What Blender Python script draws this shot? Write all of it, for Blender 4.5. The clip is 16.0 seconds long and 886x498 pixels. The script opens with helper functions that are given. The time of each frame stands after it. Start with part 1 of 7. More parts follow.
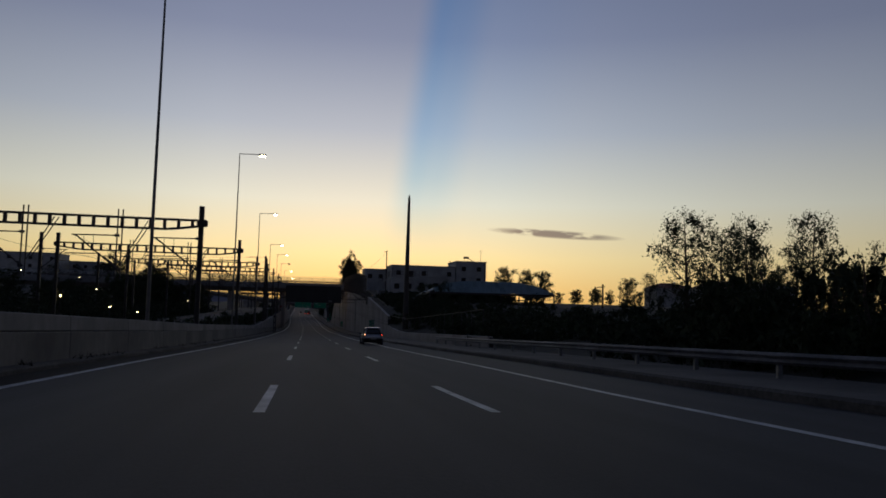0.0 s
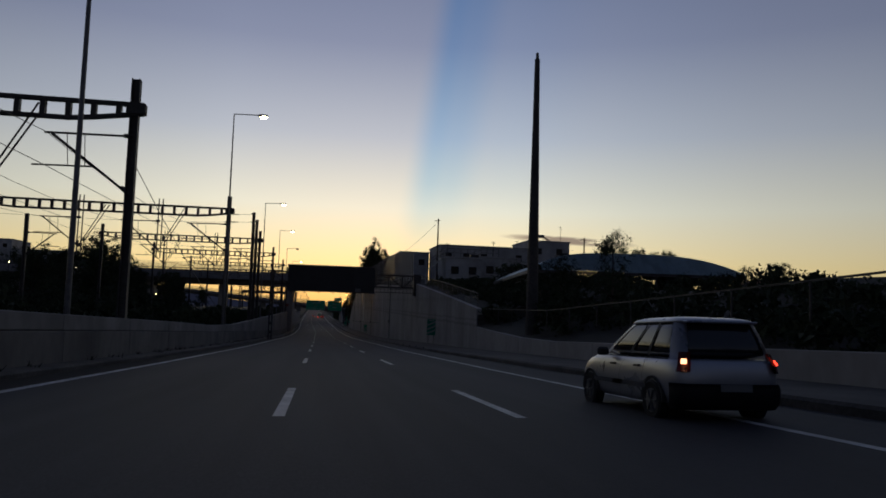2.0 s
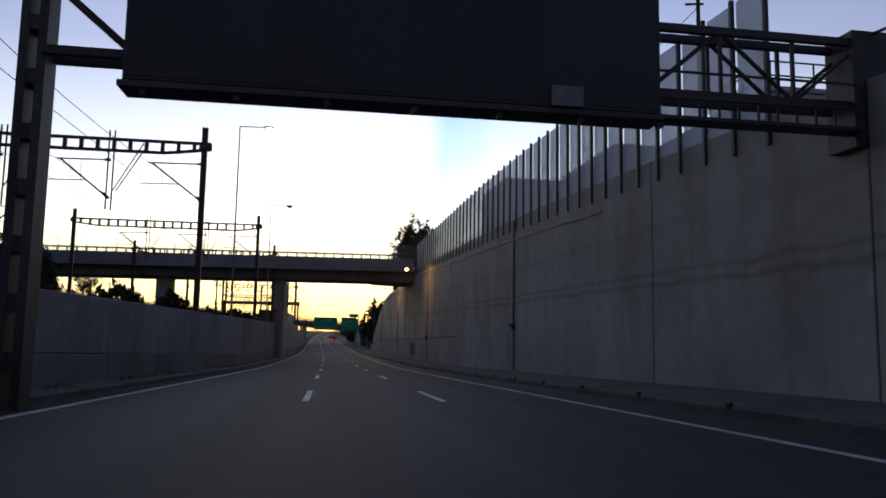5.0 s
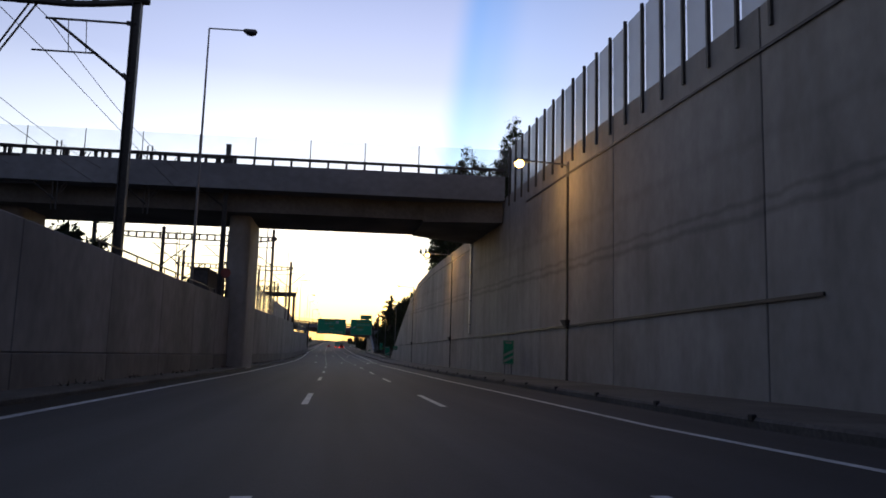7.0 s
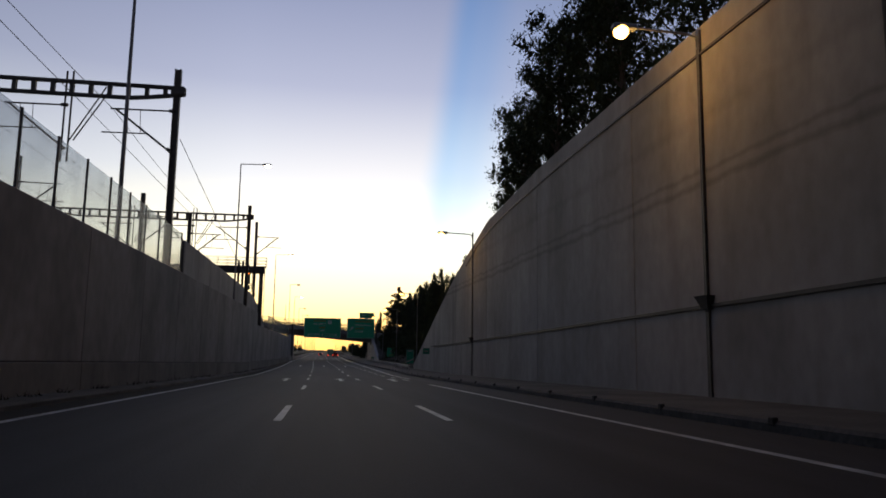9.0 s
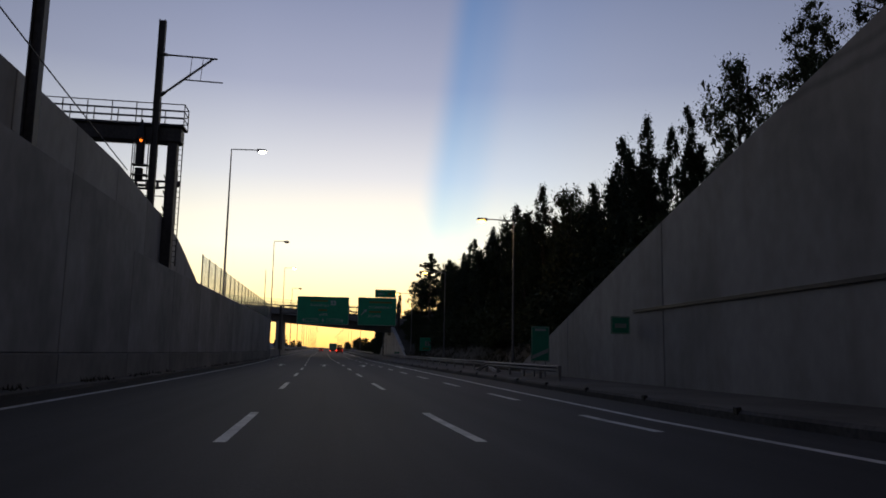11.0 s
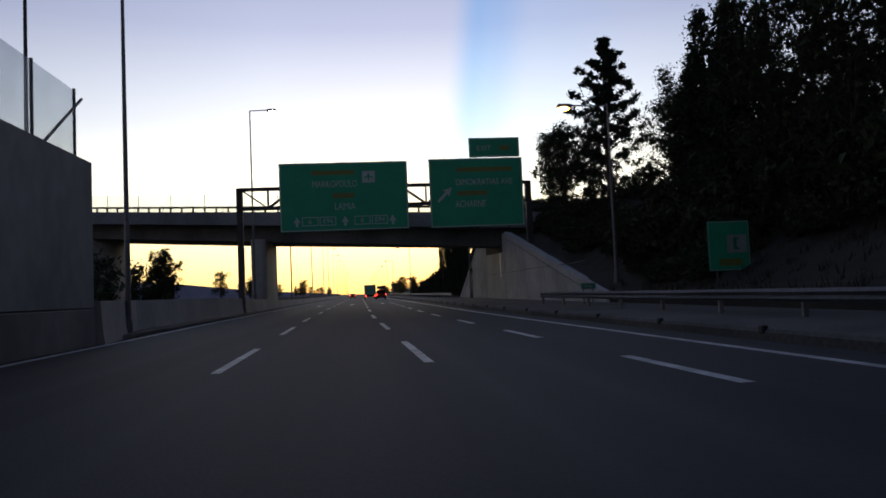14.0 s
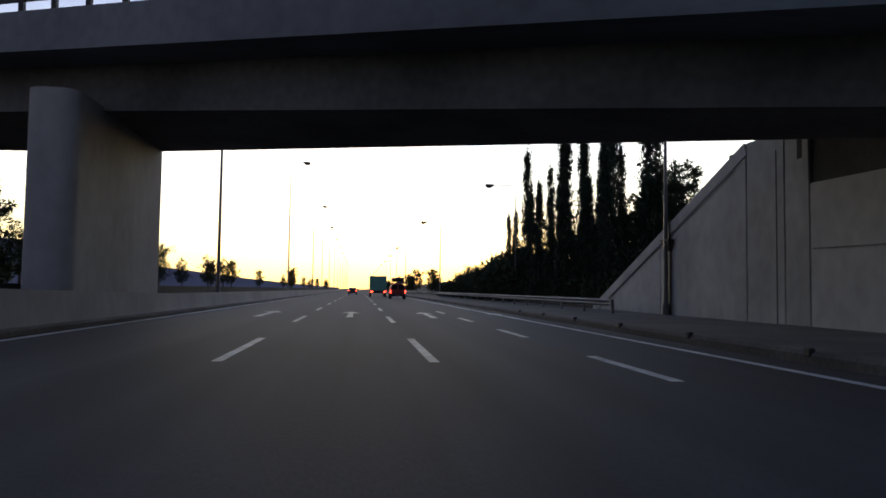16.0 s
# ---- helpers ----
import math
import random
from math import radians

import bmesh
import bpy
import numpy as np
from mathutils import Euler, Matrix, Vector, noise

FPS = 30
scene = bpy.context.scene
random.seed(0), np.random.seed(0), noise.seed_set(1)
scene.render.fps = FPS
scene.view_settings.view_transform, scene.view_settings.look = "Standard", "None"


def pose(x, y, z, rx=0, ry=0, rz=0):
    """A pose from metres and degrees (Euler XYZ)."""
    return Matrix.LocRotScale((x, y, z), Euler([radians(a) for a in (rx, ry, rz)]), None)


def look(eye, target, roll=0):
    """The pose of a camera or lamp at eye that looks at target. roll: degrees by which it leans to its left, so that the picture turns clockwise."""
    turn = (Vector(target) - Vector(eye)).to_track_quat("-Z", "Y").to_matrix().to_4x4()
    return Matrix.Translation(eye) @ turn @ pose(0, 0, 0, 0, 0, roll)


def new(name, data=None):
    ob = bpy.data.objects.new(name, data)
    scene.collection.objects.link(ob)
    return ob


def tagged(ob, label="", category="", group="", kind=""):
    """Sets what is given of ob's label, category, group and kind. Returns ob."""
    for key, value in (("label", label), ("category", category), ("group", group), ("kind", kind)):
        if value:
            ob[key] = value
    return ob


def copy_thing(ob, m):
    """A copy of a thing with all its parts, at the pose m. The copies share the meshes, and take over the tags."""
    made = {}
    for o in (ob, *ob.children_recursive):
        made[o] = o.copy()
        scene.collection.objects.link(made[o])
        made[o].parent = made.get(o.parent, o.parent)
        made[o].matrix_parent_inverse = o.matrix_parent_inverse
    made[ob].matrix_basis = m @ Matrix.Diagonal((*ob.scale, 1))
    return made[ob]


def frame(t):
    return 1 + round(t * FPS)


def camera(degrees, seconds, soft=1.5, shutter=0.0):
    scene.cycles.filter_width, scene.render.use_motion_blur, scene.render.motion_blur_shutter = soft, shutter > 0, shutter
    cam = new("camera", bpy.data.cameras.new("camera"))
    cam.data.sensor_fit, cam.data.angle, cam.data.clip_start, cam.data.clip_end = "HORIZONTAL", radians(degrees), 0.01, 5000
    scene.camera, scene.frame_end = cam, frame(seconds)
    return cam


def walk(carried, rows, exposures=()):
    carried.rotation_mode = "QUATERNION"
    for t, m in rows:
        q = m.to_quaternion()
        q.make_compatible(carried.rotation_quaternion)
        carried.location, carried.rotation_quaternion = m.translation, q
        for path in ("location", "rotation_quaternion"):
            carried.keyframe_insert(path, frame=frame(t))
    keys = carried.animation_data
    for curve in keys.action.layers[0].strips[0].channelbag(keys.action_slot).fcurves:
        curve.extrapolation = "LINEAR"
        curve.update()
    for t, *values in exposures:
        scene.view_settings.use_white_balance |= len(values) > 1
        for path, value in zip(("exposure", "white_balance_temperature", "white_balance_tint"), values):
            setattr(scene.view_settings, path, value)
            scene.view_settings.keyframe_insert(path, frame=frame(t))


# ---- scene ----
cam = camera(62.0, 16.0, soft=1.7)

PATH = [
    (0, (0.001, 0.0, 1.153), (0.367, 1.961, 1.297), 1.6),
    (0.5, (0.086, 14.449, 0.486), (0.438, 16.412, 0.629), 1.7),
    (1, (0.062, 29.019, -0.11), (0.416, 30.982, 0.039), 1.7),
    (1.5, (0.086, 43.119, -0.712), (0.418, 45.085, -0.554), 1.7),
    (2, (0.139, 57.291, -1.305), (0.471, 59.257, -1.145), 1.8),
    (2.5, (0.242, 71.204, -1.863), (0.575, 73.169, -1.698), 1.7),
    (3, (0.313, 84.953, -2.422), (0.643, 86.916, -2.229), 1.3),
    (3.5, (0.296, 98.523, -2.933), (0.626, 100.484, -2.725), 1.1),
    (4, (0.415, 112.759, -3.475), (0.733, 114.72, -3.245), 1.2),
    (4.5, (0.497, 126.251, -3.936), (0.804, 128.214, -3.704), 1.1),
    (5, (0.53, 140.066, -4.384), (0.833, 142.03, -4.161), 1.0),
    (7.5, (0.965, 210.207, -6.704), (1.243, 212.17, -6.442), 1.7),
    (8, (1.065, 224.667, -7.004), (1.339, 226.63, -6.734), 1.3),
    (8.5, (1.01, 238.205, -7.293), (1.3, 240.164, -7.014), 1.4),
    (9, (1.075, 252.409, -7.559), (1.377, 254.367, -7.284), 0.8),
    (11.5, (1.031, 324.992, -8.828), (1.322, 326.953, -8.562), 1.2),
    (12, (1.042, 339.142, -8.942), (1.323, 341.105, -8.683), 1.4),
    (12.5, (1.086, 353.277, -9.034), (1.358, 355.242, -8.783), 0.8),
    (13, (1.109, 367.407, -9.099), (1.352, 369.381, -8.887), -0.1),
    (13.5, (1.001, 380.971, -9.14), (1.229, 382.953, -8.994), -3.4),
    (14, (0.865, 394.691, -9.194), (1.086, 396.676, -9.082), -2.5),
    (14.5, (0.592, 408.017, -9.231), (0.815, 410.001, -9.12), -0.5),
    (15, (0.351, 421.646, -9.261), (0.573, 423.632, -9.181), -1.0),
    (15.5, (0.142, 434.562, -9.251), (0.367, 436.547, -9.166), -1.6),
    (16, (0.078, 446.6, -9.233), (0.295, 448.585, -9.122), 0.8),
]
walk(cam, [(t, look(eye, target, roll)) for t, eye, target, roll in PATH],
     [(0, -0.08, 6500, 10), (2.5, 0.06, 6500, 10), (3.5, 0.33, 6500, 10), (4.2, 0.72, 6500, 10), (5, 1.3, 6500, 10), (7.5, 1.5, 6600, 10), (8, 1.45, 6850, 10), (8.5, 1.2, 7050, 10), (9, 0.9, 7050, 10), (11.5, 0.6, 7000, 10), (12, 0.6, 7000, 10), (13, 0.8, 7000, 10), (14, 1.12, 6900, 10), (15, 1.55, 6500, 10), (16, 1.75, 6700, 10)])

# ---- world and light ----
SUN_AZ = radians(4.0)      # the glow stands a little to the right of the road's heading (+y)

world = bpy.data.worlds.new("dusk_sky")
scene.world = world
world.use_nodes = True
wt = world.node_tree
wt.nodes.clear()

def ramp(tree, stops, fac, interp="LINEAR"):
    r = tree.nodes.new("ShaderNodeValToRGB")
    r.color_ramp.interpolation = interp
    els = r.color_ramp.elements
    while len(els) > 1:
        els.remove(els[-1])
    els[0].position, els[0].color = stops[0][0], (*stops[0][1], 1)
    for p, c in stops[1:]:
        e = els.new(p)
        e.color = (*c, 1)
    tree.links.new(fac, r.inputs[0])
    return r.outputs[0]


def wmath(op, a, b=None, c=None):
    n = wt.nodes.new("ShaderNodeMath")
    n.operation = op
    for i, v in enumerate((a, b, c)):
        if v is None:
            continue
        if isinstance(v, (int, float)):
            n.inputs[i].default_value = v
        else:
            wt.links.new(v, n.inputs[i])
    return n.outputs[0]


out = wt.nodes.new("ShaderNodeOutputWorld")
bg = wt.nodes.new("ShaderNodeBackground")
coord = wt.nodes.new("ShaderNodeTexCoord")
sep = wt.nodes.new("ShaderNodeSeparateXYZ")
wt.links.new(coord.outputs["Generated"], sep.inputs[0])
DX, DY, DZ = sep.outputs
sky = wt.nodes.new("ShaderNodeTexSky")
sky.sky_type, sky.sun_disc = "NISHITA", False
sky.sun_elevation, sky.sun_rotation = radians(1.0), SUN_AZ
sky.air_density, sky.dust_density, sky.ozone_density = 1.0, 1.2, 3.0

# elevation bands of the afterglow, warm low down and violet blue above
elev = wmath("ARCSINE", DZ)
e01 = wmath("DIVIDE", wmath("MAXIMUM", elev, 0.0), 1.2)
glow = ramp(wt, [(0.0, (0.90, 0.60, 0.19)), (0.05, (1.02, 0.84, 0.42)), (0.11, (0.86, 0.85, 0.69)), (0.19, (0.50, 0.54, 0.60)),
                 (0.29, (0.255, 0.285, 0.40)), (0.43, (0.125, 0.15, 0.26)), (0.60, (0.06, 0.075, 0.14)), (1.0, (0.03, 0.04, 0.08))], e01)
away = ramp(wt, [(0.0, (0.10, 0.075, 0.065)), (0.08, (0.09, 0.08, 0.085)), (0.2, (0.07, 0.07, 0.10)), (0.45, (0.043, 0.052, 0.092)),
                 (1.0, (0.028, 0.038, 0.078))], e01)
az = wmath("ARCTAN2", DX, DY)
daz = wmath("ABSOLUTE", wmath("SUBTRACT", az, SUN_AZ))
side = ramp(wt, [(0.0, (0, 0, 0)), (0.06, (0.02, 0.02, 0.02)), (0.16, (0.35, 0.35, 0.35)), (0.4, (0.9, 0.9, 0.9)), (0.6, (1, 1, 1))], wmath("DIVIDE", daz, math.pi))
grad = wt.nodes.new("ShaderNodeMixRGB")
wt.links.new(side, grad.inputs[0])
wt.links.new(glow, grad.inputs[1])
wt.links.new(away, grad.inputs[2])

# blue windscreen tint painted into the sky, fanning up from where the sun set
fan = wmath("SUBTRACT", az, wmath("MULTIPLY_ADD", elev, 0.15, 0.108))
veil_m = ramp(wt, [(0.0, (0, 0, 0)), (0.472, (0, 0, 0)), (0.512, (1, 1, 1)), (0.535, (0.85, 0.85, 0.85)), (0.59, (0.35, 0.35, 0.35)), (0.75, (0.12, 0.12, 0.12)), (1.0, (0, 0, 0))],
             wmath("MULTIPLY_ADD", fan, 1.0, 0.5), "EASE")
low = ramp(wt, [(0.0, (0, 0, 0)), (0.05, (0.1, 0.1, 0.1)), (0.14, (0.8, 0.8, 0.8)), (0.5, (1, 1, 1))], e01)
veil_f = wmath("MULTIPLY", veil_m, low)
tint = wt.nodes.new("ShaderNodeMixRGB")
tint.blend_type = "MULTIPLY"
tint.inputs[2].default_value = (0.50, 0.80, 1.05, 1)
wt.links.new(veil_f, tint.inputs[0])
wt.links.new(grad.outputs[0], tint.inputs[1])

# thin dark cloud bars low over the houses
cmap = wt.nodes.new("ShaderNodeCombineXYZ")
wt.links.new(wmath("MULTIPLY", az, 22.0), cmap.inputs[0])
wt.links.new(wmath("MULTIPLY", elev, 90.0), cmap.inputs[1])
cn = wt.nodes.new("ShaderNodeTexNoise")
cn.inputs["Scale"].default_value = 1.6
cn.inputs["Detail"].default_value = 5
wt.links.new(cmap.outputs[0], cn.inputs["Vector"])
CLOUD_AZ, CLOUD_EL = 0.335, 0.095
lean = wmath("MULTIPLY_ADD", wmath("SUBTRACT", az, CLOUD_AZ), -0.06, CLOUD_EL)
cv = wmath("DIVIDE", wmath("SUBTRACT", elev, lean), 0.006)
ch = wmath("DIVIDE", wmath("SUBTRACT", az, CLOUD_AZ), 0.095)
band = wmath("SUBTRACT", 1.0, wmath("ADD", wmath("MULTIPLY", cv, cv), wmath("MULTIPLY", ch, ch)))
cf = wmath("MULTIPLY", wmath("MINIMUM", wmath("MAXIMUM", wmath("MULTIPLY", band, 1.4), 0.0), 1.0), wmath("MINIMUM", wmath("MAXIMUM", wmath("MULTIPLY_ADD", cn.outputs[0], 7.0, -2.3), 0.0), 1.0))
cloud = wt.nodes.new("ShaderNodeMixRGB")
cloud.inputs[2].default_value = (0.15, 0.13, 0.125, 1)
wt.links.new(wmath("MULTIPLY", cf, 0.9), cloud.inputs[0])
wt.links.new(tint.outputs[0], cloud.inputs[1])

mixn = wt.nodes.new("ShaderNodeMixRGB")
mixn.inputs[0].default_value = 0.12
skys = wt.nodes.new("ShaderNodeMixRGB")
skys.blend_type = "MULTIPLY"
skys.inputs[0].default_value = 1.0
skys.inputs[2].default_value = (0.35, 0.35, 0.35, 1)
wt.links.new(sky.outputs[0], skys.inputs[1])
wt.links.new(cloud.outputs[0], mixn.inputs[1])
wt.links.new(skys.outputs[0], mixn.inputs[2])
wt.links.new(mixn.outputs[0], bg.inputs["Color"])
bg.inputs["Strength"].default_value = 1.0
wt.links.new(bg.outputs[0], out.inputs[0])


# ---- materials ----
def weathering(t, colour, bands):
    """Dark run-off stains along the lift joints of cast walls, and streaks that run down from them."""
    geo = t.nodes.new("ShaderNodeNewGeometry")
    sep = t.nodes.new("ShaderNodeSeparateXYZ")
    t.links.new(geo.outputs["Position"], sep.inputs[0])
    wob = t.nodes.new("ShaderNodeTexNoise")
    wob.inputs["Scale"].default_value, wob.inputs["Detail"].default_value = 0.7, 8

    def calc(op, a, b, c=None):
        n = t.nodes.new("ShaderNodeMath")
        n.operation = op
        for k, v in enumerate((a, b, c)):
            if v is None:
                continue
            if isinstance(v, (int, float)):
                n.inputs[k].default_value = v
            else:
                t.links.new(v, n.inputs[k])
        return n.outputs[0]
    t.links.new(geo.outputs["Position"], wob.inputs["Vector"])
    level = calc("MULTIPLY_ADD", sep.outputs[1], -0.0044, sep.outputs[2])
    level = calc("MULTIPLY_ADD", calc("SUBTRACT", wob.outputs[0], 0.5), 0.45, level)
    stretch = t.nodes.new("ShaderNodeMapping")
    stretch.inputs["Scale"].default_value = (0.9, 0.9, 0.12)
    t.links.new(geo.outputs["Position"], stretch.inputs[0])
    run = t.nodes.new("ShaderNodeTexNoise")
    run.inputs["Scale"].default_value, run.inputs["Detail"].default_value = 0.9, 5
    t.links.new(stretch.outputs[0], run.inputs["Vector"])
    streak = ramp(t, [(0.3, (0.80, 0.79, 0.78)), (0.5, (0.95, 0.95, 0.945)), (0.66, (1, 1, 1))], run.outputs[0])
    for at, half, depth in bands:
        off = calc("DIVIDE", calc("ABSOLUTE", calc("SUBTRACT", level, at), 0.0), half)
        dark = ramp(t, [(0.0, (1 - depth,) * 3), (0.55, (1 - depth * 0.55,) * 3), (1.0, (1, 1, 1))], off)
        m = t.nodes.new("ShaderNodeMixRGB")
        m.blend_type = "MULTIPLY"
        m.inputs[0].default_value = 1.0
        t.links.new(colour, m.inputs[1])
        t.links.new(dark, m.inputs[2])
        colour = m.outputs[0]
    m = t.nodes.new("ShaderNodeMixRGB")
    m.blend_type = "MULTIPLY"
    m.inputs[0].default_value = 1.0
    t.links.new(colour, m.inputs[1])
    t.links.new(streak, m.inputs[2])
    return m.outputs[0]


def material(name, base, rough=0.8, metal=0.0, grain=8.0, vary=0.25, stain=0.6, stain_scale=0.35, bump=0.15, spread=0.0, stretch=(1, 1, 1), emit=None, spec=0.4, bands=(), tracks=0.0):
    """A surface with fine grain, larger stains and relief; spread: how far one object differs from the next."""
    m = bpy.data.materials.new(name)
    m.use_nodes = True
    t = m.node_tree
    b = t.nodes["Principled BSDF"]
    tc = t.nodes.new("ShaderNodeTexCoord")
    mp = t.nodes.new("ShaderNodeMapping")
    mp.inputs["Scale"].default_value = stretch
    t.links.new(tc.outputs["Object"], mp.inputs[0])
    info = t.nodes.new("ShaderNodeObjectInfo")
    off = t.nodes.new("ShaderNodeVectorMath")
    off.operation = "MULTIPLY_ADD"
    off.inputs[1].default_value = (17, 31, 23)
    comb = t.nodes.new("ShaderNodeCombineXYZ")
    for i in range(3):
        t.links.new(info.outputs["Random"], comb.inputs[i])
    t.links.new(comb.outputs[0], off.inputs[0])
    t.links.new(mp.outputs[0], off.inputs[2])
    n1 = t.nodes.new("ShaderNodeTexNoise")
    n1.inputs["Scale"].default_value, n1.inputs["Detail"].default_value = grain, 6
    n2 = t.nodes.new("ShaderNodeTexNoise")
    n2.inputs["Scale"].default_value, n2.inputs["Detail"].default_value = stain_scale, 4
    for n in (n1, n2):
        t.links.new(off.outputs[0], n.inputs["Vector"])
    dark = tuple(c * (1 - vary) for c in base)
    lite = tuple(min(1, c * (1 + vary)) for c in base)
    r1 = ramp(t, [(0.3, dark), (0.7, lite)], n1.outputs[0])
    lo = 1 - stain
    r2 = ramp(t, [(0.32, (lo, lo, lo)), (0.62, (1, 1, 1))], n2.outputs[0])
    mx = t.nodes.new("ShaderNodeMixRGB")
    mx.blend_type, mx.inputs[0].default_value = "MULTIPLY", 1.0
    t.links.new(r1, mx.inputs[1])
    t.links.new(r2, mx.inputs[2])
    last = mx.outputs[0]
    if spread:
        r3 = ramp(t, [(0, (1 - spread,) * 3), (1, (1, 1, 1))], info.outputs["Random"])
        m3 = t.nodes.new("ShaderNodeMixRGB")
        m3.blend_type, m3.inputs[0].default_value = "MULTIPLY", 1.0
        t.links.new(last, m3.inputs[1])
        t.links.new(r3, m3.inputs[2])
        last = m3.outputs[0]
    if tracks:
        tm = t.nodes.new("ShaderNodeMapping")
        tm.inputs["Scale"].default_value = (1.15, 0.012, 1.0)
        t.links.new(tc.outputs["Object"], tm.inputs[0])
        tn = t.nodes.new("ShaderNodeTexNoise")
        tn.inputs["Scale"].default_value, tn.inputs["Detail"].default_value = 0.8, 5
        t.links.new(tm.outputs[0], tn.inputs["Vector"])
        r4 = ramp(t, [(0.3, (1 - tracks,) * 3), (0.7, (1 + tracks,) * 3)], tn.outputs[0])
        m4 = t.nodes.new("ShaderNodeMixRGB")
        m4.blend_type, m4.inputs[0].default_value = "MULTIPLY", 1.0
        t.links.new(last, m4.inputs[1])
        t.links.new(r4, m4.inputs[2])
        last = m4.outputs[0]
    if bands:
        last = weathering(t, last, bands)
    t.links.new(last, b.inputs["Base Color"])
    b.inputs["Metallic"].default_value = metal
    b.inputs["Specular IOR Level"].default_value = spec
    rr = t.nodes.new("ShaderNodeMapRange")
    rr.inputs["To Min"].default_value, rr.inputs["To Max"].default_value = max(0.03, rough - 0.1), min(1, rough + 0.1)
    t.links.new(n1.outputs[0], rr.inputs[0])
    t.links.new(rr.outputs[0], b.inputs["Roughness"])
    if bump:
        bp = t.nodes.new("ShaderNodeBump")
        bp.inputs["Strength"].default_value = bump
        bp.inputs["Distance"].default_value = 0.02
        t.links.new(n1.outputs[0], bp.inputs["Height"])
        t.links.new(bp.outputs[0], b.inputs["Normal"])
    if emit:
        b.inputs["Emission Color"].default_value = (*emit[:3], 1)
        b.inputs["Emission Strength"].default_value = emit[3]
    return m


ASPHALT = material("asphalt", (0.030, 0.0295, 0.031), 0.78, grain=40, vary=0.35, stain=0.35, stain_scale=0.12, bump=0.3, stretch=(1, 0.25, 1), spec=0.3, tracks=0.4)
SHOULDER = material("verge_concrete", (0.085, 0.08, 0.073), 0.9, grain=9, vary=0.3, stain=0.5, stain_scale=0.4)
PAINT = material("road_paint", (0.54, 0.54, 0.52), 0.6, grain=14, vary=0.2, stain=0.45, stain_scale=1.4, bump=0.1)
CONCRETE = material("wall_concrete", (0.335, 0.318, 0.298), 0.86, grain=2.2, vary=0.1, stain=0.3, stain_scale=0.22, bump=0.12, spread=0.1, stretch=(1, 1, 0.75))
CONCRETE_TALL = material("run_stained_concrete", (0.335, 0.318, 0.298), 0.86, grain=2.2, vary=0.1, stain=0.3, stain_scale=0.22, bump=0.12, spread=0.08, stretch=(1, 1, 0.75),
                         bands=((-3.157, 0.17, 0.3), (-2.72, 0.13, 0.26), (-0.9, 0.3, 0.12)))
# abutment concrete made lighter than the walls, the glare over it in its colour
CONCRETE_GLARE = material("glare_lightened_concrete", (0.41, 0.40, 0.385), 0.86, grain=2.0, vary=0.1, stain=0.28, stain_scale=0.25, bump=0.12, spread=0.06, stretch=(1, 1, 0.8))
CONCRETE_DIRTY = material("sooty_concrete", (0.20, 0.185, 0.165), 0.9, grain=2.5, vary=0.14, stain=0.4, stain_scale=0.3, bump=0.12, spread=0.08, stretch=(1, 1, 0.7))
CONCRETE_LEFT = material("smoke_grey_concrete", (0.265, 0.25, 0.235), 0.88, grain=2.0, vary=0.12, stain=0.38, stain_scale=0.25, bump=0.12, spread=0.08, stretch=(1, 1, 0.7))
GRIME = material("gutter_grime", (0.017, 0.016, 0.015), 0.9, grain=12, vary=0.35, stain=0.4, stain_scale=0.5, bump=0.2, stretch=(1, 0.2, 1), spec=0.2)
CONCRETE_DARK = material("joint_shadow", (0.06, 0.057, 0.053), 0.95, bump=0.1)
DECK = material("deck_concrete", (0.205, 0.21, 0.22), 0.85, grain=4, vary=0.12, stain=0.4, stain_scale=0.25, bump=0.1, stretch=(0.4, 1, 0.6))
# girder concrete below the deck: shade under the bridges is put into its colour
GIRDER_SHADED = material("shaded_girder_concrete", (0.15, 0.142, 0.134), 0.9, grain=4, vary=0.15, stain=0.5, stain_scale=0.25, bump=0.1)
STEEL = material("galvanised_steel", (0.16, 0.16, 0.165), 0.5, metal=0.6, grain=6, vary=0.2, stain=0.3, bump=0.05)
DARK_STEEL = material("weathered_steel", (0.07, 0.065, 0.062), 0.6, metal=0.4, grain=7, vary=0.3, stain=0.4, bump=0.08)
RAIL_STEEL = material("guardrail_zinc", (0.24, 0.24, 0.245), 0.55, metal=0.6, grain=5, vary=0.2, stain=0.35, bump=0.05)
PANEL_BACK = material("sign_housing_black", (0.022, 0.022, 0.024), 0.5, grain=5, vary=0.2, stain=0.3, bump=0.05)
SIGN_GREEN = material("sign_green", (0.008, 0.31, 0.155), 0.55, grain=3, vary=0.06, stain=0.15, stain_scale=0.5, bump=0.02)
SIGN_WHITE = material("sign_white", (0.40, 0.45, 0.42), 0.5, grain=6, vary=0.05, stain=0.1, bump=0)
# roadside plates: the sign colours darkened, weaker reflected light put into the base
PLATE_GREEN = material("dim_plate_green", (0.008, 0.21, 0.115), 0.6, grain=3, vary=0.1, stain=0.25, stain_scale=0.8, bump=0.02)
PLATE_WHITE = material("dim_plate_white", (0.24, 0.29, 0.26), 0.6, grain=6, vary=0.1, stain=0.2, bump=0)
SIGN_YELLOW = material("sign_amber", (0.15, 0.17, 0.035), 0.5, grain=6, vary=0.05, stain=0.1, bump=0)
BARK = material("bark", (0.085, 0.065, 0.05), 0.95, grain=7, vary=0.4, bump=0.5, stretch=(1, 1, 0.3))
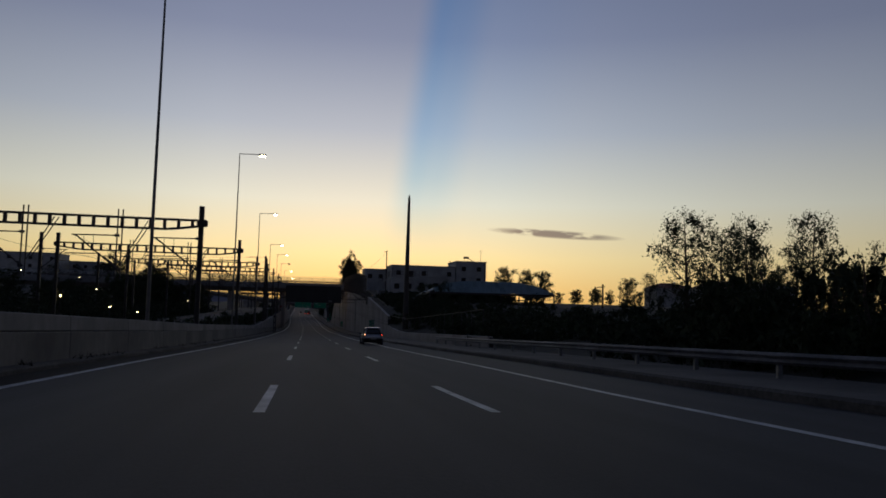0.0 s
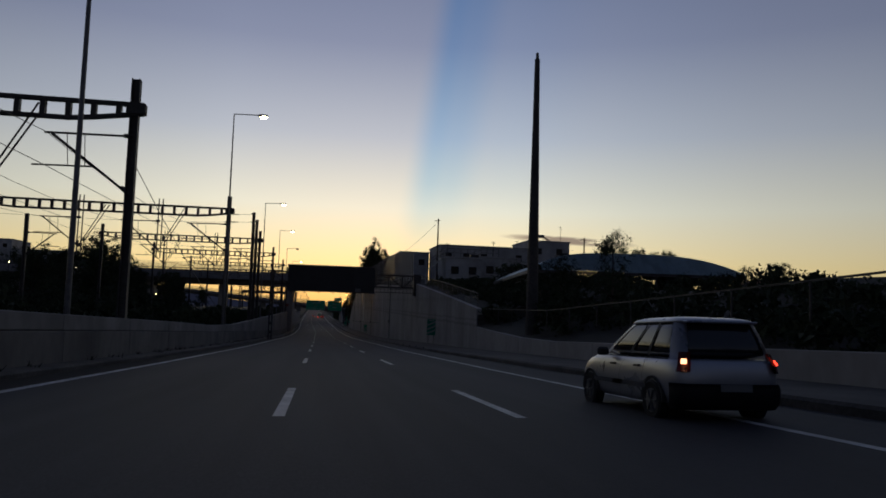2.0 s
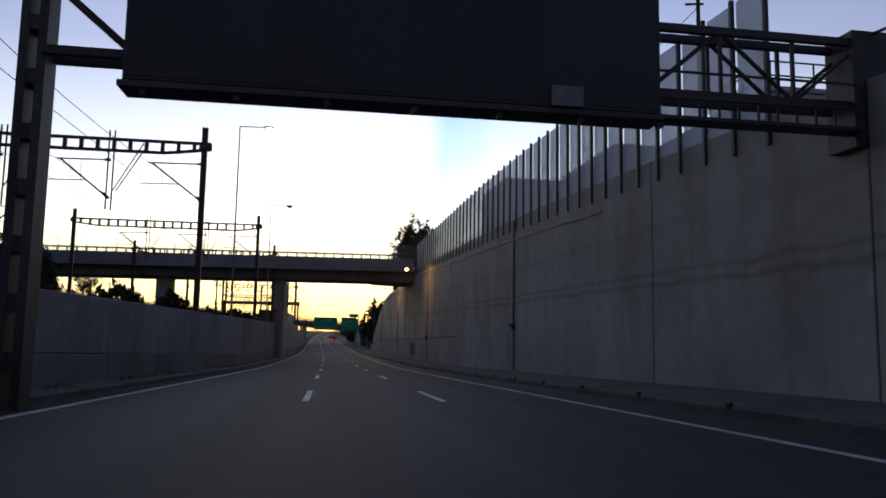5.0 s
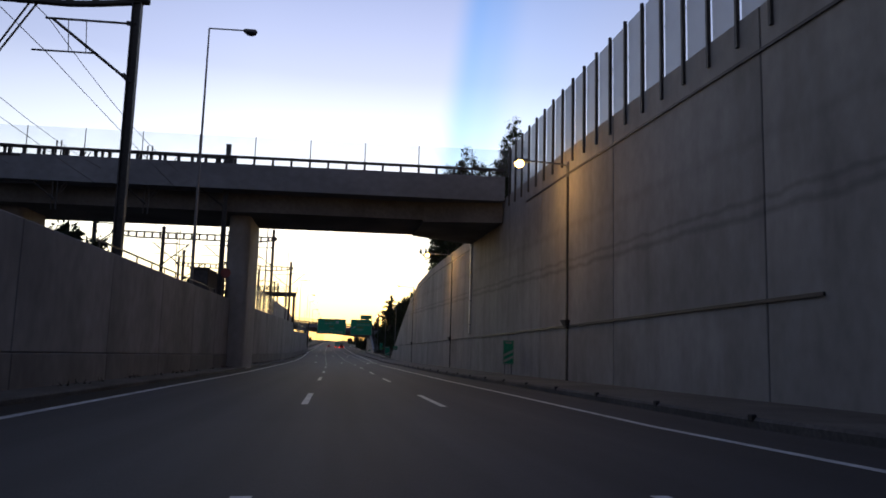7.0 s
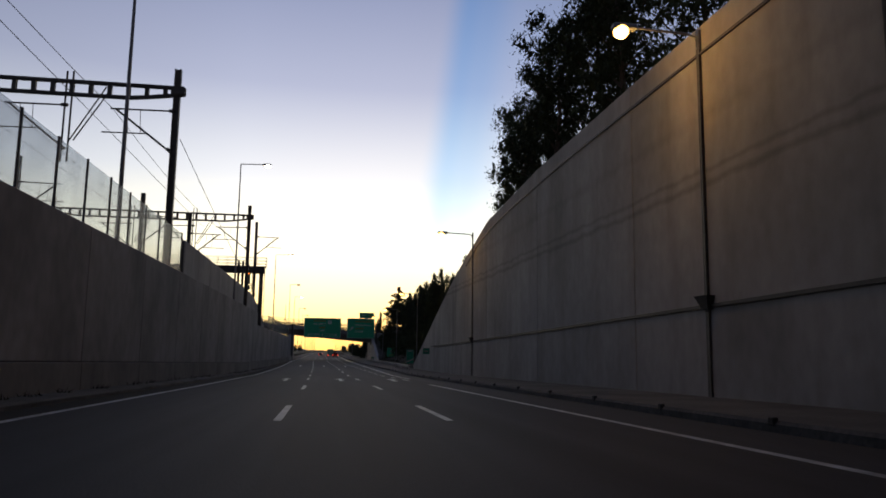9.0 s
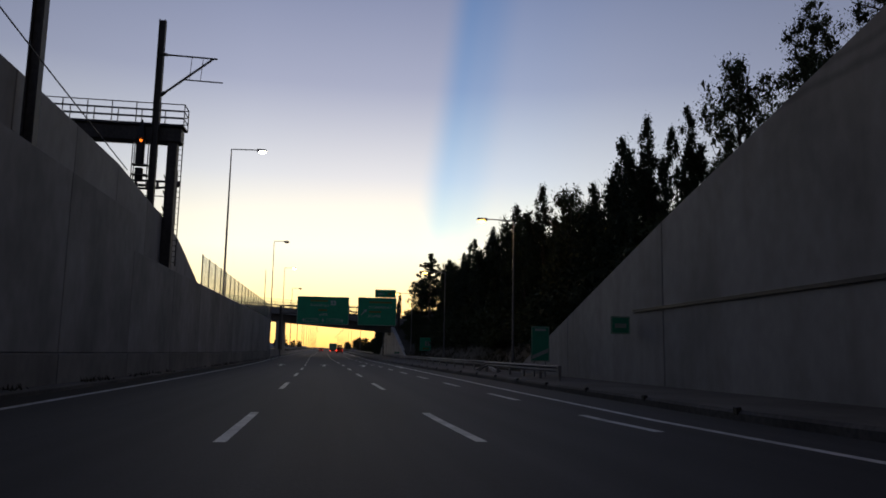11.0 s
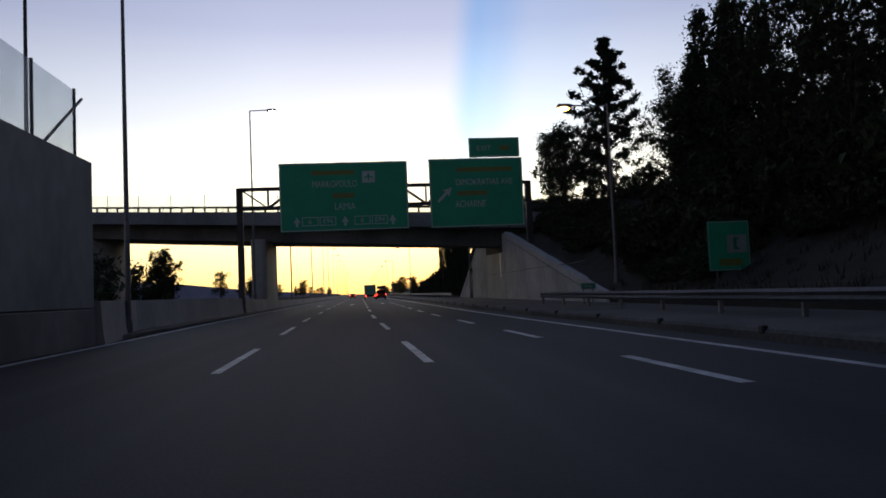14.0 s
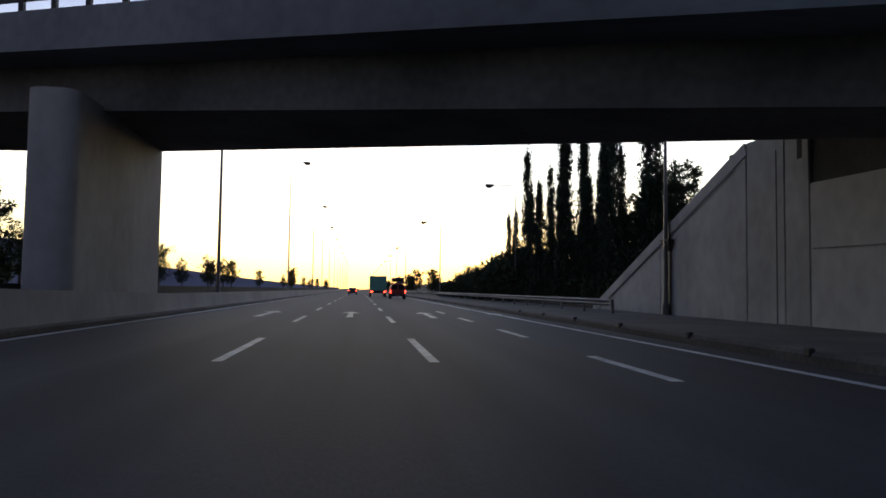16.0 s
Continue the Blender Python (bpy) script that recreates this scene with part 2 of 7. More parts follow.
LEAF = material("leaf_olive", (0.045, 0.06, 0.028), 0.8, grain=3, vary=0.4, stain=0.4, bump=0, spread=0.25, spec=0.2)
LEAF_PINE = material("needle_dark", (0.03, 0.045, 0.026), 0.85, grain=3, vary=0.4, stain=0.4, bump=0, spread=0.25, spec=0.2)
SOIL = material("verge_soil", (0.037, 0.033, 0.022), 0.95, grain=1.2, vary=0.4, stain=0.5, stain_scale=0.08, bump=0.5)
GRASS = material("dry_grass", (0.042, 0.04, 0.022), 0.9, grain=3, vary=0.4, bump=0)
RENDER_WHITE = material("house_render", (0.47, 0.47, 0.46), 0.85, grain=3, vary=0.1, stain=0.35, stain_scale=0.4, bump=0.08, spread=0.25)
ROOF_TILE = material("roof_tile", (0.30, 0.14, 0.09), 0.85, grain=5, vary=0.3, stain=0.4, bump=0.3)
MEMBRANE = material("teal_sheet_roof", (0.34, 0.46, 0.50), 0.5, grain=2, vary=0.08, stain=0.3, bump=0.03)
GLASS_DARK = material("dark_glazing", (0.015, 0.017, 0.02), 0.2, grain=2, vary=0.2, stain=0.2, bump=0, spec=0.18)
CAR_GLASS = material("tinted_car_glass", (0.012, 0.013, 0.015), 0.06, grain=2, vary=0.1, stain=0.1, bump=0, spec=0.6)
CAR_SILVER = material("silver_paint", (0.36, 0.37, 0.40), 0.3, metal=0.6, grain=3, vary=0.04, stain=0.15, bump=0)
LORRY_BOX = material("pale_green_box", (0.12, 0.32, 0.24), 0.5, grain=3, vary=0.08, stain=0.3, bump=0)
VAN_RED = material("red_paint", (0.22, 0.03, 0.025), 0.4, grain=3, vary=0.1, stain=0.3, bump=0)
CAR_DARK = material("dark_paint", (0.03, 0.032, 0.036), 0.3, grain=3, vary=0.1, bump=0)
RUBBER = material("tyre_rubber", (0.02, 0.02, 0.02), 0.9, grain=6, vary=0.2, bump=0.1)
PLASTIC = material("black_plastic", (0.02, 0.02, 0.021), 0.6, grain=6, vary=0.2, bump=0.05)
PLATE = material("plate_white", (0.34, 0.34, 0.33), 0.5, vary=0.05, bump=0)
TAIL_ON = material("lit_tail_lens", (0.5, 0.01, 0.01), 0.3, vary=0.05, bump=0, emit=(1.0, 0.06, 0.03, 2.6))
TAIL_SIDE = material("lit_side_lens", (0.6, 0.2, 0.12), 0.3, vary=0.05, bump=0, emit=(1.0, 0.45, 0.22, 3.0))
TAIL_OFF = material("tail_lens", (0.12, 0.01, 0.01), 0.25, vary=0.05, bump=0)
LAMP_ON = material("sodium_bulb", (0.9, 0.8, 0.6), 0.3, vary=0.02, bump=0, emit=(1.0, 0.74, 0.38, 16.0))
LAMP_ORANGE = material("sodium_bulb_deep", (0.9, 0.7, 0.4), 0.3, vary=0.02, bump=0, emit=(1.0, 0.52, 0.12, 5.5))
LAMP_SMALL = material("far_bulb", (0.9, 0.7, 0.4), 0.3, vary=0.02, bump=0, emit=(1.0, 0.68, 0.30, 14.0))
SIGNAL_RED = material("signal_lens", (0.6, 0.1, 0.03), 0.3, vary=0.02, bump=0, emit=(1.0, 0.2, 0.02, 1.3))
DISC_RED = material("dull_red_enamel", (0.20, 0.045, 0.035), 0.5, grain=4, vary=0.1, stain=0.3, stain_scale=1.5, bump=0.02)
PALE_PIPE = material("pale_pipe", (0.66, 0.66, 0.64), 0.5, grain=5, vary=0.08, stain=0.25, stain_scale=1.0, bump=0.02, stretch=(1, 1, 0.2))
BALLAST = material("ballast", (0.13, 0.12, 0.11), 0.95, grain=6, vary=0.5, bump=0.6)


def sheet_glass(name, tone, see, milky=False):
    """Dusty clear sheet: part of the light goes straight through, the rest scatters off the dust."""
    m = bpy.data.materials.new(name)
    m.use_nodes = True
    t = m.node_tree
    b = t.nodes["Principled BSDF"]
    b.inputs["Base Color"].default_value = (*tone, 1)
    b.inputs["Roughness"].default_value = 0.35
    tr = t.nodes.new("ShaderNodeBsdfTransparent")
    tr.inputs[0].default_value = (0.92, 0.95, 0.97, 1)
    mx = t.nodes.new("ShaderNodeMixShader")
    nz = t.nodes.new("ShaderNodeTexNoise")
    nz.inputs["Scale"].default_value = 0.8
    tc = t.nodes.new("ShaderNodeTexCoord")
    t.links.new(tc.outputs["Object"], nz.inputs["Vector"])
    rr = t.nodes.new("ShaderNodeMapRange")
    rr.inputs["To Min"].default_value, rr.inputs["To Max"].default_value = see - 0.08, see + 0.08
    t.links.new(nz.outputs[0], rr.inputs[0])
    t.links.new(rr.outputs[0], mx.inputs[0])
    t.links.new(b.outputs[0], mx.inputs[1])
    if milky:
        tl = t.nodes.new("ShaderNodeBsdfTranslucent")
        tl.inputs[0].default_value = (*tone, 1)
        half = t.nodes.new("ShaderNodeMixShader")
        half.inputs[0].default_value = 0.75
        t.links.new(b.outputs[0], half.inputs[1])
        t.links.new(tl.outputs[0], half.inputs[2])
        t.links.new(half.outputs[0], mx.inputs[1])
    t.links.new(tr.outputs[0], mx.inputs[2])
    t.links.new(mx.outputs[0], t.nodes["Material Output"].inputs[0])
    return m


SCREEN = sheet_glass("noise_screen_sheet", (0.70, 0.72, 0.76), 0.34, True)
MESH_SHEET = sheet_glass("fine_wire_mesh", (0.42, 0.42, 0.44), 0.72)


# ---- mesh helpers ----
def part(name, bm, mat, parent=None, label=""):
    me = bpy.data.meshes.new(name)
    bm.to_mesh(me)
    bm.free()
    me.materials.append(mat)
    ob = new(name, me)
    if parent is not None:
        ob.parent = parent
    if label:
        ob["label"] = label
    return ob


def empty(name, label, category, loc=(0, 0, 0), group="", kind=""):
    ob = new(name)
    ob.location = loc
    ob.empty_display_size = 0.2
    return tagged(ob, label, category, group, kind)


def box(bm, x0, x1, y0, y1, z0, z1):
    v = [bm.verts.new((x, y, z)) for z in (z0, z1) for y in (y0, y1) for x in (x0, x1)]
    for f in ((0, 2, 3, 1), (4, 5, 7, 6), (0, 1, 5, 4), (2, 6, 7, 3), (0, 4, 6, 2), (1, 3, 7, 5)):
        bm.faces.new([v[i] for i in f])
    return v


def bevelled(bm, x0, x1, y0, y1, z0, z1, r):
    """A block with its edges taken off."""
    b2 = bmesh.new()
    box(b2, x0, x1, y0, y1, z0, z1)
    bmesh.ops.bevel(b2, geom=b2.edges[:], offset=r, segments=1, affect="EDGES")
    merge(bm, b2)


def merge(bm, b2):
    me = bpy.data.meshes.new("t")
    b2.to_mesh(me)
    b2.free()
    bm.from_mesh(me)
    bpy.data.meshes.remove(me)


def tube(bm, a, b, r0, r1=None, n=8):
    """A round bar from a to b, tapering from r0 to r1."""
    a, b = Vector(a), Vector(b)
    r1 = r0 if r1 is None else r1
    d = (b - a).normalized()
    u = d.orthogonal().normalized()
    w = d.cross(u)
    rings = []
    for p, r in ((a, r0), (b, r1)):
        rings.append([bm.verts.new(p + (u * math.cos(k * math.tau / n) + w * math.sin(k * math.tau / n)) * r) for k in range(n)])
    for k in range(n):
        bm.faces.new((rings[0][k], rings[0][(k + 1) % n], rings[1][(k + 1) % n], rings[1][k]))
    bm.faces.new(rings[0][::-1])
    bm.faces.new(rings[1])


def polytube(bm, pts, r, n=5):
    """One connected round skin through many points."""
    pts = [Vector(p) for p in pts]
    rings = []
    for k, p in enumerate(pts):
        d = (pts[min(k + 1, len(pts) - 1)] - pts[max(k - 1, 0)]).normalized()
        u = d.cross(Vector((0, 0, 1)) if abs(d.z) < 0.9 else Vector((0, 1, 0))).normalized()
        w = u.cross(d)
        rings.append([p + (u * math.cos(j * math.tau / n + 0.785) + w * math.sin(j * math.tau / n + 0.785)) * r for j in range(n)])
    loft(bm, rings)


def polybar(bm, pts, w, h):
    """One connected square bar through many points."""
    pts = [Vector(p) for p in pts]
    rings = []
    for k, p in enumerate(pts):
        d = (pts[min(k + 1, len(pts) - 1)] - pts[max(k - 1, 0)]).normalized()
        s = d.cross(Vector((0, 0, 1))).normalized() * w / 2
        u = s.cross(d).normalized() * h / 2
        rings.append([p + s + u, p - s + u, p - s - u, p + s - u])
    loft(bm, rings)


def bar(bm, a, b, w, h):
    """A square bar from a to b."""
    a, b = Vector(a), Vector(b)
    d = (b - a).normalized()
    up = Vector((0, 0, 1)) if abs(d.z) < 0.9 else Vector((0, 1, 0))
    s = d.cross(up).normalized() * w / 2
    u = s.cross(d).normalized() * h / 2
    q = [[bm.verts.new(p + x) for x in (s + u, -s + u, -s - u, s - u)] for p in (a, b)]
    for k in range(4):
        bm.faces.new((q[0][k], q[0][(k + 1) % 4], q[1][(k + 1) % 4], q[1][k]))
    bm.faces.new(q[0][::-1])
    bm.faces.new(q[1])


def loft(bm, rings, close=True, caps=True):
    """A skin over rings of points of one count."""
    vs = [[bm.verts.new(p) for p in r] for r in rings]
    n = len(vs[0])
    for a, b in zip(vs, vs[1:]):
        for k in range(n if close else n - 1):
            bm.faces.new((a[k], a[(k + 1) % n], b[(k + 1) % n], b[k]))
    if caps and close:
        bm.faces.new(vs[0][::-1])
        bm.faces.new(vs[-1])
    return vs


def lerp(y, table):
    xs, vs = zip(*table)
    return float(np.interp(y, xs, vs))


# ---- the line of the road ----
ROAD_Z = ((-120, 5.2), (-60, 2.7), (0, 0.0), (14.5, -0.67), (29, -1.26), (43, -1.87), (57, -2.46), (71, -3.02), (85, -3.58), (98.5, -4.09), (112.8, -4.63),
          (126.3, -5.1), (140, -5.54), (175, -6.72), (210, -7.86), (224.6, -8.16), (238, -8.45), (252, -8.72), (288, -9.35), (325, -9.99), (339, -10.11), (353, -10.2),
          (367, -10.27), (394, -10.36), (421, -10.4), (1500, -10.4))
LINE_X = ((-120, -0.9), (0, -0.62), (70, -0.31), (140, 0.0), (200, 0.15), (250, 0.2), (290, 0.05), (325, -0.4), (378, -0.98), (433, -2.05), (480, -2.25), (1500, -6.0))
LANE = 3.55


def rz(y):
    return lerp(y, ROAD_Z)


def lx(y):
    return lerp(y, LINE_X)


WALL_L, WALL_R = -7.15, 13.2
TOP_R = ((117, -1.25), (138, 0.5), (147, 1.15), (156, 1.9), (166, 2.5), (178, 3.1), (191, 3.6), (235, 4.6), (249, 4.75), (262.4, 4.75), (262.5, 3.5), (290, 3.5), (305, 3.0),
         (312, 2.2), (325, -0.7), (340, -4.7), (356, -9.3), (360, -10.1))
LOW_R = ((52, 1.05), (100, 1.1), (106, 1.35), (117, 2.05))


# ---- ground and road ----
def left_ground(y):
    return lerp(y, ((-120, 3.5), (-40, 0.6), (30, -2.2), (90, -3.7), (341.5, -3.7), (343, -5.2), (415, -5.2), (421, -9.2), (1500, -9.4)))


def right_ground(y, x):
    near = lerp(y, ((-120, 4.0), (0, -0.4), (50, -2.2), (100, -3.4), (116.5, -2.6), (117.5, -1.6), (156, 1.5), (191, 3.2), (249, 4.3), (290, 3.1), (312, 1.8), (325, -1.1),
                    (340, -5.0), (356, -9.7), (430, -9.9), (456.9, -5.0), (470, -4.6), (488, -10.1), (1500, -10.2)))
    mid = lerp(y, ((-120, 4.5), (0, 1.2), (60, 1.0), (116, 0.6), (156, 2.4), (191, 3.6), (300, 4.0), (356, -1.6), (430, -2.6), (444, -3.2), (452, -1.9), (461, -1.1), (470, -0.3), (482, -2.5), (500, -6.0), (1500, -9.0)))
    far = lerp(y, ((-120, 3.0), (0, 1.0), (120, 1.0), (200, 1.6), (300, 1.8), (460, -0.6), (600, -5.0), (1500, -9.0)))
    k = lerp(y, ((436, 0.42), (450, 0.95), (472, 0.95), (486, 0.42)))
    return lerp(x, ((13.4, near), (15.0, near + 0.3), (20.0, near + 0.3 + (mid - near - 0.3) * k), (27.0, mid), (50.0, far), (3000.0, far - 6.0)))


def build_ground():
    bm = bmesh.new()
    rows = []
    ys = [-1200, -500, -120] + list(range(-100, 640, 5)) + [700, 800, 1000, 1500, 3000]
    ys += [117.5, 116.5, 421.0, 456.5]
    for y in sorted(ys):
        yy = max(-120, min(1500, y))
        g, r = left_ground(yy), rz(yy)
        edge_l = WALL_L - 0.25 if yy < 419 else -10.2
        pts = [(-3000, g - 5), (-300, g - 1.5), (-90, g - 0.5), (-40, g), (-16, g), (edge_l, g), (edge_l + 0.05, r - 0.45), (WALL_R + 0.15, r - 0.45)]
        pts += [(x, right_ground(yy, x) + (0.5 * noise.noise((x * 0.11, yy * 0.07, 3.0)) if x > 14 else 0)) for x in (WALL_R + 0.2, 15.0, 20.0, 27.0, 38.0, 50.0, 90.0, 300.0, 3000.0)]
        rows.append([bm.verts.new((x, y, z)) for x, z in pts])
    for a, b in zip(rows, rows[1:]):
        for k in range(len(a) - 1):
            bm.faces.new((a[k], a[k + 1], b[k + 1], b[k]))
    ob = part("ground", bm, SOIL)
    tagged(ob, "dark dry soil and scrub of the cutting", "ground", kind="structure")


build_ground()


def strip(bm, ys, x0, x1, lift):
    """A flat ribbon along the road; x0 and x1 take y."""
    vs = [(bm.verts.new((x0(y), y, rz(y) + lift)), bm.verts.new((x1(y), y, rz(y) + lift))) for y in ys]
    for a, b in zip(vs, vs[1:]):
        bm.faces.new((a[0], a[1], b[1], b[0]))


def left_edge(y):
    return lx(y) - lerp(y, ((-120, 6.2), (390, 6.2), (430, 5.4), (1500, 5.4)))


def median_x(y):
    return lerp(y, ((418, WALL_L), (425, -8.15), (445, -8.1), (478, -7.95), (1500, -11.75)))


def right_edge(y):
    return lerp(y, ((-120, 9.5), (60, 9.3), (110, 9.0), (160, 8.95), (235, 9.45), (268, 9.2), (300, 9.2), (350, 9.5), (368, 9.1), (400, 8.4), (440, 7.6), (480, 7.6), (600, 7.3), (1500, 4.0)))


YS = [-120 + 5 * k for k in range(150)] + [650, 720, 800, 1000, 1500]
bm = bmesh.new()
strip(bm, YS, left_edge, right_edge, 0.0)
tagged(part("road", bm, ASPHALT), "worn dark asphalt motorway with faded lane paint", "road", kind="structure")


def kerb(name, ys, xa, xb, h, mat, label):
    """A low raised strip along the road with a rounded inner edge."""
    bm = bmesh.new()
    s = 1 if xb(0) > xa(0) else -1
    rings = []
    for y in ys:
        z, a, b = rz(y), xa(y), xb(y)
        rings.append([(a, y, z - 0.3), (a, y, z + h * 0.7), (a + 0.06 * s, y, z + h), (b, y, z + h + 0.02), (b, y, z - 0.3)])
    loft(bm, rings)
    return tagged(part(name, bm, mat), label, "kerb", kind="structure")


kerb("kerb_left", [y for y in YS if y <= 418], lambda y: left_edge(y), lambda y: WALL_L - 0.1, 0.16, SHOULDER, "sooty raised concrete kerb at the foot of the wall")
kerb("kerb_left_far", [418] + [y for y in YS if y > 418], lambda y: left_edge(y), lambda y: median_x(y) - 0.1, 0.16, SHOULDER, "sooty raised concrete kerb by the low median wall")
kerb("kerb_right", [y for y in YS if y <= 650], lambda y: right_edge(y), lambda y: WALL_R + 0.1, 0.22, SHOULDER, "pale raised concrete strip at the foot of the wall")


def mark(name, bm, label, group):
    return tagged(part(name, bm, PAINT), label, "road marking", group, "structure")


# dirty gutter between the edge line and the kerb
bm = bmesh.new()
strip(bm, YS, lambda y: left_edge(y) + 0.0, lambda y: lx(y) - 5.24, 0.005)
tagged(part("gutter_left", bm, GRIME), "black grimy gutter beside the kerb", "gutter", kind="structure")

# edge lines
bm = bmesh.new()
strip(bm, YS, lambda y: lx(y) - 5.17, lambda y: lx(y) - 4.95, 0.006)
mark("edge_line_left", bm, "solid white edge line", "edge lines")
bm = bmesh.new()
strip(bm, [y for y in YS if y <= 295], lambda y: lx(y) + 6.92, lambda y: lx(y) + 7.12, 0.006)
mark("edge_line_right", bm, "solid white edge line", "edge lines")
bm = bmesh.new()
strip(bm, [y for y in YS if y >= 310], lambda y: lx(y) + lerp(y, ((310, 7.6), (350, 8.3), (400, 8.6), (440, 8.7), (520, 8.8))), lambda y: lx(y) + lerp(y, ((310, 7.6), (350, 8.3), (400, 8.6), (440, 8.7), (520, 8.8))) + 0.2, 0.006)
mark("edge_line_exit", bm, "solid white edge line of the exit lane", "edge lines")


def dash(x, y0, y1, w, name="lane_dash"):
    bm = bmesh.new()
    n = 3
    ys = [y0 + (y1 - y0) * k / n for k in range(n + 1)]
    strip(bm, ys, lambda y: lx(y) + x - w / 2, lambda y: lx(y) + x + w / 2, 0.006)
    return mark(name, bm, "white painted lane dash, slightly worn", "lane dashes")


# dashes, roughly one each 19 m, closer past the merge
starts = [68.1 - 19.0 * k for k in range(7, 0, -1)] + [68.1, 87.8, 106.5, 122.5, 140.4, 159.3, 178.0, 196.5, 215.0, 233.5, 249.0, 268.0, 286.5]
starts += [305.0, 321.0, 337.0, 351.0, 365.0, 379.0, 393.0, 407.0, 419.0, 430.5, 444.9] + [458.5 + 14.0 * k for k in range(10)]
for s in starts:
    for x in (0.0, LANE * lerp(s, ((360, 1.0), (430, 0.965)))):
        dash(x, s, s + 5.6, 0.17)
for k in range(21):
    y0 = 304.7 + 8.9 * k
    dash(lerp(y0, ((304, 6.95), (355, 6.8), (437, 6.4))), y0, y0 + 3.7, 0.2)


def arrow(x, y, turn):
    """A painted arrow; turn: 0 ahead, 1 towards the right, -1 towards the left."""
    bm = bmesh.new()
    h = 0.16 * turn
    for quad_pts in (((-0.15, 0), (0.15, 0), (0.12 + h * 0.4, 2.6), (-0.12 + h * 0.4, 2.6)), ((-0.12 + h * 0.4, 2.6), (0.12 + h * 0.4, 2.6), (0.11 + h, 5.1), (-0.11 + h, 5.1)),
                     ((-0.46 + h, 5.1), (0.46 + h, 5.1), (0.03 + h * 1.6, 7.3), (-0.03 + h * 1.6, 7.3))):
        bm.faces.new([bm.verts.new((x + p, y + q, rz(y + q) + 0.008)) for p, q in quad_pts])
    mark("lane_arrow", bm, "white painted lane arrow", "lane arrows")


for y0, xs in ((302.0, (-1.55, 2.1, 5.7)), (377.0, (-3.1, 0.7, 4.2)), (477.0, (-4.1, -0.4, 3.1, 6.6))):
    for k, x in enumerate(xs):
        arrow(x, y0, (-1, 0, 1, 1)[k] if y0 < 470 else (0, 0, 0, 0)[k])
arrow(7.3, 374.0, 1)


# ---- walls of the cutting ----
def wall_piece(bm, x0, x1, y0, y1, b0, b1, t0, t1, r=0.025):
    """One cast panel with chamfered ends; bottoms and tops given at both ends."""
    b2 = bmesh.new()
    v = [b2.verts.new(p) for p in ((x0, y0, b0), (x1, y0, b0), (x1, y1, b1), (x0, y1, b1), (x0, y0, t0), (x1, y0, t0), (x1, y1, t1), (x0, y1, t1))]
    for f in ((0, 3, 2, 1), (4, 5, 6, 7), (0, 1, 5, 4), (1, 2, 6, 5), (2, 3, 7, 6), (3, 0, 4, 7)):
        b2.faces.new([v[i] for i in f])
    bmesh.ops.bevel(b2, geom=b2.edges[:], offset=r, segments=1, affect="EDGES")
    merge(bm, b2)


def backing(name, ys, x0, x1, top, label, sink=0.35):
    """The solid core behind the panels; the joints show it."""
    bm = bmesh.new()
    rings = [[(x0, y, rz(y) - 0.5), (x1, y, rz(y) - 0.5), (x1, y, top(y) - sink), (x0, y, top(y) - sink)] for y in ys]
    loft(bm, rings)
    return tagged(part(name, bm, CONCRETE_DARK), label, "retaining wall", kind="structure")


def bays(y0, y1, step):
    n = max(1, round((y1 - y0) / step))
    return [(y0 + (y1 - y0) * k / n, y0 + (y1 - y0) * (k + 1) / n) for k in range(n)]


def top_r(y):
    return lerp(y, TOP_R)


wall_right = backing("wall_right", [117 + 2 * k for k in range(121)], WALL_R + 0.09, WALL_R + 0.6, top_r, "high cast concrete retaining wall with panel joints and rust-dark seams", 0.5)
LIFT = 3.1          # lift joint above the road, under the long cable


def right_bay(a, b):
    ga, gb = 0.032, 0.032
    lo = [rz(a + ga) - 0.1, rz(b - gb) - 0.1]
    tops = [top_r(a + ga), top_r(b - gb)]
    if a < 262.5 <= b:
        tops = [top_r(a), top_r(a)]
    cut = [rz(a) + LIFT, rz(b) + LIFT]
    if a < 212 or min(tops[0] - cut[0], tops[1] - cut[1]) < 0.6:
        pieces = [(lo, tops)]
    else:
        pieces = [(lo, cut), ([h + 0.03 for h in cut], tops)]
    for low, hi in pieces:
        bm = bmesh.new()
        wall_piece(bm, WALL_R, WALL_R + 0.5, a + ga, b - gb, low[0], low[1], max(hi[0], low[0] + 0.05), max(hi[1], low[1] + 0.05))
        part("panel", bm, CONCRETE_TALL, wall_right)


EDGES = [117, 119.6] + [131.6 + 12 * k for k in range(10)] + [248.0, 262.5, 266.4, 280.4, 294.4, 308.4, 322.4, 336.4, 347.5, 357]
for a, b in zip(EDGES, EDGES[1:]):
    right_bay(a, b)

# low wall before the cutting deepens
def top_low(y):
    return rz(y) + lerp(y, LOW_R)


wall_low = backing("wall_low_right", [52 + 5 * k for k in range(14)], WALL_R + 0.08, WALL_R + 0.4, top_low, "low grey concrete parapet wall beside the carriageway", 0.1)
for a, b in bays(52, 117, 6.5):
    bm = bmesh.new()
    wall_piece(bm, WALL_R, WALL_R + 0.35, a + 0.015, b - 0.015, rz(a) - 0.1, rz(b) - 0.1, top_low(a), top_low(b))
    part("panel", bm, CONCRETE, wall_low)


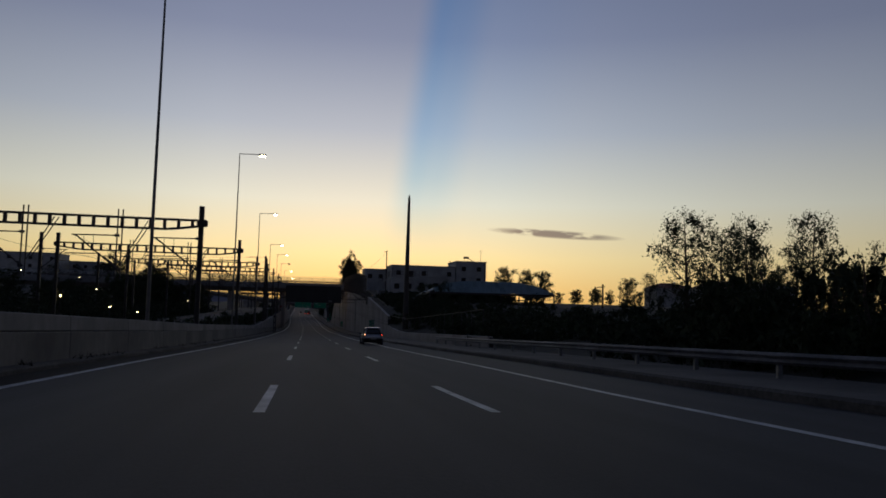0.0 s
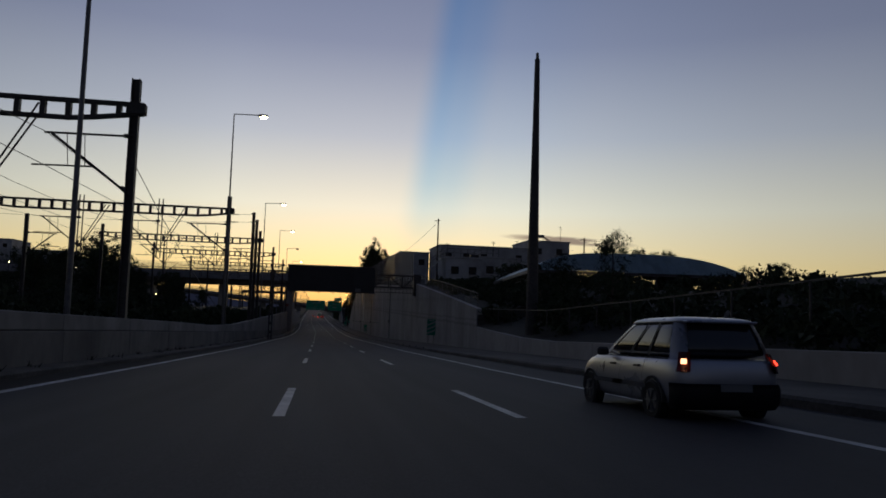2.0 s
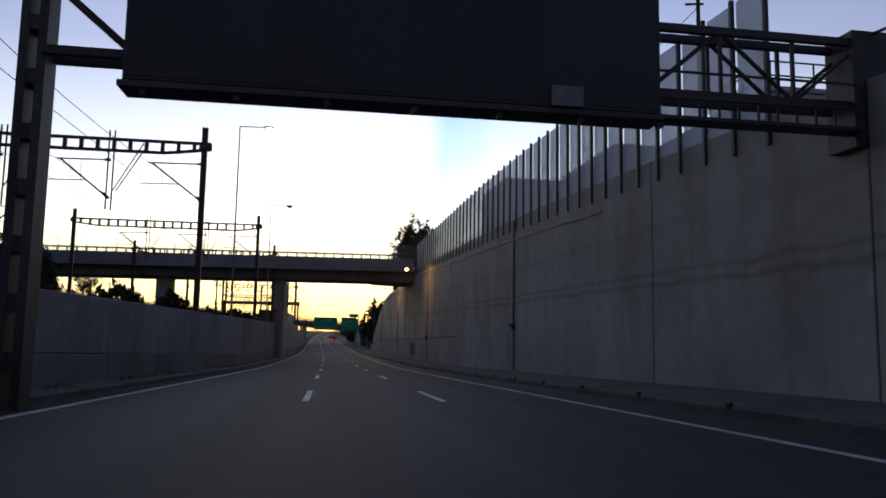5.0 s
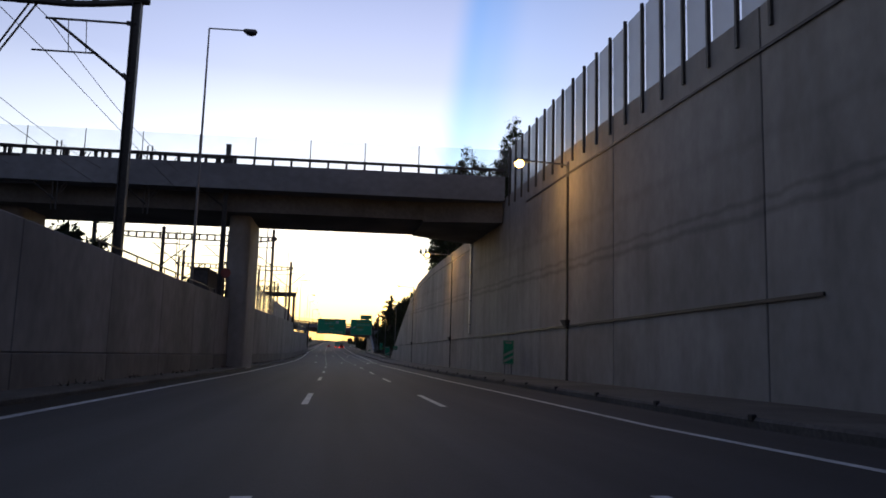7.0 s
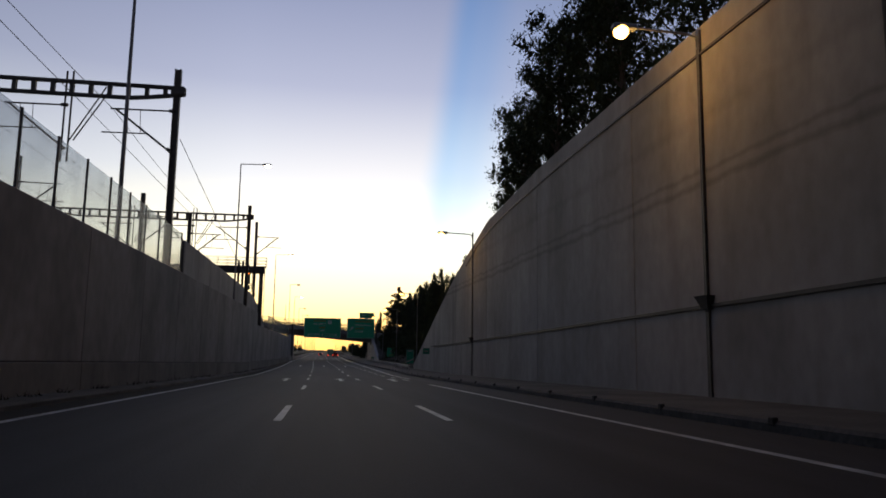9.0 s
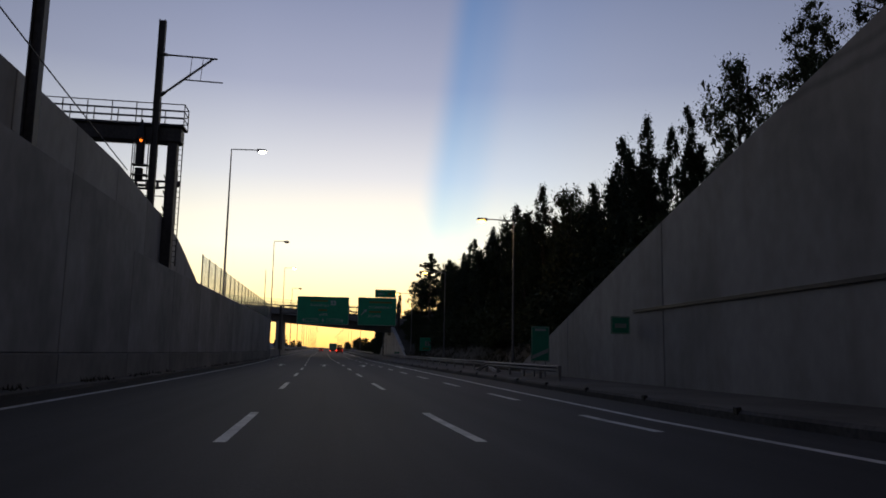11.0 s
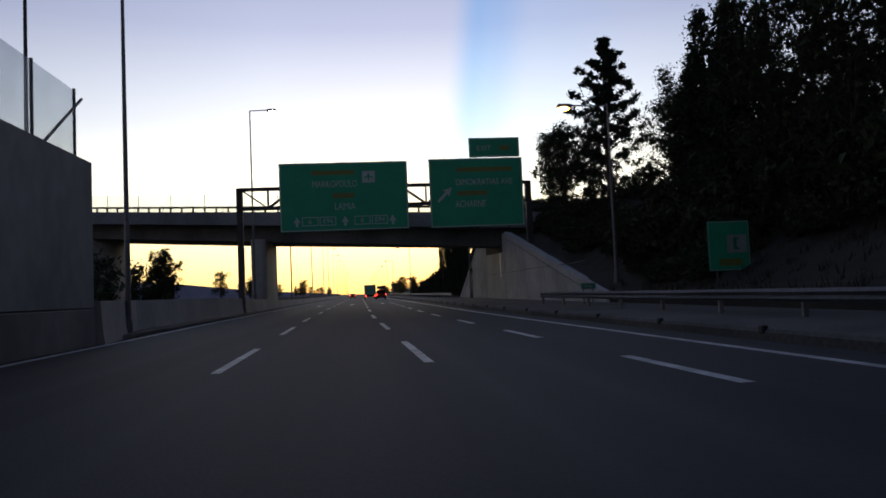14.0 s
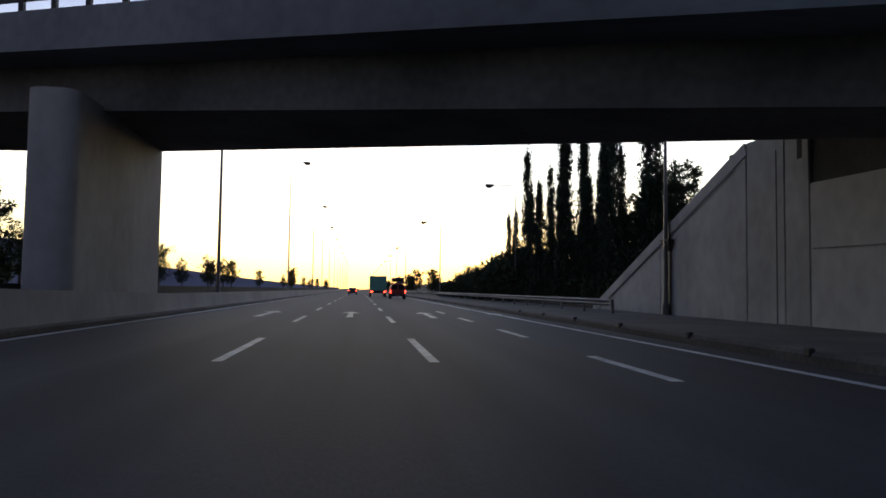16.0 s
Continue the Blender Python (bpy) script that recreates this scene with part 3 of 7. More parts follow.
# left wall: top nearly level while the road goes down, lower and fenced further on
def top_l(y):
    if y < 126:
        return rz(y) + lerp(y, ((-120, 1.55), (60, 1.5), (85, 1.6), (100, 1.63), (112, 1.58), (126, 1.72)))
    return lerp(y, ((126, -3.38), (205, -3.45), (268, -3.45), (302, -3.3), (343, -3.25)))


def top_l2(y):
    return lerp(y, ((343, -4.75), (372, -4.8), (418, -4.85)))


for name, y0, y1, top, step, label in (("wall_left", -110, 343, top_l, 8.0, "sooty grey concrete retaining wall beneath the railway"),
                                       ("wall_left_far", 343, 418, top_l2, 8.0, "tall grey concrete retaining wall under a mesh fence")):
    ys = [y0 + (y1 - y0) * k / 60 for k in range(61)]
    w = backing(name, ys, WALL_L - 0.5, WALL_L - 0.09, top, label, 0.12)
    for a, b in bays(y0, y1, step):
        cut = [min(top(q) - 0.5, rz(q) + 1.1) for q in (a, b)]
        bm = bmesh.new()
        wall_piece(bm, WALL_L - 0.45, WALL_L, a + 0.02, b - 0.02, rz(a) - 0.1, rz(b) - 0.1, cut[0], cut[1])
        part("lower_panel", bm, CONCRETE_DIRTY, w)
        bm = bmesh.new()
        wall_piece(bm, WALL_L - 0.45, WALL_L - 0.03, a + 0.02, b - 0.02, cut[0] + 0.02, cut[1] + 0.02, top(a), top(b))
        part("panel", bm, CONCRETE_LEFT, w)

# the low median wall past the end of the high one
bm = bmesh.new()
rings = []
for y in [418.2] + [y for y in YS if y > 420]:
    x, z, h = median_x(y), rz(y), lerp(y, ((445, 1.34), (478, 0.86)))
    rings.append([(x + 0.25, y, z - 0.2), (x + 0.16, y, z + h * 0.36), (x + 0.1, y, z + h), (x - 0.15, y, z + h), (x - 0.3, y, z - 0.2)])
loft(bm, rings)
tagged(part("median_wall", bm, CONCRETE), "long low concrete median wall", "barrier", kind="structure")


# ---- first bridge ----
def slab(bm, xs, edge, y0, y1, z0, z1, slope=0.0):
    """A straight slab between two offsets from a skewed line."""
    rings = []
    for x in xs:
        y, dz = edge(x), slope * x
        yb = y1 if not isinstance(y1, tuple) else max(3.0, min(10.0, y1[0] + y1[1] * x))
        rings.append([(x, y + y0, z0 + dz), (x, y + yb, z0 + dz), (x, y + yb, z1 + dz), (x, y + y0, z1 + dz)])
    loft(bm, rings)


def bridge(name, label, edge, xs, parts, slope, posts, piers, rail_z, mesh_h):
    root = empty(name, label, "bridge", (0, 0, 0))
    for nm, y0, y1, z0, z1, mat in parts:
        bm = bmesh.new()
        slab(bm, xs, edge, y0, y1, z0, z1, slope)
        part(nm, bm, mat, root)
    for side, y_off in posts:
        bm = bmesh.new()
        n = int((xs[-1] - xs[0]) / 1.35)
        for k in range(n):
            x = xs[0] + 1 + 1.35 * k
            if x > 15 or x < -55:
                continue
            bm2 = bmesh.new()
            y, z = edge(x) + y_off, rail_z + slope * x
            box(bm2, x - 0.08, x + 0.08, y - 0.1, y + 0.1, z - 0.1, z + 0.55)
            part("rail_post", bm2, DARK_STEEL, root)
            if k % 3 == 0:
                bm3 = bmesh.new()
                tube(bm3, (x, y + 0.15, z), (x, y + 0.15, z + mesh_h), 0.035, n=6)
                part("mesh_post", bm3, DARK_STEEL, root)
        polybar(bm, [(x, edge(x) + y_off, rail_z + 0.5 + slope * x) for x in xs], 0.14, 0.2)
        part("guardrail", bm, DARK_STEEL, root)
        bm = bmesh.new()
        vs = [(bm.verts.new((x, edge(x) + y_off + 0.15, rail_z + slope * x)), bm.verts.new((x, edge(x) + y_off + 0.15, rail_z + mesh_h + slope * x))) for x in (xs[0], 14.0)]
        bm.faces.new((vs[0][0], vs[1][0], vs[1][1], vs[0][1]))
        part("mesh_fence", bm, BRIDGE_MESH, root)
    for x, y, wx, wy, z0, z1 in piers:
        bm = bmesh.new()
        r = min(wx, wy) * 0.36
        ring = [(x + sx * (wx / 2 - r) + r * math.cos(a), y + sy * (wy / 2 - r) + r * math.sin(a))
                for sx, sy, a0 in ((1, 1, 0), (-1, 1, 90), (-1, -1, 180), (1, -1, 270)) for a in (radians(a0 + 11.25 * k) for k in range(9))]
        loft(bm, [[(px, py, z) for px, py in ring] for z in (z0, z1)])
        part("pier", bm, CONCRETE, root)
    return root


BRIDGE_MESH = sheet_glass("thin_bridge_mesh", (0.5, 0.5, 0.52), 0.86)
RAIL_MESH = sheet_glass("rail_mesh", (0.2, 0.2, 0.21), 0.87)
XS1 = [-120, -60, -30, -15, -5, 5, 13.1]
overpass = bridge("overpass", "grey concrete road overpass with guardrail and mesh posts", lambda x: 249.4 - 0.05 * (x - 13), XS1,
       (("fascia", 0.0, 0.35, 4.42, 6.3, DECK), ("deck_slab", 0.36, 12.2, 4.45, 5.6, DECK), ("fascia", 12.21, 12.6, 4.42, 6.3, DECK), ("girder", 1.9, 10.2, 3.05, 4.44, GIRDER_SHADED)), 0.0,
       (("near", 0.2), ("far", 12.4)), [(-6.85, 257.8, 1.65, 7.6, rz(256) - 0.2, 3.05), (-24.0, 257.5, 2.0, 5.2, -5, 3.05), (-42.0, 258.4, 2.0, 5.2, -5, 3.05), (-62.0, 259.2, 2.0, 5.2, -5, 3.05)], 6.35, 2.1)

bm = bmesh.new()
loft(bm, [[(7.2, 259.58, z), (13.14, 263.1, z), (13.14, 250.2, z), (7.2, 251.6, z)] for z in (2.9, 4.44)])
part("girder_end", bm, GIRDER_SHADED, overpass)

XS2 = [-150, -80, -40, -20, -10, 0, 8, 14.5, 30]
bridge("overpass", "grey concrete road overpass with guardrail, skewed across the motorway", lambda x: 465.2 - 0.58 * x, XS2,
       (("fascia", 0.0, 0.4, -2.7, -1.35, DECK), ("deck_slab", 0.41, 10.2, -2.68, -1.9, DECK), ("fascia", 10.21, 10.6, -2.7, -1.35, DECK), ("girder", 1.8, (7.4, -0.2), -4.25, -2.69, GIRDER_SHADED)), -0.095,
       (("near", 0.2), ("far", 10.4)), [(-9.35, 474.7, 1.5, 10.2, -10.8, -3.3), (-33.2, 490.0, 10.0, 9.2, -10.8, -1.2)], -1.35, 1.9)

# abutment and wing walls of the second bridge
wall_abut = backing("wall_abutment", [431, 434, 445, 456.9, 457, 470.9, 471, 489], WALL_R + 0.09, WALL_R + 0.8,
                    lambda y: lerp(y, ((431, -9.7), (456.9, -4.45), (457, -4.45), (458.4, -6.2), (466.9, -6.2), (467.0, -4.4), (470.6, -4.2), (489, -10.4))), "concrete abutment and sloping wing walls, glare put into their pale colour", 0.15)
for pts in (((431, -9.8), (443.8, -7.2)), ((443.8, -7.2), (457.0, -4.45)), ((457.0, -4.45), (458.5, -4.45)), ((458.5, -6.1), (463.4, -6.0)), ((463.4, -6.0), (467.0, -5.92)),
            ((467.0, -4.2), (468.3, -4.05)), ((468.3, -4.05), (470.6, -4.02)), ((470.6, -4.02), (478, -6.66)), ((478, -6.66), (487.6, -10.1))):
    (a, ta), (b, tb) = pts
    bm = bmesh.new()
    wall_piece(bm, WALL_R, WALL_R + 0.6, a + 0.02, b - 0.02, rz(a) - 0.1, rz(b) - 0.1, max(ta, rz(a)), max(tb, rz(b)))
    part("panel", bm, CONCRETE_GLARE, wall_abut)
for run in (((431, -9.75), (443.8, -7.2), (456.9, -4.45)), ((470.6, -4.05), (478, -6.69), (487.4, -10.05))):
    bm = bmesh.new()
    polybar(bm, [(WALL_R + 0.12, y, z - 0.18) for y, z in run], 0.34, 0.46)
    part("coping", bm, CONCRETE_GLARE, wall_abut)
# back wall in the darkened girder colour, which stands in for the recess's shade
bm = bmesh.new()
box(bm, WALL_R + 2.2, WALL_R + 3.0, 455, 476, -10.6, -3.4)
part("back_wall", bm, GIRDER_SHADED, wall_abut)
for y0, y1, z0, z1, nm in ((459.5, 459.85, -8.3, -6.15, "lime_streak"), (467.35, 467.6, -5.1, -4.5, "drain_slot")):
    bm = bmesh.new()
    box(bm, WALL_R - 0.006, WALL_R + 0.02, y0, y1, z0, z1)
    part(nm, bm, PALE_PIPE if nm == "lime_streak" else CONCRETE_DARK, wall_abut)
bm = bmesh.new()
polybar(bm, [(WALL_R - 0.02, y, rz(y) + 2.5 + 0.03 * math.sin(y)) for y in (434.5, 438.0, 443.0, 448.0, 452.0, 457.5, 460.0, 463.0, 466.8)], 0.025, 0.035)
part("lift_joint", bm, CONCRETE_DIRTY, wall_abut)
for y in (468.75, 457.75):
    bm = bmesh.new()
    box(bm, WALL_R - 0.005, WALL_R + 0.02, y - 0.035, y + 0.035, rz(y) + 0.2, -4.6 if y > 460 else -6.3)
    part("joint_strip", bm, CONCRETE_DARK, wall_abut)
for run in (((434.5, -9.35), (443.8, -7.5), (456.0, -5.0)), ((471.4, -4.75), (478, -7.05), (486.0, -9.9))):
    bm = bmesh.new()
    polybar(bm, [(WALL_R - 0.055, y, z - 0.09) for y, z in run], 0.012, 0.05)
    part("coping_joint", bm, CONCRETE_DIRTY, wall_abut)


# ---- overhead signs ----
def truss(root, x0, x1, y, z0, z1, depth=0.6, step=1.9, mat=None):
    """A lattice beam: four chords, posts and diagonals."""
    mat = mat or DARK_STEEL
    for dy in (-depth / 2, depth / 2):
        for z in (z0, z1):
            bm = bmesh.new()
            bar(bm, (x0, y + dy, z), (x1, y + dy, z), 0.16, 0.18)
            part("chord", bm, mat, root)
    n = max(1, round((x1 - x0) / step))
    for k in range(n):
        a, b = x0 + (x1 - x0) * k / n, x0 + (x1 - x0) * (k + 1) / n
        for dy in (-depth / 2, depth / 2):
            bm = bmesh.new()
            p, q = ((a, z1), (b, z0)) if k % 2 == 0 else ((a, z0), (b, z1))
            tube(bm, (p[0], y + dy, p[1]), (q[0], y + dy, q[1]), 0.055, n=6)
            part("diagonal", bm, mat, root)
            bm = bmesh.new()
            bar(bm, (b, y + dy, z0), (b, y + dy, z1), 0.08, 0.08)
            part("upright", bm, mat, root)


def lattice_post(root, x, y, z0, z1, w=0.55, d=0.75):
    """A square built-up post: two channels with battens between."""
    for dx in (-w / 2, w / 2):
        bm = bmesh.new()
        box(bm, x + dx - 0.09, x + dx + 0.09, y - d / 2, y + d / 2, z0, z1)
        part("post_channel", bm, DARK_STEEL, root)
    n = max(2, int((z1 - z0) / 1.1))
    for k in range(n + 1):
        z = z0 + (z1 - z0) * k / n
        bm = bmesh.new()
        box(bm, x - w / 2, x + w / 2, y - d / 2 + 0.02, y + d / 2 - 0.02, z - 0.16, z + 0.16)
        part("batten", bm, DARK_STEEL, root)


def box_post(root, x, y, z0, z1, w=0.44, d=0.5):
    """A closed steel column with a base plate and stiffeners."""
    bm = bmesh.new()
    bevelled(bm, x - w / 2, x + w / 2, y - d / 2, y + d / 2, z0, z1, 0.03)
    post = part("post", bm, DARK_STEEL, root)
    bm = bmesh.new()
    bevelled(bm, x - w * 0.8, x + w * 0.8, y - d * 0.8, y + d * 0.8, z0 + 0.2, z0 + 0.28, 0.01)
    part("base_plate", bm, DARK_STEEL, post)
    for dx in (-1, 1):
        bm = bmesh.new()
        loft(bm, [[(x + dx * w * 0.5, yy, z0 + 0.28), (x + dx * w * 0.78, yy, z0 + 0.28), (x + dx * w * 0.5, yy, z0 + 0.75)] for yy in (y - 0.015, y + 0.015)])
        part("stiffener", bm, DARK_STEEL, post)


def message_sign():
    y = 155.4
    root = empty("message_sign_gantry", "dark lattice gantry carrying a black electronic message board seen unlit", "sign gantry", (0, 0, 0))
    truss(root, -5.45, 13.3, y + 0.7, 1.25, 2.85)
    lattice_post(root, -5.65, y + 0.7, rz(155) - 0.2, 3.0, 0.36, 0.6)
    bm = bmesh.new()
    box(bm, 12.9, 13.9, y + 0.2, y + 1.2, 0.2, 3.1)
    part("end_bracket", bm, DARK_STEEL, root)
    bm = bmesh.new()
    bevelled(bm, -3.65, 7.62, y - 0.45, y + 0.3, 0.42, 3.72, 0.06)
    board = part("board", bm, PANEL_BACK, root)
    bm = bmesh.new()
    for a, b, c, d in ((-3.72, 7.69, 3.7, 3.8), (-3.72, 7.69, 0.32, 0.44)):
        box(bm, a, b, y - 0.5, y + 0.32, c, d)
    part("board_edge", bm, DARK_STEEL, board)
    for k in range(7):
        x = -3.3 + k * 1.82
        bm = bmesh.new()
        bar(bm, (x, y - 0.3, 0.36), (x + 0.05, y - 0.3, 0.18), 0.12, 0.2)
        part("hook", bm, DARK_STEEL, board)
    for k in range(4):
        bm = bmesh.new()
        box(bm, -3.6 + 2.82 * k, -3.6 + 2.82 * k + 2.76, y - 0.462, y - 0.452, 0.55, 3.62)
        part("face_module", bm, PANEL_BACK, board)
    bm = bmesh.new()
    box(bm, 5.1, 5.8, y - 0.6, y - 0.46, 0.46, 0.9)
    part("sensor_box", bm, STEEL, board, "small grey box")
    for x in range(0, 10):
        xx = 8.0 + 0.5 * x
        bm = bmesh.new()
        bar(bm, (xx, y + 0.4, 0.6), (xx, y + 0.4, 1.2), 0.05, 0.05)
        part("walkway_bracket", bm, DARK_STEEL, root)
    bm = bmesh.new()
    box(bm, 7.7, 12.9, y - 0.1, y + 0.5, 0.5, 0.58)
    part("walkway", bm, DARK_STEEL, root)
    for z in (1.0, 1.6):
        bm = bmesh.new()
        bar(bm, (7.7, y - 0.1, z), (12.9, y - 0.1, z), 0.05, 0.05)
        part("handrail", bm, DARK_STEEL, root)


message_sign()


def text_part(name, body, x, y, z, size, mat, parent, squeeze=1.0):
    """Letters that stand a few millimetres proud of a panel facing the traffic."""
    cu = bpy.data.curves.new(name, "FONT")
    cu.body, cu.size, cu.extrude, cu.align_x, cu.align_y = body, size, 0.004, "CENTER", "CENTER"
    tmp = bpy.data.objects.new(name, cu)
    me = bpy.data.meshes.new_from_object(tmp)
    bpy.data.objects.remove(tmp)
    bpy.data.curves.remove(cu)
    me.transform(pose(x, y, z, 90, 0, 0) @ Matrix.Diagonal((squeeze, 1, 1, 1)))
    me.materials.clear()
    me.materials.append(mat)
    ob = new(name, me)
    ob.parent = parent
    return ob


def flat(name, pts, y, mat, parent, t=0.006):
    """A thin shape cut to an outline in the plane of the panel."""
    bm = bmesh.new()
    f = bm.faces.new([bm.verts.new((x, y, z)) for x, z in pts])
    ext = bmesh.ops.extrude_face_region(bm, geom=[f])
    bmesh.ops.translate(bm, verts=[v for v in ext["geom"] if isinstance(v, bmesh.types.BMVert)], vec=(0, t, 0))
    return part(name, bm, mat, parent)


def rect(x0, x1, z0, z1):
    return [(x0, z0), (x1, z0), (x1, z1), (x0, z1)]


def frame_bars(name, x0, x1, z0, z1, w, y, mat, parent):
    bm = bmesh.new()
    for a, b, c, d in ((x0, x1, z0, z0 + w), (x0, x1, z1 - w, z1), (x0, x0 + w, z0 + w, z1 - w), (x1 - w, x1, z0 + w, z1 - w)):
        box(bm, a, b, y, y + 0.006, c, d)
    return part(name, bm, mat, parent)


def up_arrow(x, z, h, y, parent):
    w = h * 0.8
    flat("lane_arrow", [(x - w * 0.16, z), (x + w * 0.16, z), (x + w * 0.16, z + h * 0.45), (x + w * 0.5, z + h * 0.35), (x, z + h), (x - w * 0.5, z + h * 0.35), (x - w * 0.16, z + h * 0.45)], y, SIGN_WHITE, parent)


def big_sign(root, x0, x1, z0, z1, y):
    bm = bmesh.new()
    bevelled(bm, x0, x1, y, y + 0.12, z0, z1, 0.02)
    p = part("sign_panel", bm, SIGN_GREEN, root)
    frame_bars("border", x0 + 0.04, x1 - 0.04, z0 + 0.04, z1 - 0.04, 0.07, y - 0.006, SIGN_WHITE, p)
    for x in (x0 + 1.2, (x0 + x1) / 2, x1 - 1.2):
        bm = bmesh.new()
        box(bm, x - 0.06, x + 0.06, y + 0.121, y + 0.35, z0 - 0.15, z1 + 0.05)
        part("rear_rib", bm, DARK_STEEL, p)
    return p


def direction_signs():
    y = 450.0
    f = y - 0.007
    root = empty("direction_sign_gantry", "steel lattice gantry with two green motorway direction signs", "sign gantry", (0, 0, 0))
    truss(root, -7.9, 13.9, y + 0.75, -2.5, -1.05)
    for x in (-8.0, 13.95):
        box_post(root, x, y + 0.75, rz(450) - 0.2, -0.95)
    a = big_sign(root, -5.0, 4.55, -4.42, 0.72, y)
    for k, x in enumerate((-3.55, 0.0, 3.55)):
        up_arrow(x - 0.22, -4.05, 0.72, f, a)
    for x in (-2.76, 1.1):
        frame_bars("route_shield", x - 0.63, x + 0.55, -4.0, -3.35, 0.05, f, SIGN_WHITE, a)
        text_part("route_number", "6", x - 0.05, f, -3.68, 0.5, SIGN_WHITE, a)
        frame_bars("route_shield", x + 0.66, x + 1.86, -4.0, -3.35, 0.05, f, SIGN_WHITE, a)
        text_part("route_number", "E94", x + 1.26, f, -3.68, 0.5, SIGN_WHITE, a)
    text_part("place_name", "LAMIA", -0.2, f, -2.62, 0.72, SIGN_WHITE, a, 0.76)
    text_part("place_name", "MARKOPOULO", -0.9, f, -0.92, 0.72, SIGN_WHITE, a, 0.68)
    flat("unreadable_line", rect(-1.1, 0.5, -1.98, -1.6), f, SIGN_YELLOW, a)
    flat("unreadable_line", rect(-2.6, 0.6, -0.22, 0.12), f, SIGN_YELLOW, a)
    flat("airport_square", rect(1.15, 2.1, -0.85, 0.02), f, SIGN_WHITE, a)
    cx, cz = 1.62, -0.42
    flat("aeroplane", [(cx - 0.06, cz - 0.28), (cx + 0.06, cz - 0.28), (cx + 0.06, cz - 0.02), (cx + 0.36, cz - 0.14), (cx + 0.36, cz - 0.06), (cx + 0.06, cz + 0.12),
                       (cx + 0.04, cz + 0.33), (cx - 0.04, cz + 0.33), (cx - 0.06, cz + 0.12), (cx - 0.36, cz - 0.06), (cx - 0.36, cz - 0.14), (cx - 0.06, cz - 0.02)], f - 0.007, SIGN_GREEN, a)
    b = big_sign(root, 6.2, 13.42, -4.46, 0.8, y)
    text_part("place_name", "ACHARNE", 9.3, f, -2.72, 0.72, SIGN_WHITE, b, 0.7)
    text_part("place_name", "DIMOKRATIAS AVE", 10.4, f, -1.05, 0.66, SIGN_WHITE, b, 0.78)
    flat("unreadable_line", rect(8.3, 10.6, -2.05, -1.7), f, SIGN_YELLOW, b)
    flat("unreadable_line", rect(8.3, 12.6, -0.25, 0.1), f, SIGN_YELLOW, b)
    c, s = math.cos(math.radians(45)), math.sin(math.radians(45))
    shape = [(-0.1, -0.75), (0.1, -0.75), (0.1, 0.2), (0.34, 0.12), (0, 0.78), (-0.34, 0.12), (-0.1, 0.2)]
    flat("exit_arrow", [(7.35 + u * c + v * s, -1.95 - u * s + v * c) for u, v in shape], f, SIGN_WHITE, b)
    bm = bmesh.new()
    bevelled(bm, 9.35, 13.27, y, y + 0.12, 0.86, 2.36, 0.02)
    e = part("exit_plate", bm, SIGN_GREEN, root)
    frame_bars("border", 9.4, 13.22, 0.91, 2.31, 0.06, f, SIGN_WHITE, e)
    text_part("exit_word", "EXIT", 10.5, f, 1.55, 0.55, SIGN_WHITE, e)
    flat("number_bar", rect(11.7, 12.5, 1.35, 1.75), f, SIGN_YELLOW, e)


direction_signs()


def small_sign(x, y, w, h, z, bars, label, post=True, mat=None):
    """A green roadside plate on two posts."""
    root = empty("roadside_sign", label, "road sign", (0, 0, 0), group="roadside signs")
    bm = bmesh.new()
    bevelled(bm, x - w / 2, x + w / 2, y, y + 0.05, z, z + h, 0.015)
    p = part("plate", bm, mat or PLATE_GREEN, root)
    frame_bars("border", x - w / 2 + 0.02, x + w / 2 - 0.02, z + 0.02, z + h - 0.02, 0.03, y - 0.006, PLATE_WHITE, p)
    if post:
        for dx in (-w * 0.3, w * 0.3):
            bm = bmesh.new()
            tube(bm, (x + dx, y + 0.09, rz(y) - 0.1), (x + dx, y + 0.09, z + h), 0.035)
            part("post", bm, STEEL, root)
    bars(p, x, y - 0.007, z, w, h)


def stripes(n):
    """Slanting bars, one for each hundred metres to go, below a line of small print."""
    def draw(p, x, y, z, w, h):
        for k in range(n):
            c = z + h * (0.06 + 0.25 * k)
            flat("stripe", [(x - w * 0.44, c), (x + w * 0.44, c + h * 0.21), (x + w * 0.44, c + h * 0.32), (x - w * 0.44, c + h * 0.11)], y, PLATE_WHITE, p)
        flat("unreadable_line", rect(x - w * 0.3, x + w * 0.3, z + h * 0.87, z + h * 0.94), y, PLATE_WHITE, p)
    return draw


def phone(p, x, y, z, w, h):
    flat("phone_square", rect(x - w * 0.05, x + w * 0.42, z + h * 0.36, z + h * 0.72), y, PLATE_WHITE, p)
    flat("handset", [(x + w * 0.1, z + h * 0.42), (x + w * 0.26, z + h * 0.42), (x + w * 0.18, z + h * 0.48), (x + w * 0.18, z + h * 0.6), (x + w * 0.26, z + h * 0.66), (x + w * 0.1, z + h * 0.66)], y - 0.007, PLATE_GREEN, p)
    flat("unreadable_line", rect(x - w * 0.25, x + w * 0.3, z + h * 0.1, z + h * 0.24), y, SIGN_YELLOW, p)


def plain(p, x, y, z, w, h):
    flat("unreadable_line", rect(x - w * 0.3, x + w * 0.3, z + h * 0.35, z + h * 0.6), y, PLATE_WHITE, p)


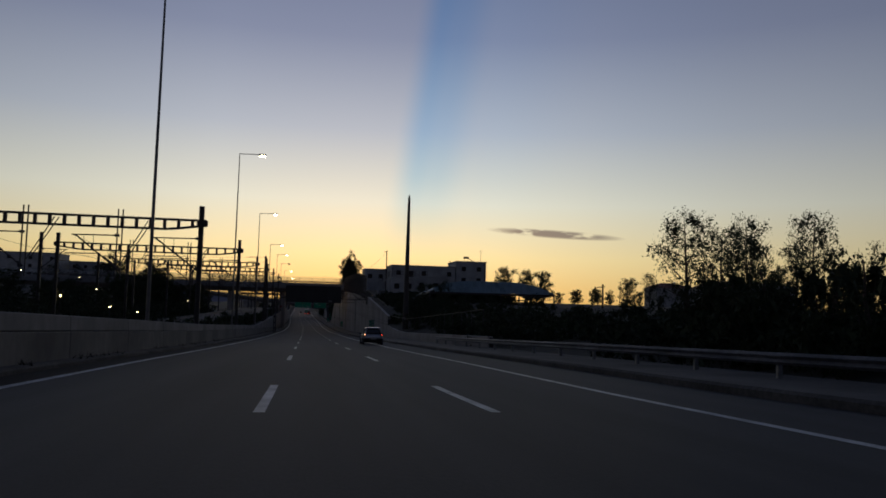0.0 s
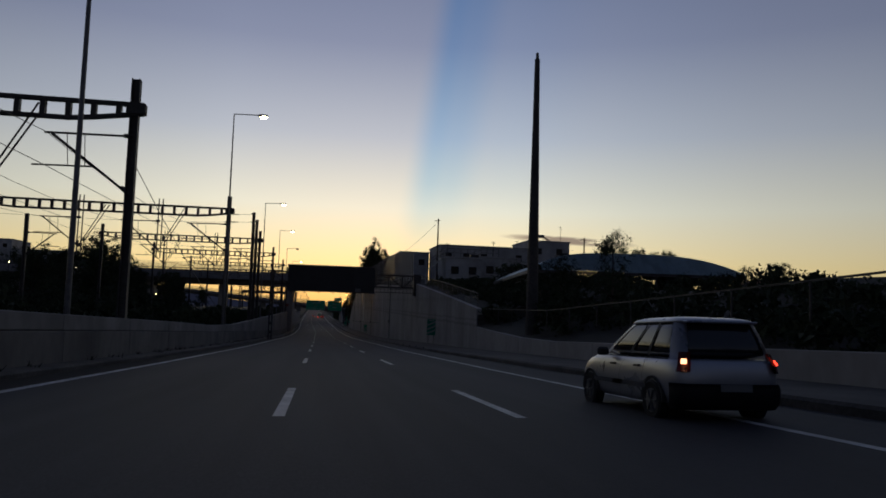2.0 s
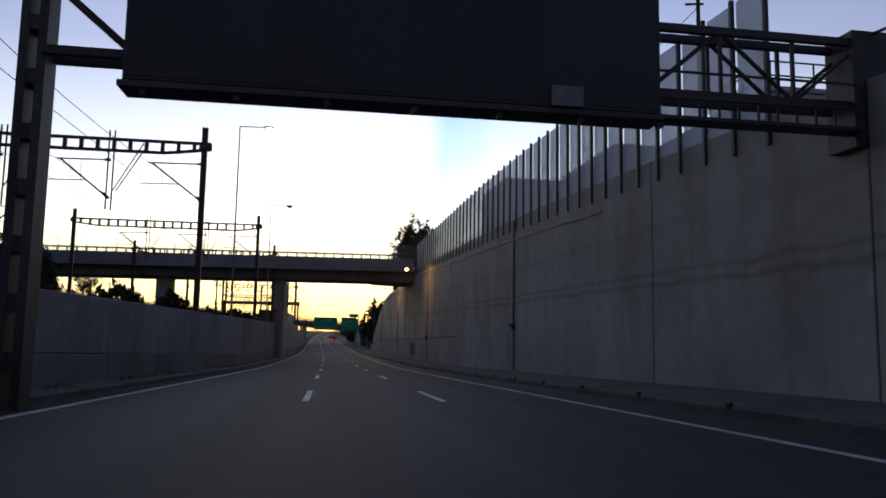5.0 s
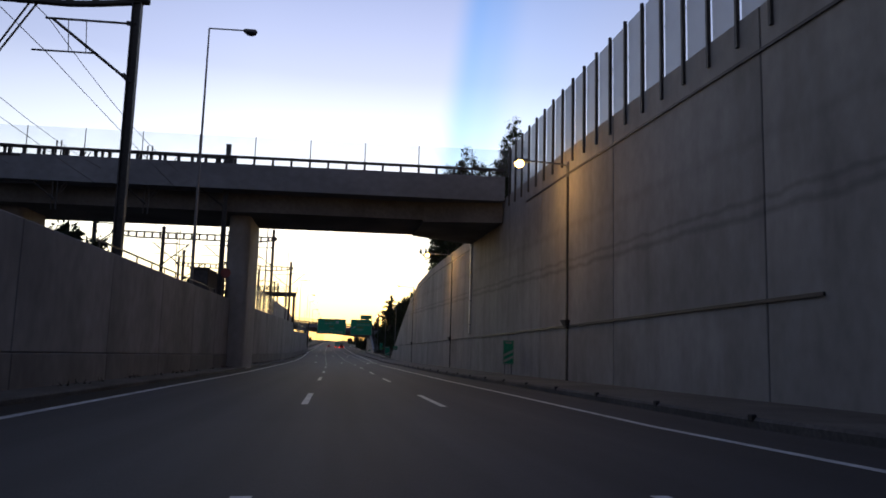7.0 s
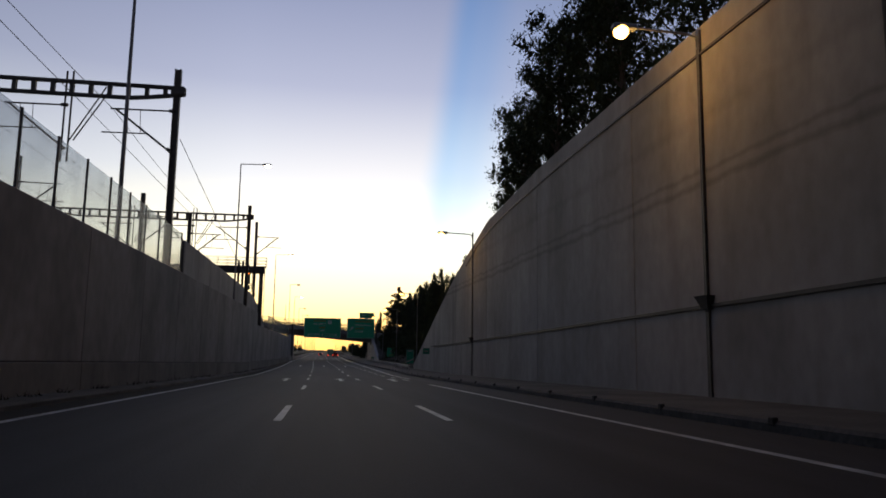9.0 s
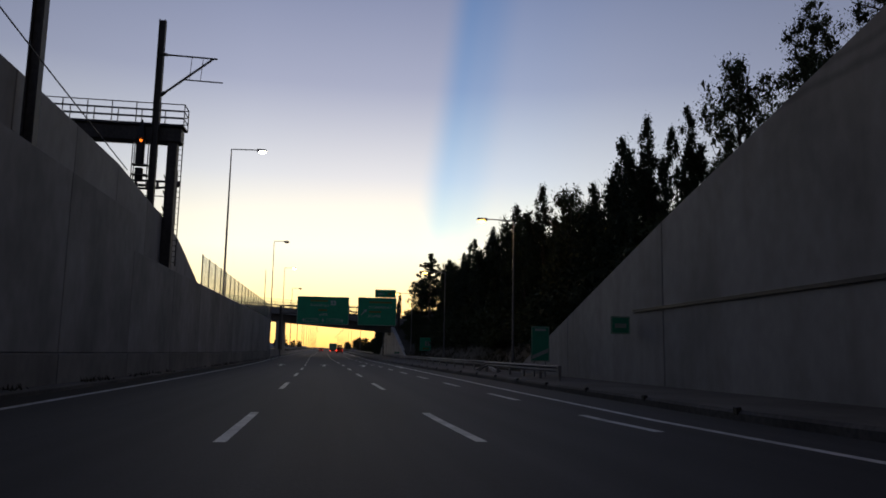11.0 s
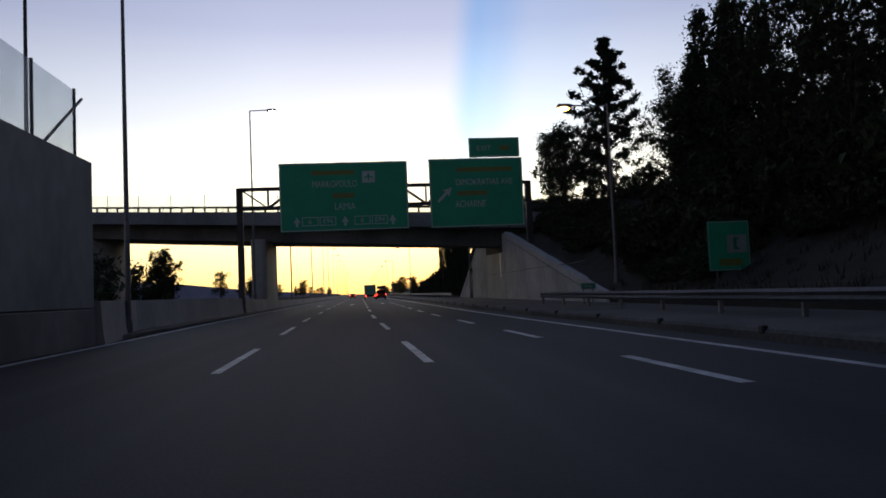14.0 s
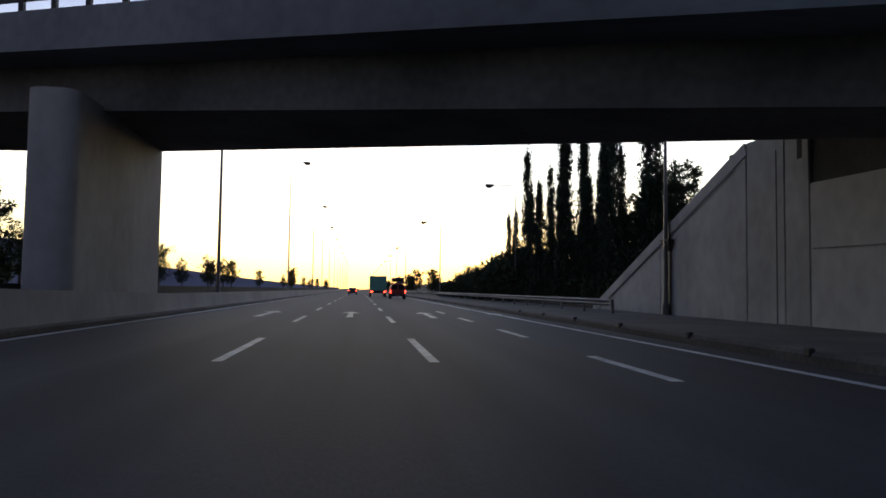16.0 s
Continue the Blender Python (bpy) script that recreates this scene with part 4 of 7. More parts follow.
small_sign(12.5, 136.5, 0.95, 1.75, rz(136) + 1.15, stripes(3), "green exit countdown plate with three white stripes before a concrete wall")
small_sign(12.6, 245.2, 0.76, 1.6, rz(245) + 0.95, stripes(2), "green exit countdown plate with white stripes before a concrete wall")
small_sign(11.6, 347.0, 0.95, 1.75, rz(347) + 1.0, stripes(1), "green exit countdown plate with one white stripe by the guardrail")
small_sign(15.6, 422.9, 1.75, 2.0, -8.9, phone, "green emergency telephone sign with a white handset square", mat=SIGN_GREEN)
small_sign(11.9, 430.0, 0.75, 0.32, rz(430) + 0.95, plain, "small green location plate above the guardrail")
small_sign(12.6, 339.0, 0.8, 0.7, rz(339) + 2.2, plain, "small dim green plate on a concrete wall", post=False)


# ---- street lamps ----
def street_lamp(x, y, z0, top, arm, lit, mat, label, r=0.105):
    """A tapered mast with a short horizontal arm and a flat lantern."""
    root = empty("street_lamp", label, "street lamp", (x, y, z0), group="street lamps")
    h = top - z0
    bm = bmesh.new()
    tube(bm, (0, 0, 0), (0, 0, h * 0.5), r, r * 0.75, 10)
    tube(bm, (0, 0, h * 0.5), (0, 0, h), r * 0.75, r * 0.45, 10)
    part("mast", bm, STEEL, root)
    bm = bmesh.new()
    tube(bm, (0, 0, 0), (0, 0, 0.5), r * 1.5, r * 1.4, 10)
    part("base", bm, STEEL, root)
    s = 1 if arm > 0 else -1
    bm = bmesh.new()
    tube(bm, (0, 0, h - 0.03), (arm - 0.5 * s, 0, h + 0.02), r * 0.42, r * 0.4, 6)
    part("arm", bm, STEEL, root)
    bm = bmesh.new()
    b2 = bmesh.new()
    box(b2, min(arm - 0.6 * s, arm + 0.2 * s), max(arm - 0.6 * s, arm + 0.2 * s), -0.17, 0.17, h - 0.12, h + 0.1)
    bmesh.ops.bevel(b2, geom=b2.edges[:], offset=0.06, segments=2, affect="EDGES")
    merge(bm, b2)
    head = part("lantern", bm, STEEL, root)
    bm = bmesh.new()
    bmesh.ops.create_uvsphere(bm, u_segments=10, v_segments=6, radius=0.27)
    bmesh.ops.scale(bm, vec=(1.25, 0.75, 0.55), verts=bm.verts[:])
    bmesh.ops.translate(bm, vec=(arm - 0.15 * s, 0, h - 0.14), verts=bm.verts[:])
    part("bulb", bm, mat if lit else GLASS_DARK, head)
    return root


LEFT_LAMPS = ((38.0, 17.6, 0), (81.7, 16.6, 1), (120.8, 14.55, 1), (161.8, 12.5, 1), (203.6, 12.8, 1), (239.6, 12.0, 0), (283.4, 11.35, 1), (321.5, 9.5, 1), (371.3, 7.3, 1), (422.6, 7.0, 0), (457.7, 6.7, 1),
              (489.5, 5.2, 0), (531.0, 5.0, 0), (575.0, 4.9, 0))
for y, top, lit in LEFT_LAMPS:
    x = -7.42 if y < 419 else -7.6 if y < 424 else median_x(y) - 0.02
    z0 = left_ground(y) - 0.2 if y < 419 else rz(y) + (0.1 if y < 424 else lerp(y, ((445, 1.32), (478, 0.84))))
    street_lamp(x, y, z0, top, 2.6 if y < 400 else 2.0, lit, LAMP_ON, "tall slim steel street lamp " + ("with a lit lantern" if lit else "with a dark lantern") + " above the median", 0.1)


def wall_lamp(y, z):
    """A lantern on a long level arm that stands out from the wall."""
    root = empty("wall_lamp", "lit amber lantern on a steel arm fixed to the concrete wall", "street lamp", (0, 0, 0), group="wall lamps")
    bm = bmesh.new()
    bevelled(bm, WALL_R - 0.1, WALL_R, y - 0.12, y + 0.12, z - 0.75, z + 0.15, 0.02)
    part("bracket", bm, STEEL, root)
    bm = bmesh.new()
    polytube(bm, [(WALL_R - 0.08, y, z - 0.5), (WALL_R - 0.14, y, z - 0.08), (WALL_R - 0.5, y, z), (10.9, y, z + 0.05)], 0.045, 6)
    part("arm", bm, STEEL, root)
    bm = bmesh.new()
    bevelled(bm, 10.1, 10.95, y - 0.17, y + 0.17, z - 0.06, z + 0.15, 0.05)
    head = part("lantern", bm, STEEL, root)
    bm = bmesh.new()
    bmesh.ops.create_uvsphere(bm, u_segments=14, v_segments=9, radius=0.26)
    bmesh.ops.scale(bm, vec=(1.0, 1.0, 0.9), verts=bm.verts[:])
    bmesh.ops.translate(bm, vec=(10.4, y, z - 0.12), verts=bm.verts[:])
    part("bulb", bm, LAMP_ORANGE, head)


for y, z in ((234.2, 3.65), (274.6, 3.2), (314.0, 2.45)):
    wall_lamp(y, z)
RIGHT_LAMPS = ((364.2, 1.1, 1), (397.5, 0.5, 1), (433.2, 0.5, 1), (476.9, 0.4, 0), (511.0, 0.15, 0), (550.0, 0.3, 0))
for y, top, lit in RIGHT_LAMPS:
    x = 14.5 if y < 450 else 12.98 if y < 480 else 13.6 if y < 520 else 11.0
    street_lamp(x, y, right_ground(y, 14.6) - 0.1 if y < 450 else rz(y) + 0.2, top, -2.6, lit, LAMP_ORANGE,
                "slim steel street lamp " + ("with a lit orange lantern" if lit else "with a dark lantern") + " on the verge")
for k in range(10):
    y = 620.0 + 42 * k
    for x, s in ((lx(y) - 6.4, 1), (lx(y) + 13.0, -1)):
        street_lamp(x, y, rz(y), 5.0 if s > 0 else 0.5, 2.2 * s, 0, LAMP_ON, "distant slim steel street lamp against the sunset")

# lamp light that reaches the walls
for y, top, w in ((234.2, 3.65, 130), (274.6, 3.2, 140), (314.0, 2.45, 70), (364.2, 1.1, 110)):
    lt = bpy.data.lights.new("lantern_light", "POINT")
    lt.energy, lt.color, lt.shadow_soft_size = w, (1.0, 0.55, 0.16), 0.2
    ob = new("lantern_light", lt)
    ob.location = (10.4 if y < 330 else 12.0, y, top - 0.55)


# conduits that feed the wall lamps
def conduit(y, z_top):
    root = empty("wall_conduit", "dark vertical cable conduit with a junction box on the concrete wall", "conduit", (0, 0, 0), group="wall conduits")
    bm = bmesh.new()
    bar(bm, (WALL_R - 0.05, y, rz(y) + 3.2), (WALL_R - 0.05, y, z_top), 0.1, 0.16)
    part("riser", bm, DARK_STEEL, root)
    bm = bmesh.new()
    bar(bm, (WALL_R - 0.04, y, rz(y) + 0.2), (WALL_R - 0.04, y, rz(y) + 3.0), 0.07, 0.2)
    part("downpipe", bm, DARK_STEEL, root)
    bm = bmesh.new()
    loft(bm, [[(WALL_R - 0.3, y - 0.42, rz(y) + 3.45), (WALL_R, y - 0.42, rz(y) + 3.45), (WALL_R, y + 0.42, rz(y) + 3.45), (WALL_R - 0.3, y + 0.42, rz(y) + 3.45)],
              [(WALL_R - 0.14, y - 0.18, rz(y) + 3.0), (WALL_R, y - 0.18, rz(y) + 3.0), (WALL_R, y + 0.18, rz(y) + 3.0), (WALL_R - 0.14, y + 0.18, rz(y) + 3.0)]])
    part("hopper_box", bm, DARK_STEEL, root)


for y, zt in ((189.6, 3.4), (234.2, 3.2), (274.6, 2.7), (314.0, 2.0)):
    conduit(y, zt)
conduit(476.9, -6.2)
drain = empty("drain_pipe", "pale grey square drain pipe down the concrete wall", "pipe", (0, 0, 0))
bm = bmesh.new()
bevelled(bm, WALL_R - 0.12, WALL_R, 262.95, 263.38, -5.4, 3.45, 0.03)
part("pipe", bm, PALE_PIPE, drain)
for z in (-4.6, -2.4, -0.2, 2.0):
    bm = bmesh.new()
    bevelled(bm, WALL_R - 0.132, WALL_R, 262.92, 263.41, z, z + 0.05, 0.01)
    part("clamp", bm, STEEL, drain)
bm = bmesh.new()
polybar(bm, [(WALL_R - 0.04, a, rz(a) + 3.12) for a, b in bays(213, 345, 6)], 0.07, 0.11)
tagged(part("wall_cable", bm, DARK_STEEL), "long dark cable run along the concrete wall", "cable")
bm = bmesh.new()
polybar(bm, [(WALL_R - 0.04, a, lerp(a, TOP_R) - 1.45) for a, b in bays(173, 249, 6)], 0.06, 0.1)
tagged(part("wall_cable", bm, DARK_STEEL), "dark cable below the coping of the concrete wall", "cable")
bm = bmesh.new()
polybar(bm, [(WALL_R - 0.04, a, lerp(a, TOP_R) - 1.0) for a, b in bays(263, 322, 5)], 0.06, 0.1)
tagged(part("wall_cable", bm, DARK_STEEL), "dark cable below the coping of the concrete wall", "cable")


# ---- guardrails ----
def guardrail(name, x, y0, y1, label, step=4.0, ramps=(0, 0)):
    """Beam and posts; ramps: the lengths over which its two ends dip to the ground."""
    root = empty(name, label, "guardrail", (0, 0, 0), group="guardrails")
    n = round((y1 - y0) / step)
    ys = [y0 + (y1 - y0) * k / n for k in range(n + 1)]

    def dip(y):
        d = 0.0
        if ramps[0] and y < y0 + ramps[0]:
            d = max(d, 1 - (y - y0) / ramps[0])
        if ramps[1] and y > y1 - ramps[1]:
            d = max(d, 1 - (y1 - y) / ramps[1])
        return -0.5 * d * d * (3 - 2 * d)
    bm = bmesh.new()
    prof = ((0, 0.48), (-0.07, 0.55), (0, 0.63), (-0.07, 0.71), (0, 0.79))
    fine = sorted(set(ys + [y0 + 0.5 * k for k in range(int(2 * ramps[0]) + 1)] + [y1 - 0.5 * k for k in range(int(2 * ramps[1]) + 1)]))
    a = [[bm.verts.new((x(y) + dx, y, rz(y) + 0.1 + dz + dip(y))) for dx, dz in prof] for y in fine]
    for p, q in zip(a, a[1:]):
        for k in range(4):
            bm.faces.new((p[k], q[k], q[k + 1], p[k + 1]))
    bmesh.ops.solidify(bm, geom=bm.faces[:], thickness=0.012)
    part("beam", bm, RAIL_STEEL, root)
    for y in ys:
        bm = bmesh.new()
        box(bm, x(y) + 0.05, x(y) + 0.17, y - 0.05, y + 0.05, rz(y) - 0.1, rz(y) + 0.86 + dip(y))
        part("post", bm, RAIL_STEEL, root)


guardrail("guardrail", lambda y: 11.9, -40, 66, "weathered zinc guardrail along the carriageway")
guardrail("guardrail", lambda y: 10.9, 342, 360, "short weathered zinc guardrail with a dipped end by the wall's end", 3.0, (0, 4.0))
guardrail("guardrail", lambda y: lerp(y, ((356, 11.5), (440, 10.4))), 356, 434, "weathered zinc guardrail below the planted bank", ramps=(4.0, 0))
guardrail("guardrail", lambda y: lerp(y, ((478, 10.9), (640, 9.9))), 478, 640, "weathered zinc guardrail past the bridge")
for k in range(80):
    bm = bmesh.new()
    y = 118 + 4.6 * k
    bevelled(bm, right_edge(y) - 0.03, right_edge(y) + 0.09, y - 0.09, y + 0.09, rz(y) + 0.12, rz(y) + 0.28, 0.02)
    tagged(part("kerb_reflector", bm, PLASTIC), "small dark reflector block on the kerb", "reflector", "kerb reflectors")


# ---- noise screens and fences ----
def screen_row(name, label, x, y0, y1, step, base, top, sheet, post_w, sink=0.0, cat="noise barrier", rail=False):
    root = empty(name, label, cat, (0, 0, 0))
    n = round((y1 - y0) / step)
    for k in range(n + 1):
        y = y0 + (y1 - y0) * k / n
        bm = bmesh.new()
        box(bm, x - post_w / 2 - (0.14 if sink else 0), x + post_w / 2 - (0.14 if sink else 0), y - post_w / 2, y + post_w / 2, base(y) - sink, top(y))
        part("post", bm, DARK_STEEL, root)
        if k < n:
            yb = y0 + (y1 - y0) * (k + 1) / n
            bm = bmesh.new()
            m = post_w / 2 + 0.01
            loft(bm, [[(x - 0.012, a, base(a)), (x + 0.012, a, base(a)), (x + 0.012, a, top(a) - 0.06), (x - 0.012, a, top(a) - 0.06)] for a in (y + m, yb - m)])
            part("sheet", bm, sheet, root)
            if rail:
                bm = bmesh.new()
                bar(bm, (x, y, top(y) - 0.03), (x, yb, top(yb) - 0.03), 0.05, 0.05)
                part("top_rail", bm, DARK_STEEL, root)
    return root


screen_row("noise_screen", "tall translucent noise panels between dark steel posts on the wall", WALL_R + 0.1, 159.5, 248.2, 1.85, lambda y: top_r(y) + 0.01, lambda y: lerp(y, ((159, 6.35), (184, 7.8), (200, 8.2), (248, 8.35))),
           SCREEN, 0.13, 0.9)
screen_row("mesh_fence", "fine mesh fence on posts along the top of the railway wall", WALL_L - 0.2, 262.0, 296.0, 2.83, lambda y: top_l(y), lambda y: top_l(y) + 2.3, MESH_SHEET, 0.07, cat="fence")
screen_row("mesh_fence", "fine mesh fence on posts along the top of the concrete wall", WALL_L - 0.2, 360.6, 417.1, 2.825, lambda y: top_l2(y), lambda y: top_l2(y) + 2.05, MESH_SHEET, 0.07, cat="fence", rail=False)
bm = bmesh.new()
bar(bm, (WALL_L - 0.2, 415.0, -4.8), (WALL_L - 0.2, 417.7, -2.95), 0.06, 0.06)
tagged(part("fence_stay", bm, DARK_STEEL), "slanting steel end stay of the mesh fence", "fence stay")


def handrail(name, x, pts, label, mesh=True):
    root = empty(name, label, "railing", (0, 0, 0))
    for (ya, za), (yb, zb) in zip(pts, pts[1:]):
        for dz in (0.0,):
            bm = bmesh.new()
            bar(bm, (x, ya, za + dz), (x, yb, zb + dz), 0.05, 0.06)
            part("rail", bm, DARK_STEEL, root)
        bm = bmesh.new()
        bar(bm, (x, ya, za - 1.15), (x, ya, za), 0.05, 0.05)
        part("post", bm, DARK_STEEL, root)
        if not mesh:
            continue
        bm = bmesh.new()
        v = [bm.verts.new(p) for p in ((x, ya, za - 1.18), (x, yb, zb - 1.18), (x, yb, zb), (x, ya, za))]
        bm.faces.new(v)
        part("infill_mesh", bm, RAIL_MESH, root)


handrail("railing", WALL_R + 0.3, [(y, top_r(y) + 1.2) for y in (118, 121, 124, 127, 130, 133, 136, 139, 142, 145, 148, 151, 154, 157)], "dull steel mesh railing on the coping of the wall")
handrail("railing", WALL_R + 0.6, [(y, rz(y) + lerp(y, ((56, 3.1), (100, 2.9), (116, 3.5)))) for y in range(56, 118, 4)], "thin dull steel railing above the low wall", False)


# ---- railway ----
def ladder_beam(root, x0, x1, y, z, d=0.72):
    """A flat ladder truss between two masts, thinner towards its ends."""
    def drop(x):
        return d * min(1.0, 0.5 + 0.5 * min(x - x0, x1 - x) / 2.6)
    n = round((x1 - x0) / 0.95)
    xs = [x0 + (x1 - x0) * k / n for k in range(n + 1)]
    for s in (0, 1):
        bm = bmesh.new()
        polybar(bm, [(a, y, z - s * drop(a)) for a in xs], 0.3, 0.15)
        part("chord", bm, DARK_STEEL, root)
    for x in xs:
        bm = bmesh.new()
        box(bm, x - 0.1, x + 0.1, y - 0.13, y + 0.13, z - drop(x), z)
        part("batten", bm, DARK_STEEL, root)


def mast(root, x, y, z0, z1, w=0.34):
    """An H-section railway mast."""
    bm = bmesh.new()
    box(bm, x - w / 2, x - w / 2 + 0.05, y - w / 2, y + w / 2, z0, z1)
    box(bm, x + w / 2 - 0.05, x + w / 2, y - w / 2, y + w / 2, z0, z1)
    box(bm, x - w / 2 + 0.05, x + w / 2 - 0.05, y - 0.04, y + 0.04, z0, z1)
    return part("mast", bm, DARK_STEEL, root)


def cantilever(root, x, y, z, s):
    """The hinged arm that carries the wires, reaching s metres sideways."""
    bm = bmesh.new()
    tube(bm, (x, y, z + 1.55), (x + s, y, z + 1.5), 0.045, n=6)
    part("top_tube", bm, DARK_STEEL, root)
    bm = bmesh.new()
    tube(bm, (x, y, z - 0.9), (x + s * 0.92, y, z + 1.48), 0.06, n=6)
    part("strut", bm, DARK_STEEL, root)
    bm = bmesh.new()
    tube(bm, (x + s * 0.42, y, z + 0.2), (x + s * 1.12, y, z + 0.16), 0.035, n=6)
    part("steady_arm", bm, DARK_STEEL, root)
    for zz in (z + 1.55, z - 0.9):
        bm = bmesh.new()
        tube(bm, (x, y, zz), (x + 0.35 * math.copysign(1, s), y, zz + (0.32 if zz < z else 0)), 0.1, n=8)
        part("insulator", bm, DARK_STEEL, root)
    for f in (0.55, 0.75):
        bm = bmesh.new()
        tube(bm, (x + s * f, y, z + 1.5), (x + s * f * 0.96, y, z + 0.2), 0.018, n=5)
        part("dropper", bm, DARK_STEEL, root)


def rail_gantry(y, z, x1=-7.6, x0=-27.3, right_arm=True, drops=(-13.2, -19.5)):
    g = left_ground(y) - 0.3
    root = empty("railway_gantry", "dark steel railway portal with ladder beam and wire arms", "railway gantry", (0, 0, 0), group="railway gantries")
    for x in (x0, x1):
        mast(root, x, y, g, z + 0.95)
    ladder_beam(root, x0 - 0.3, x1 + 0.35, y, z - 0.12)
    bm = bmesh.new()
    box(bm, x1 - 0.3, x1 + 0.42, y - 0.22, y + 0.22, z - 0.52, z - 0.08)
    part("joint_plate", bm, DARK_STEEL, root)
    if right_arm:
        cantilever(root, x1, y, z - 3.0, -3.4)
    for x in drops:
        for dx in (-0.16, 0.16):
            bm = bmesh.new()
            bar(bm, (x + dx, y, z + 0.45), (x + dx, y, z - 4.6), 0.08, 0.08)
            part("drop_post", bm, DARK_STEEL, root)
        bm = bmesh.new()
        tube(bm, (x + 0.2, y, z - 3.4), (x + 1.9, y, z - 0.3), 0.04, n=6)
        tube(bm, (x + 0.4, y, z - 3.4), (x + 2.2, y, z - 0.3), 0.04, n=6)
        part("brace", bm, DARK_STEEL, root)
        cantilever(root, x, y, z - 3.0, -3.2)


GANTRIES = ((56.3, 6.75), (89.0, 6.8), (122.5, 6.75), (157.5, 7.2), (188.0, 7.4), (225.5, 7.45), (251.3, 7.0), (293.5, 6.8), (332.5, 6.7))
for y, z in GANTRIES:
    rail_gantry(y, z)
for y, z, x in ((379.2, 6.1, -13.3), (402.0, 4.2, -19.6)):
    rail_gantry(y, z, x1=x, x0=x - 18.0, drops=(x - 6.0, x - 12.0))
for y, z, x in ((144.6, 9.05, -7.42), (149.4, 8.75, -7.42), (95.0, 8.2, -31.0), (128.0, 7.6, -33.0), (140.0, 7.2, -30.0), (210.0, 8.0, -30.0), (275.0, 6.9, -24.0), (283.0, 6.0, -19.0), (310.0, 6.4, -22.0), (318.0, 5.6, -15.0), (326.0, 5.4, -12.5), (351.05, 9.0, -8.62)):
    root = empty("railway_mast", "single dark steel railway mast", "railway mast", (0, 0, 0), group="railway masts")
    mast(root, x, y, left_ground(y) - 0.3, z)
    if x > -8:
        for zz in (z - 0.25, z - 1.2):
            bm = bmesh.new()
            tube(bm, (x, y, zz), (x - 0.1, y - 1.6, zz - 0.1), 0.07, n=6)
            part("insulator", bm, DARK_STEEL, root)
    else:
        cantilever(root, x, y, z - 3.5, 3.0)


def wire(a, b, sag, r, label="thin dark overhead wire along the railway"):
    bm = bmesh.new()
    a, b = Vector(a), Vector(b)
    pts = [a.lerp(b, k / 6) - Vector((0, 0, sag * 4 * (k / 6) * (1 - k / 6))) for k in range(7)]
    polytube(bm, pts, r, 4)
    tagged(part("overhead_wire", bm, DARK_STEEL), label, "cable", "overhead wires")


for (ya, za), (yb, zb) in zip(GANTRIES, GANTRIES[1:]):
    for x, dz, s in ((-10.9, -1.5, 0.5), (-10.9, -2.85, 0.05), (-16.4, -1.5, 0.5), (-16.4, -2.85, 0.05), (-22.7, -1.5, 0.5)):
        wire((x, ya, za + dz), (x, yb, zb + dz), s, 0.016)
for z in (8.8, 7.9):
    wire((-7.5, 144.6, z), (-36.0, 144.6, z - 0.3), 0.3, 0.02, "thin dark feeder wire across the railway")
    for k in range(9):
        x = -9.2 - 0.16 * k
        bm = bmesh.new()
        tube(bm, (x, 144.6, z - 0.06), (x - 0.1, 144.6, z - 0.06), 0.09, 0.05, 8)
        tagged(part("disc_insulator", bm, DARK_STEEL), "dark disc insulator on a feeder wire", "insulator", "insulators")
wire((-7.6, 295.0, 4.2), (-6.9, 340.0, -2.0), 0.3, 0.02)
wire((-7.6, 89.0, 4.4), (-7.3, 122.0, -2.8), 0.5, 0.018, "slack dark stay wire of a railway mast")

# tracks and ballast behind the wall
bm = bmesh.new()
rings = []
for y in range(-60, 346, 14):
    g = left_ground(y)
    rings.append([(-9.5, y, g - 0.2), (-10.3, y, g + 0.35), (-25.0, y, g + 0.35), (-26.0, y, g - 0.2)])
loft(bm, rings)
tagged(part("ballast_bed", bm, BALLAST), "grey stone ballast bed of the railway", "railway track", kind="structure")
for x in (-11.6, -10.2, -17.1, -15.7, -23.4, -22.0):
    bm = bmesh.new()
    polybar(bm, [(x, ya, left_ground(ya) + 0.42) for ya, yb in bays(-60, 343, 20)], 0.08, 0.16)
    tagged(part("rail", bm, DARK_STEEL), "brown steel running rail on ballast", "rail", "running rails")


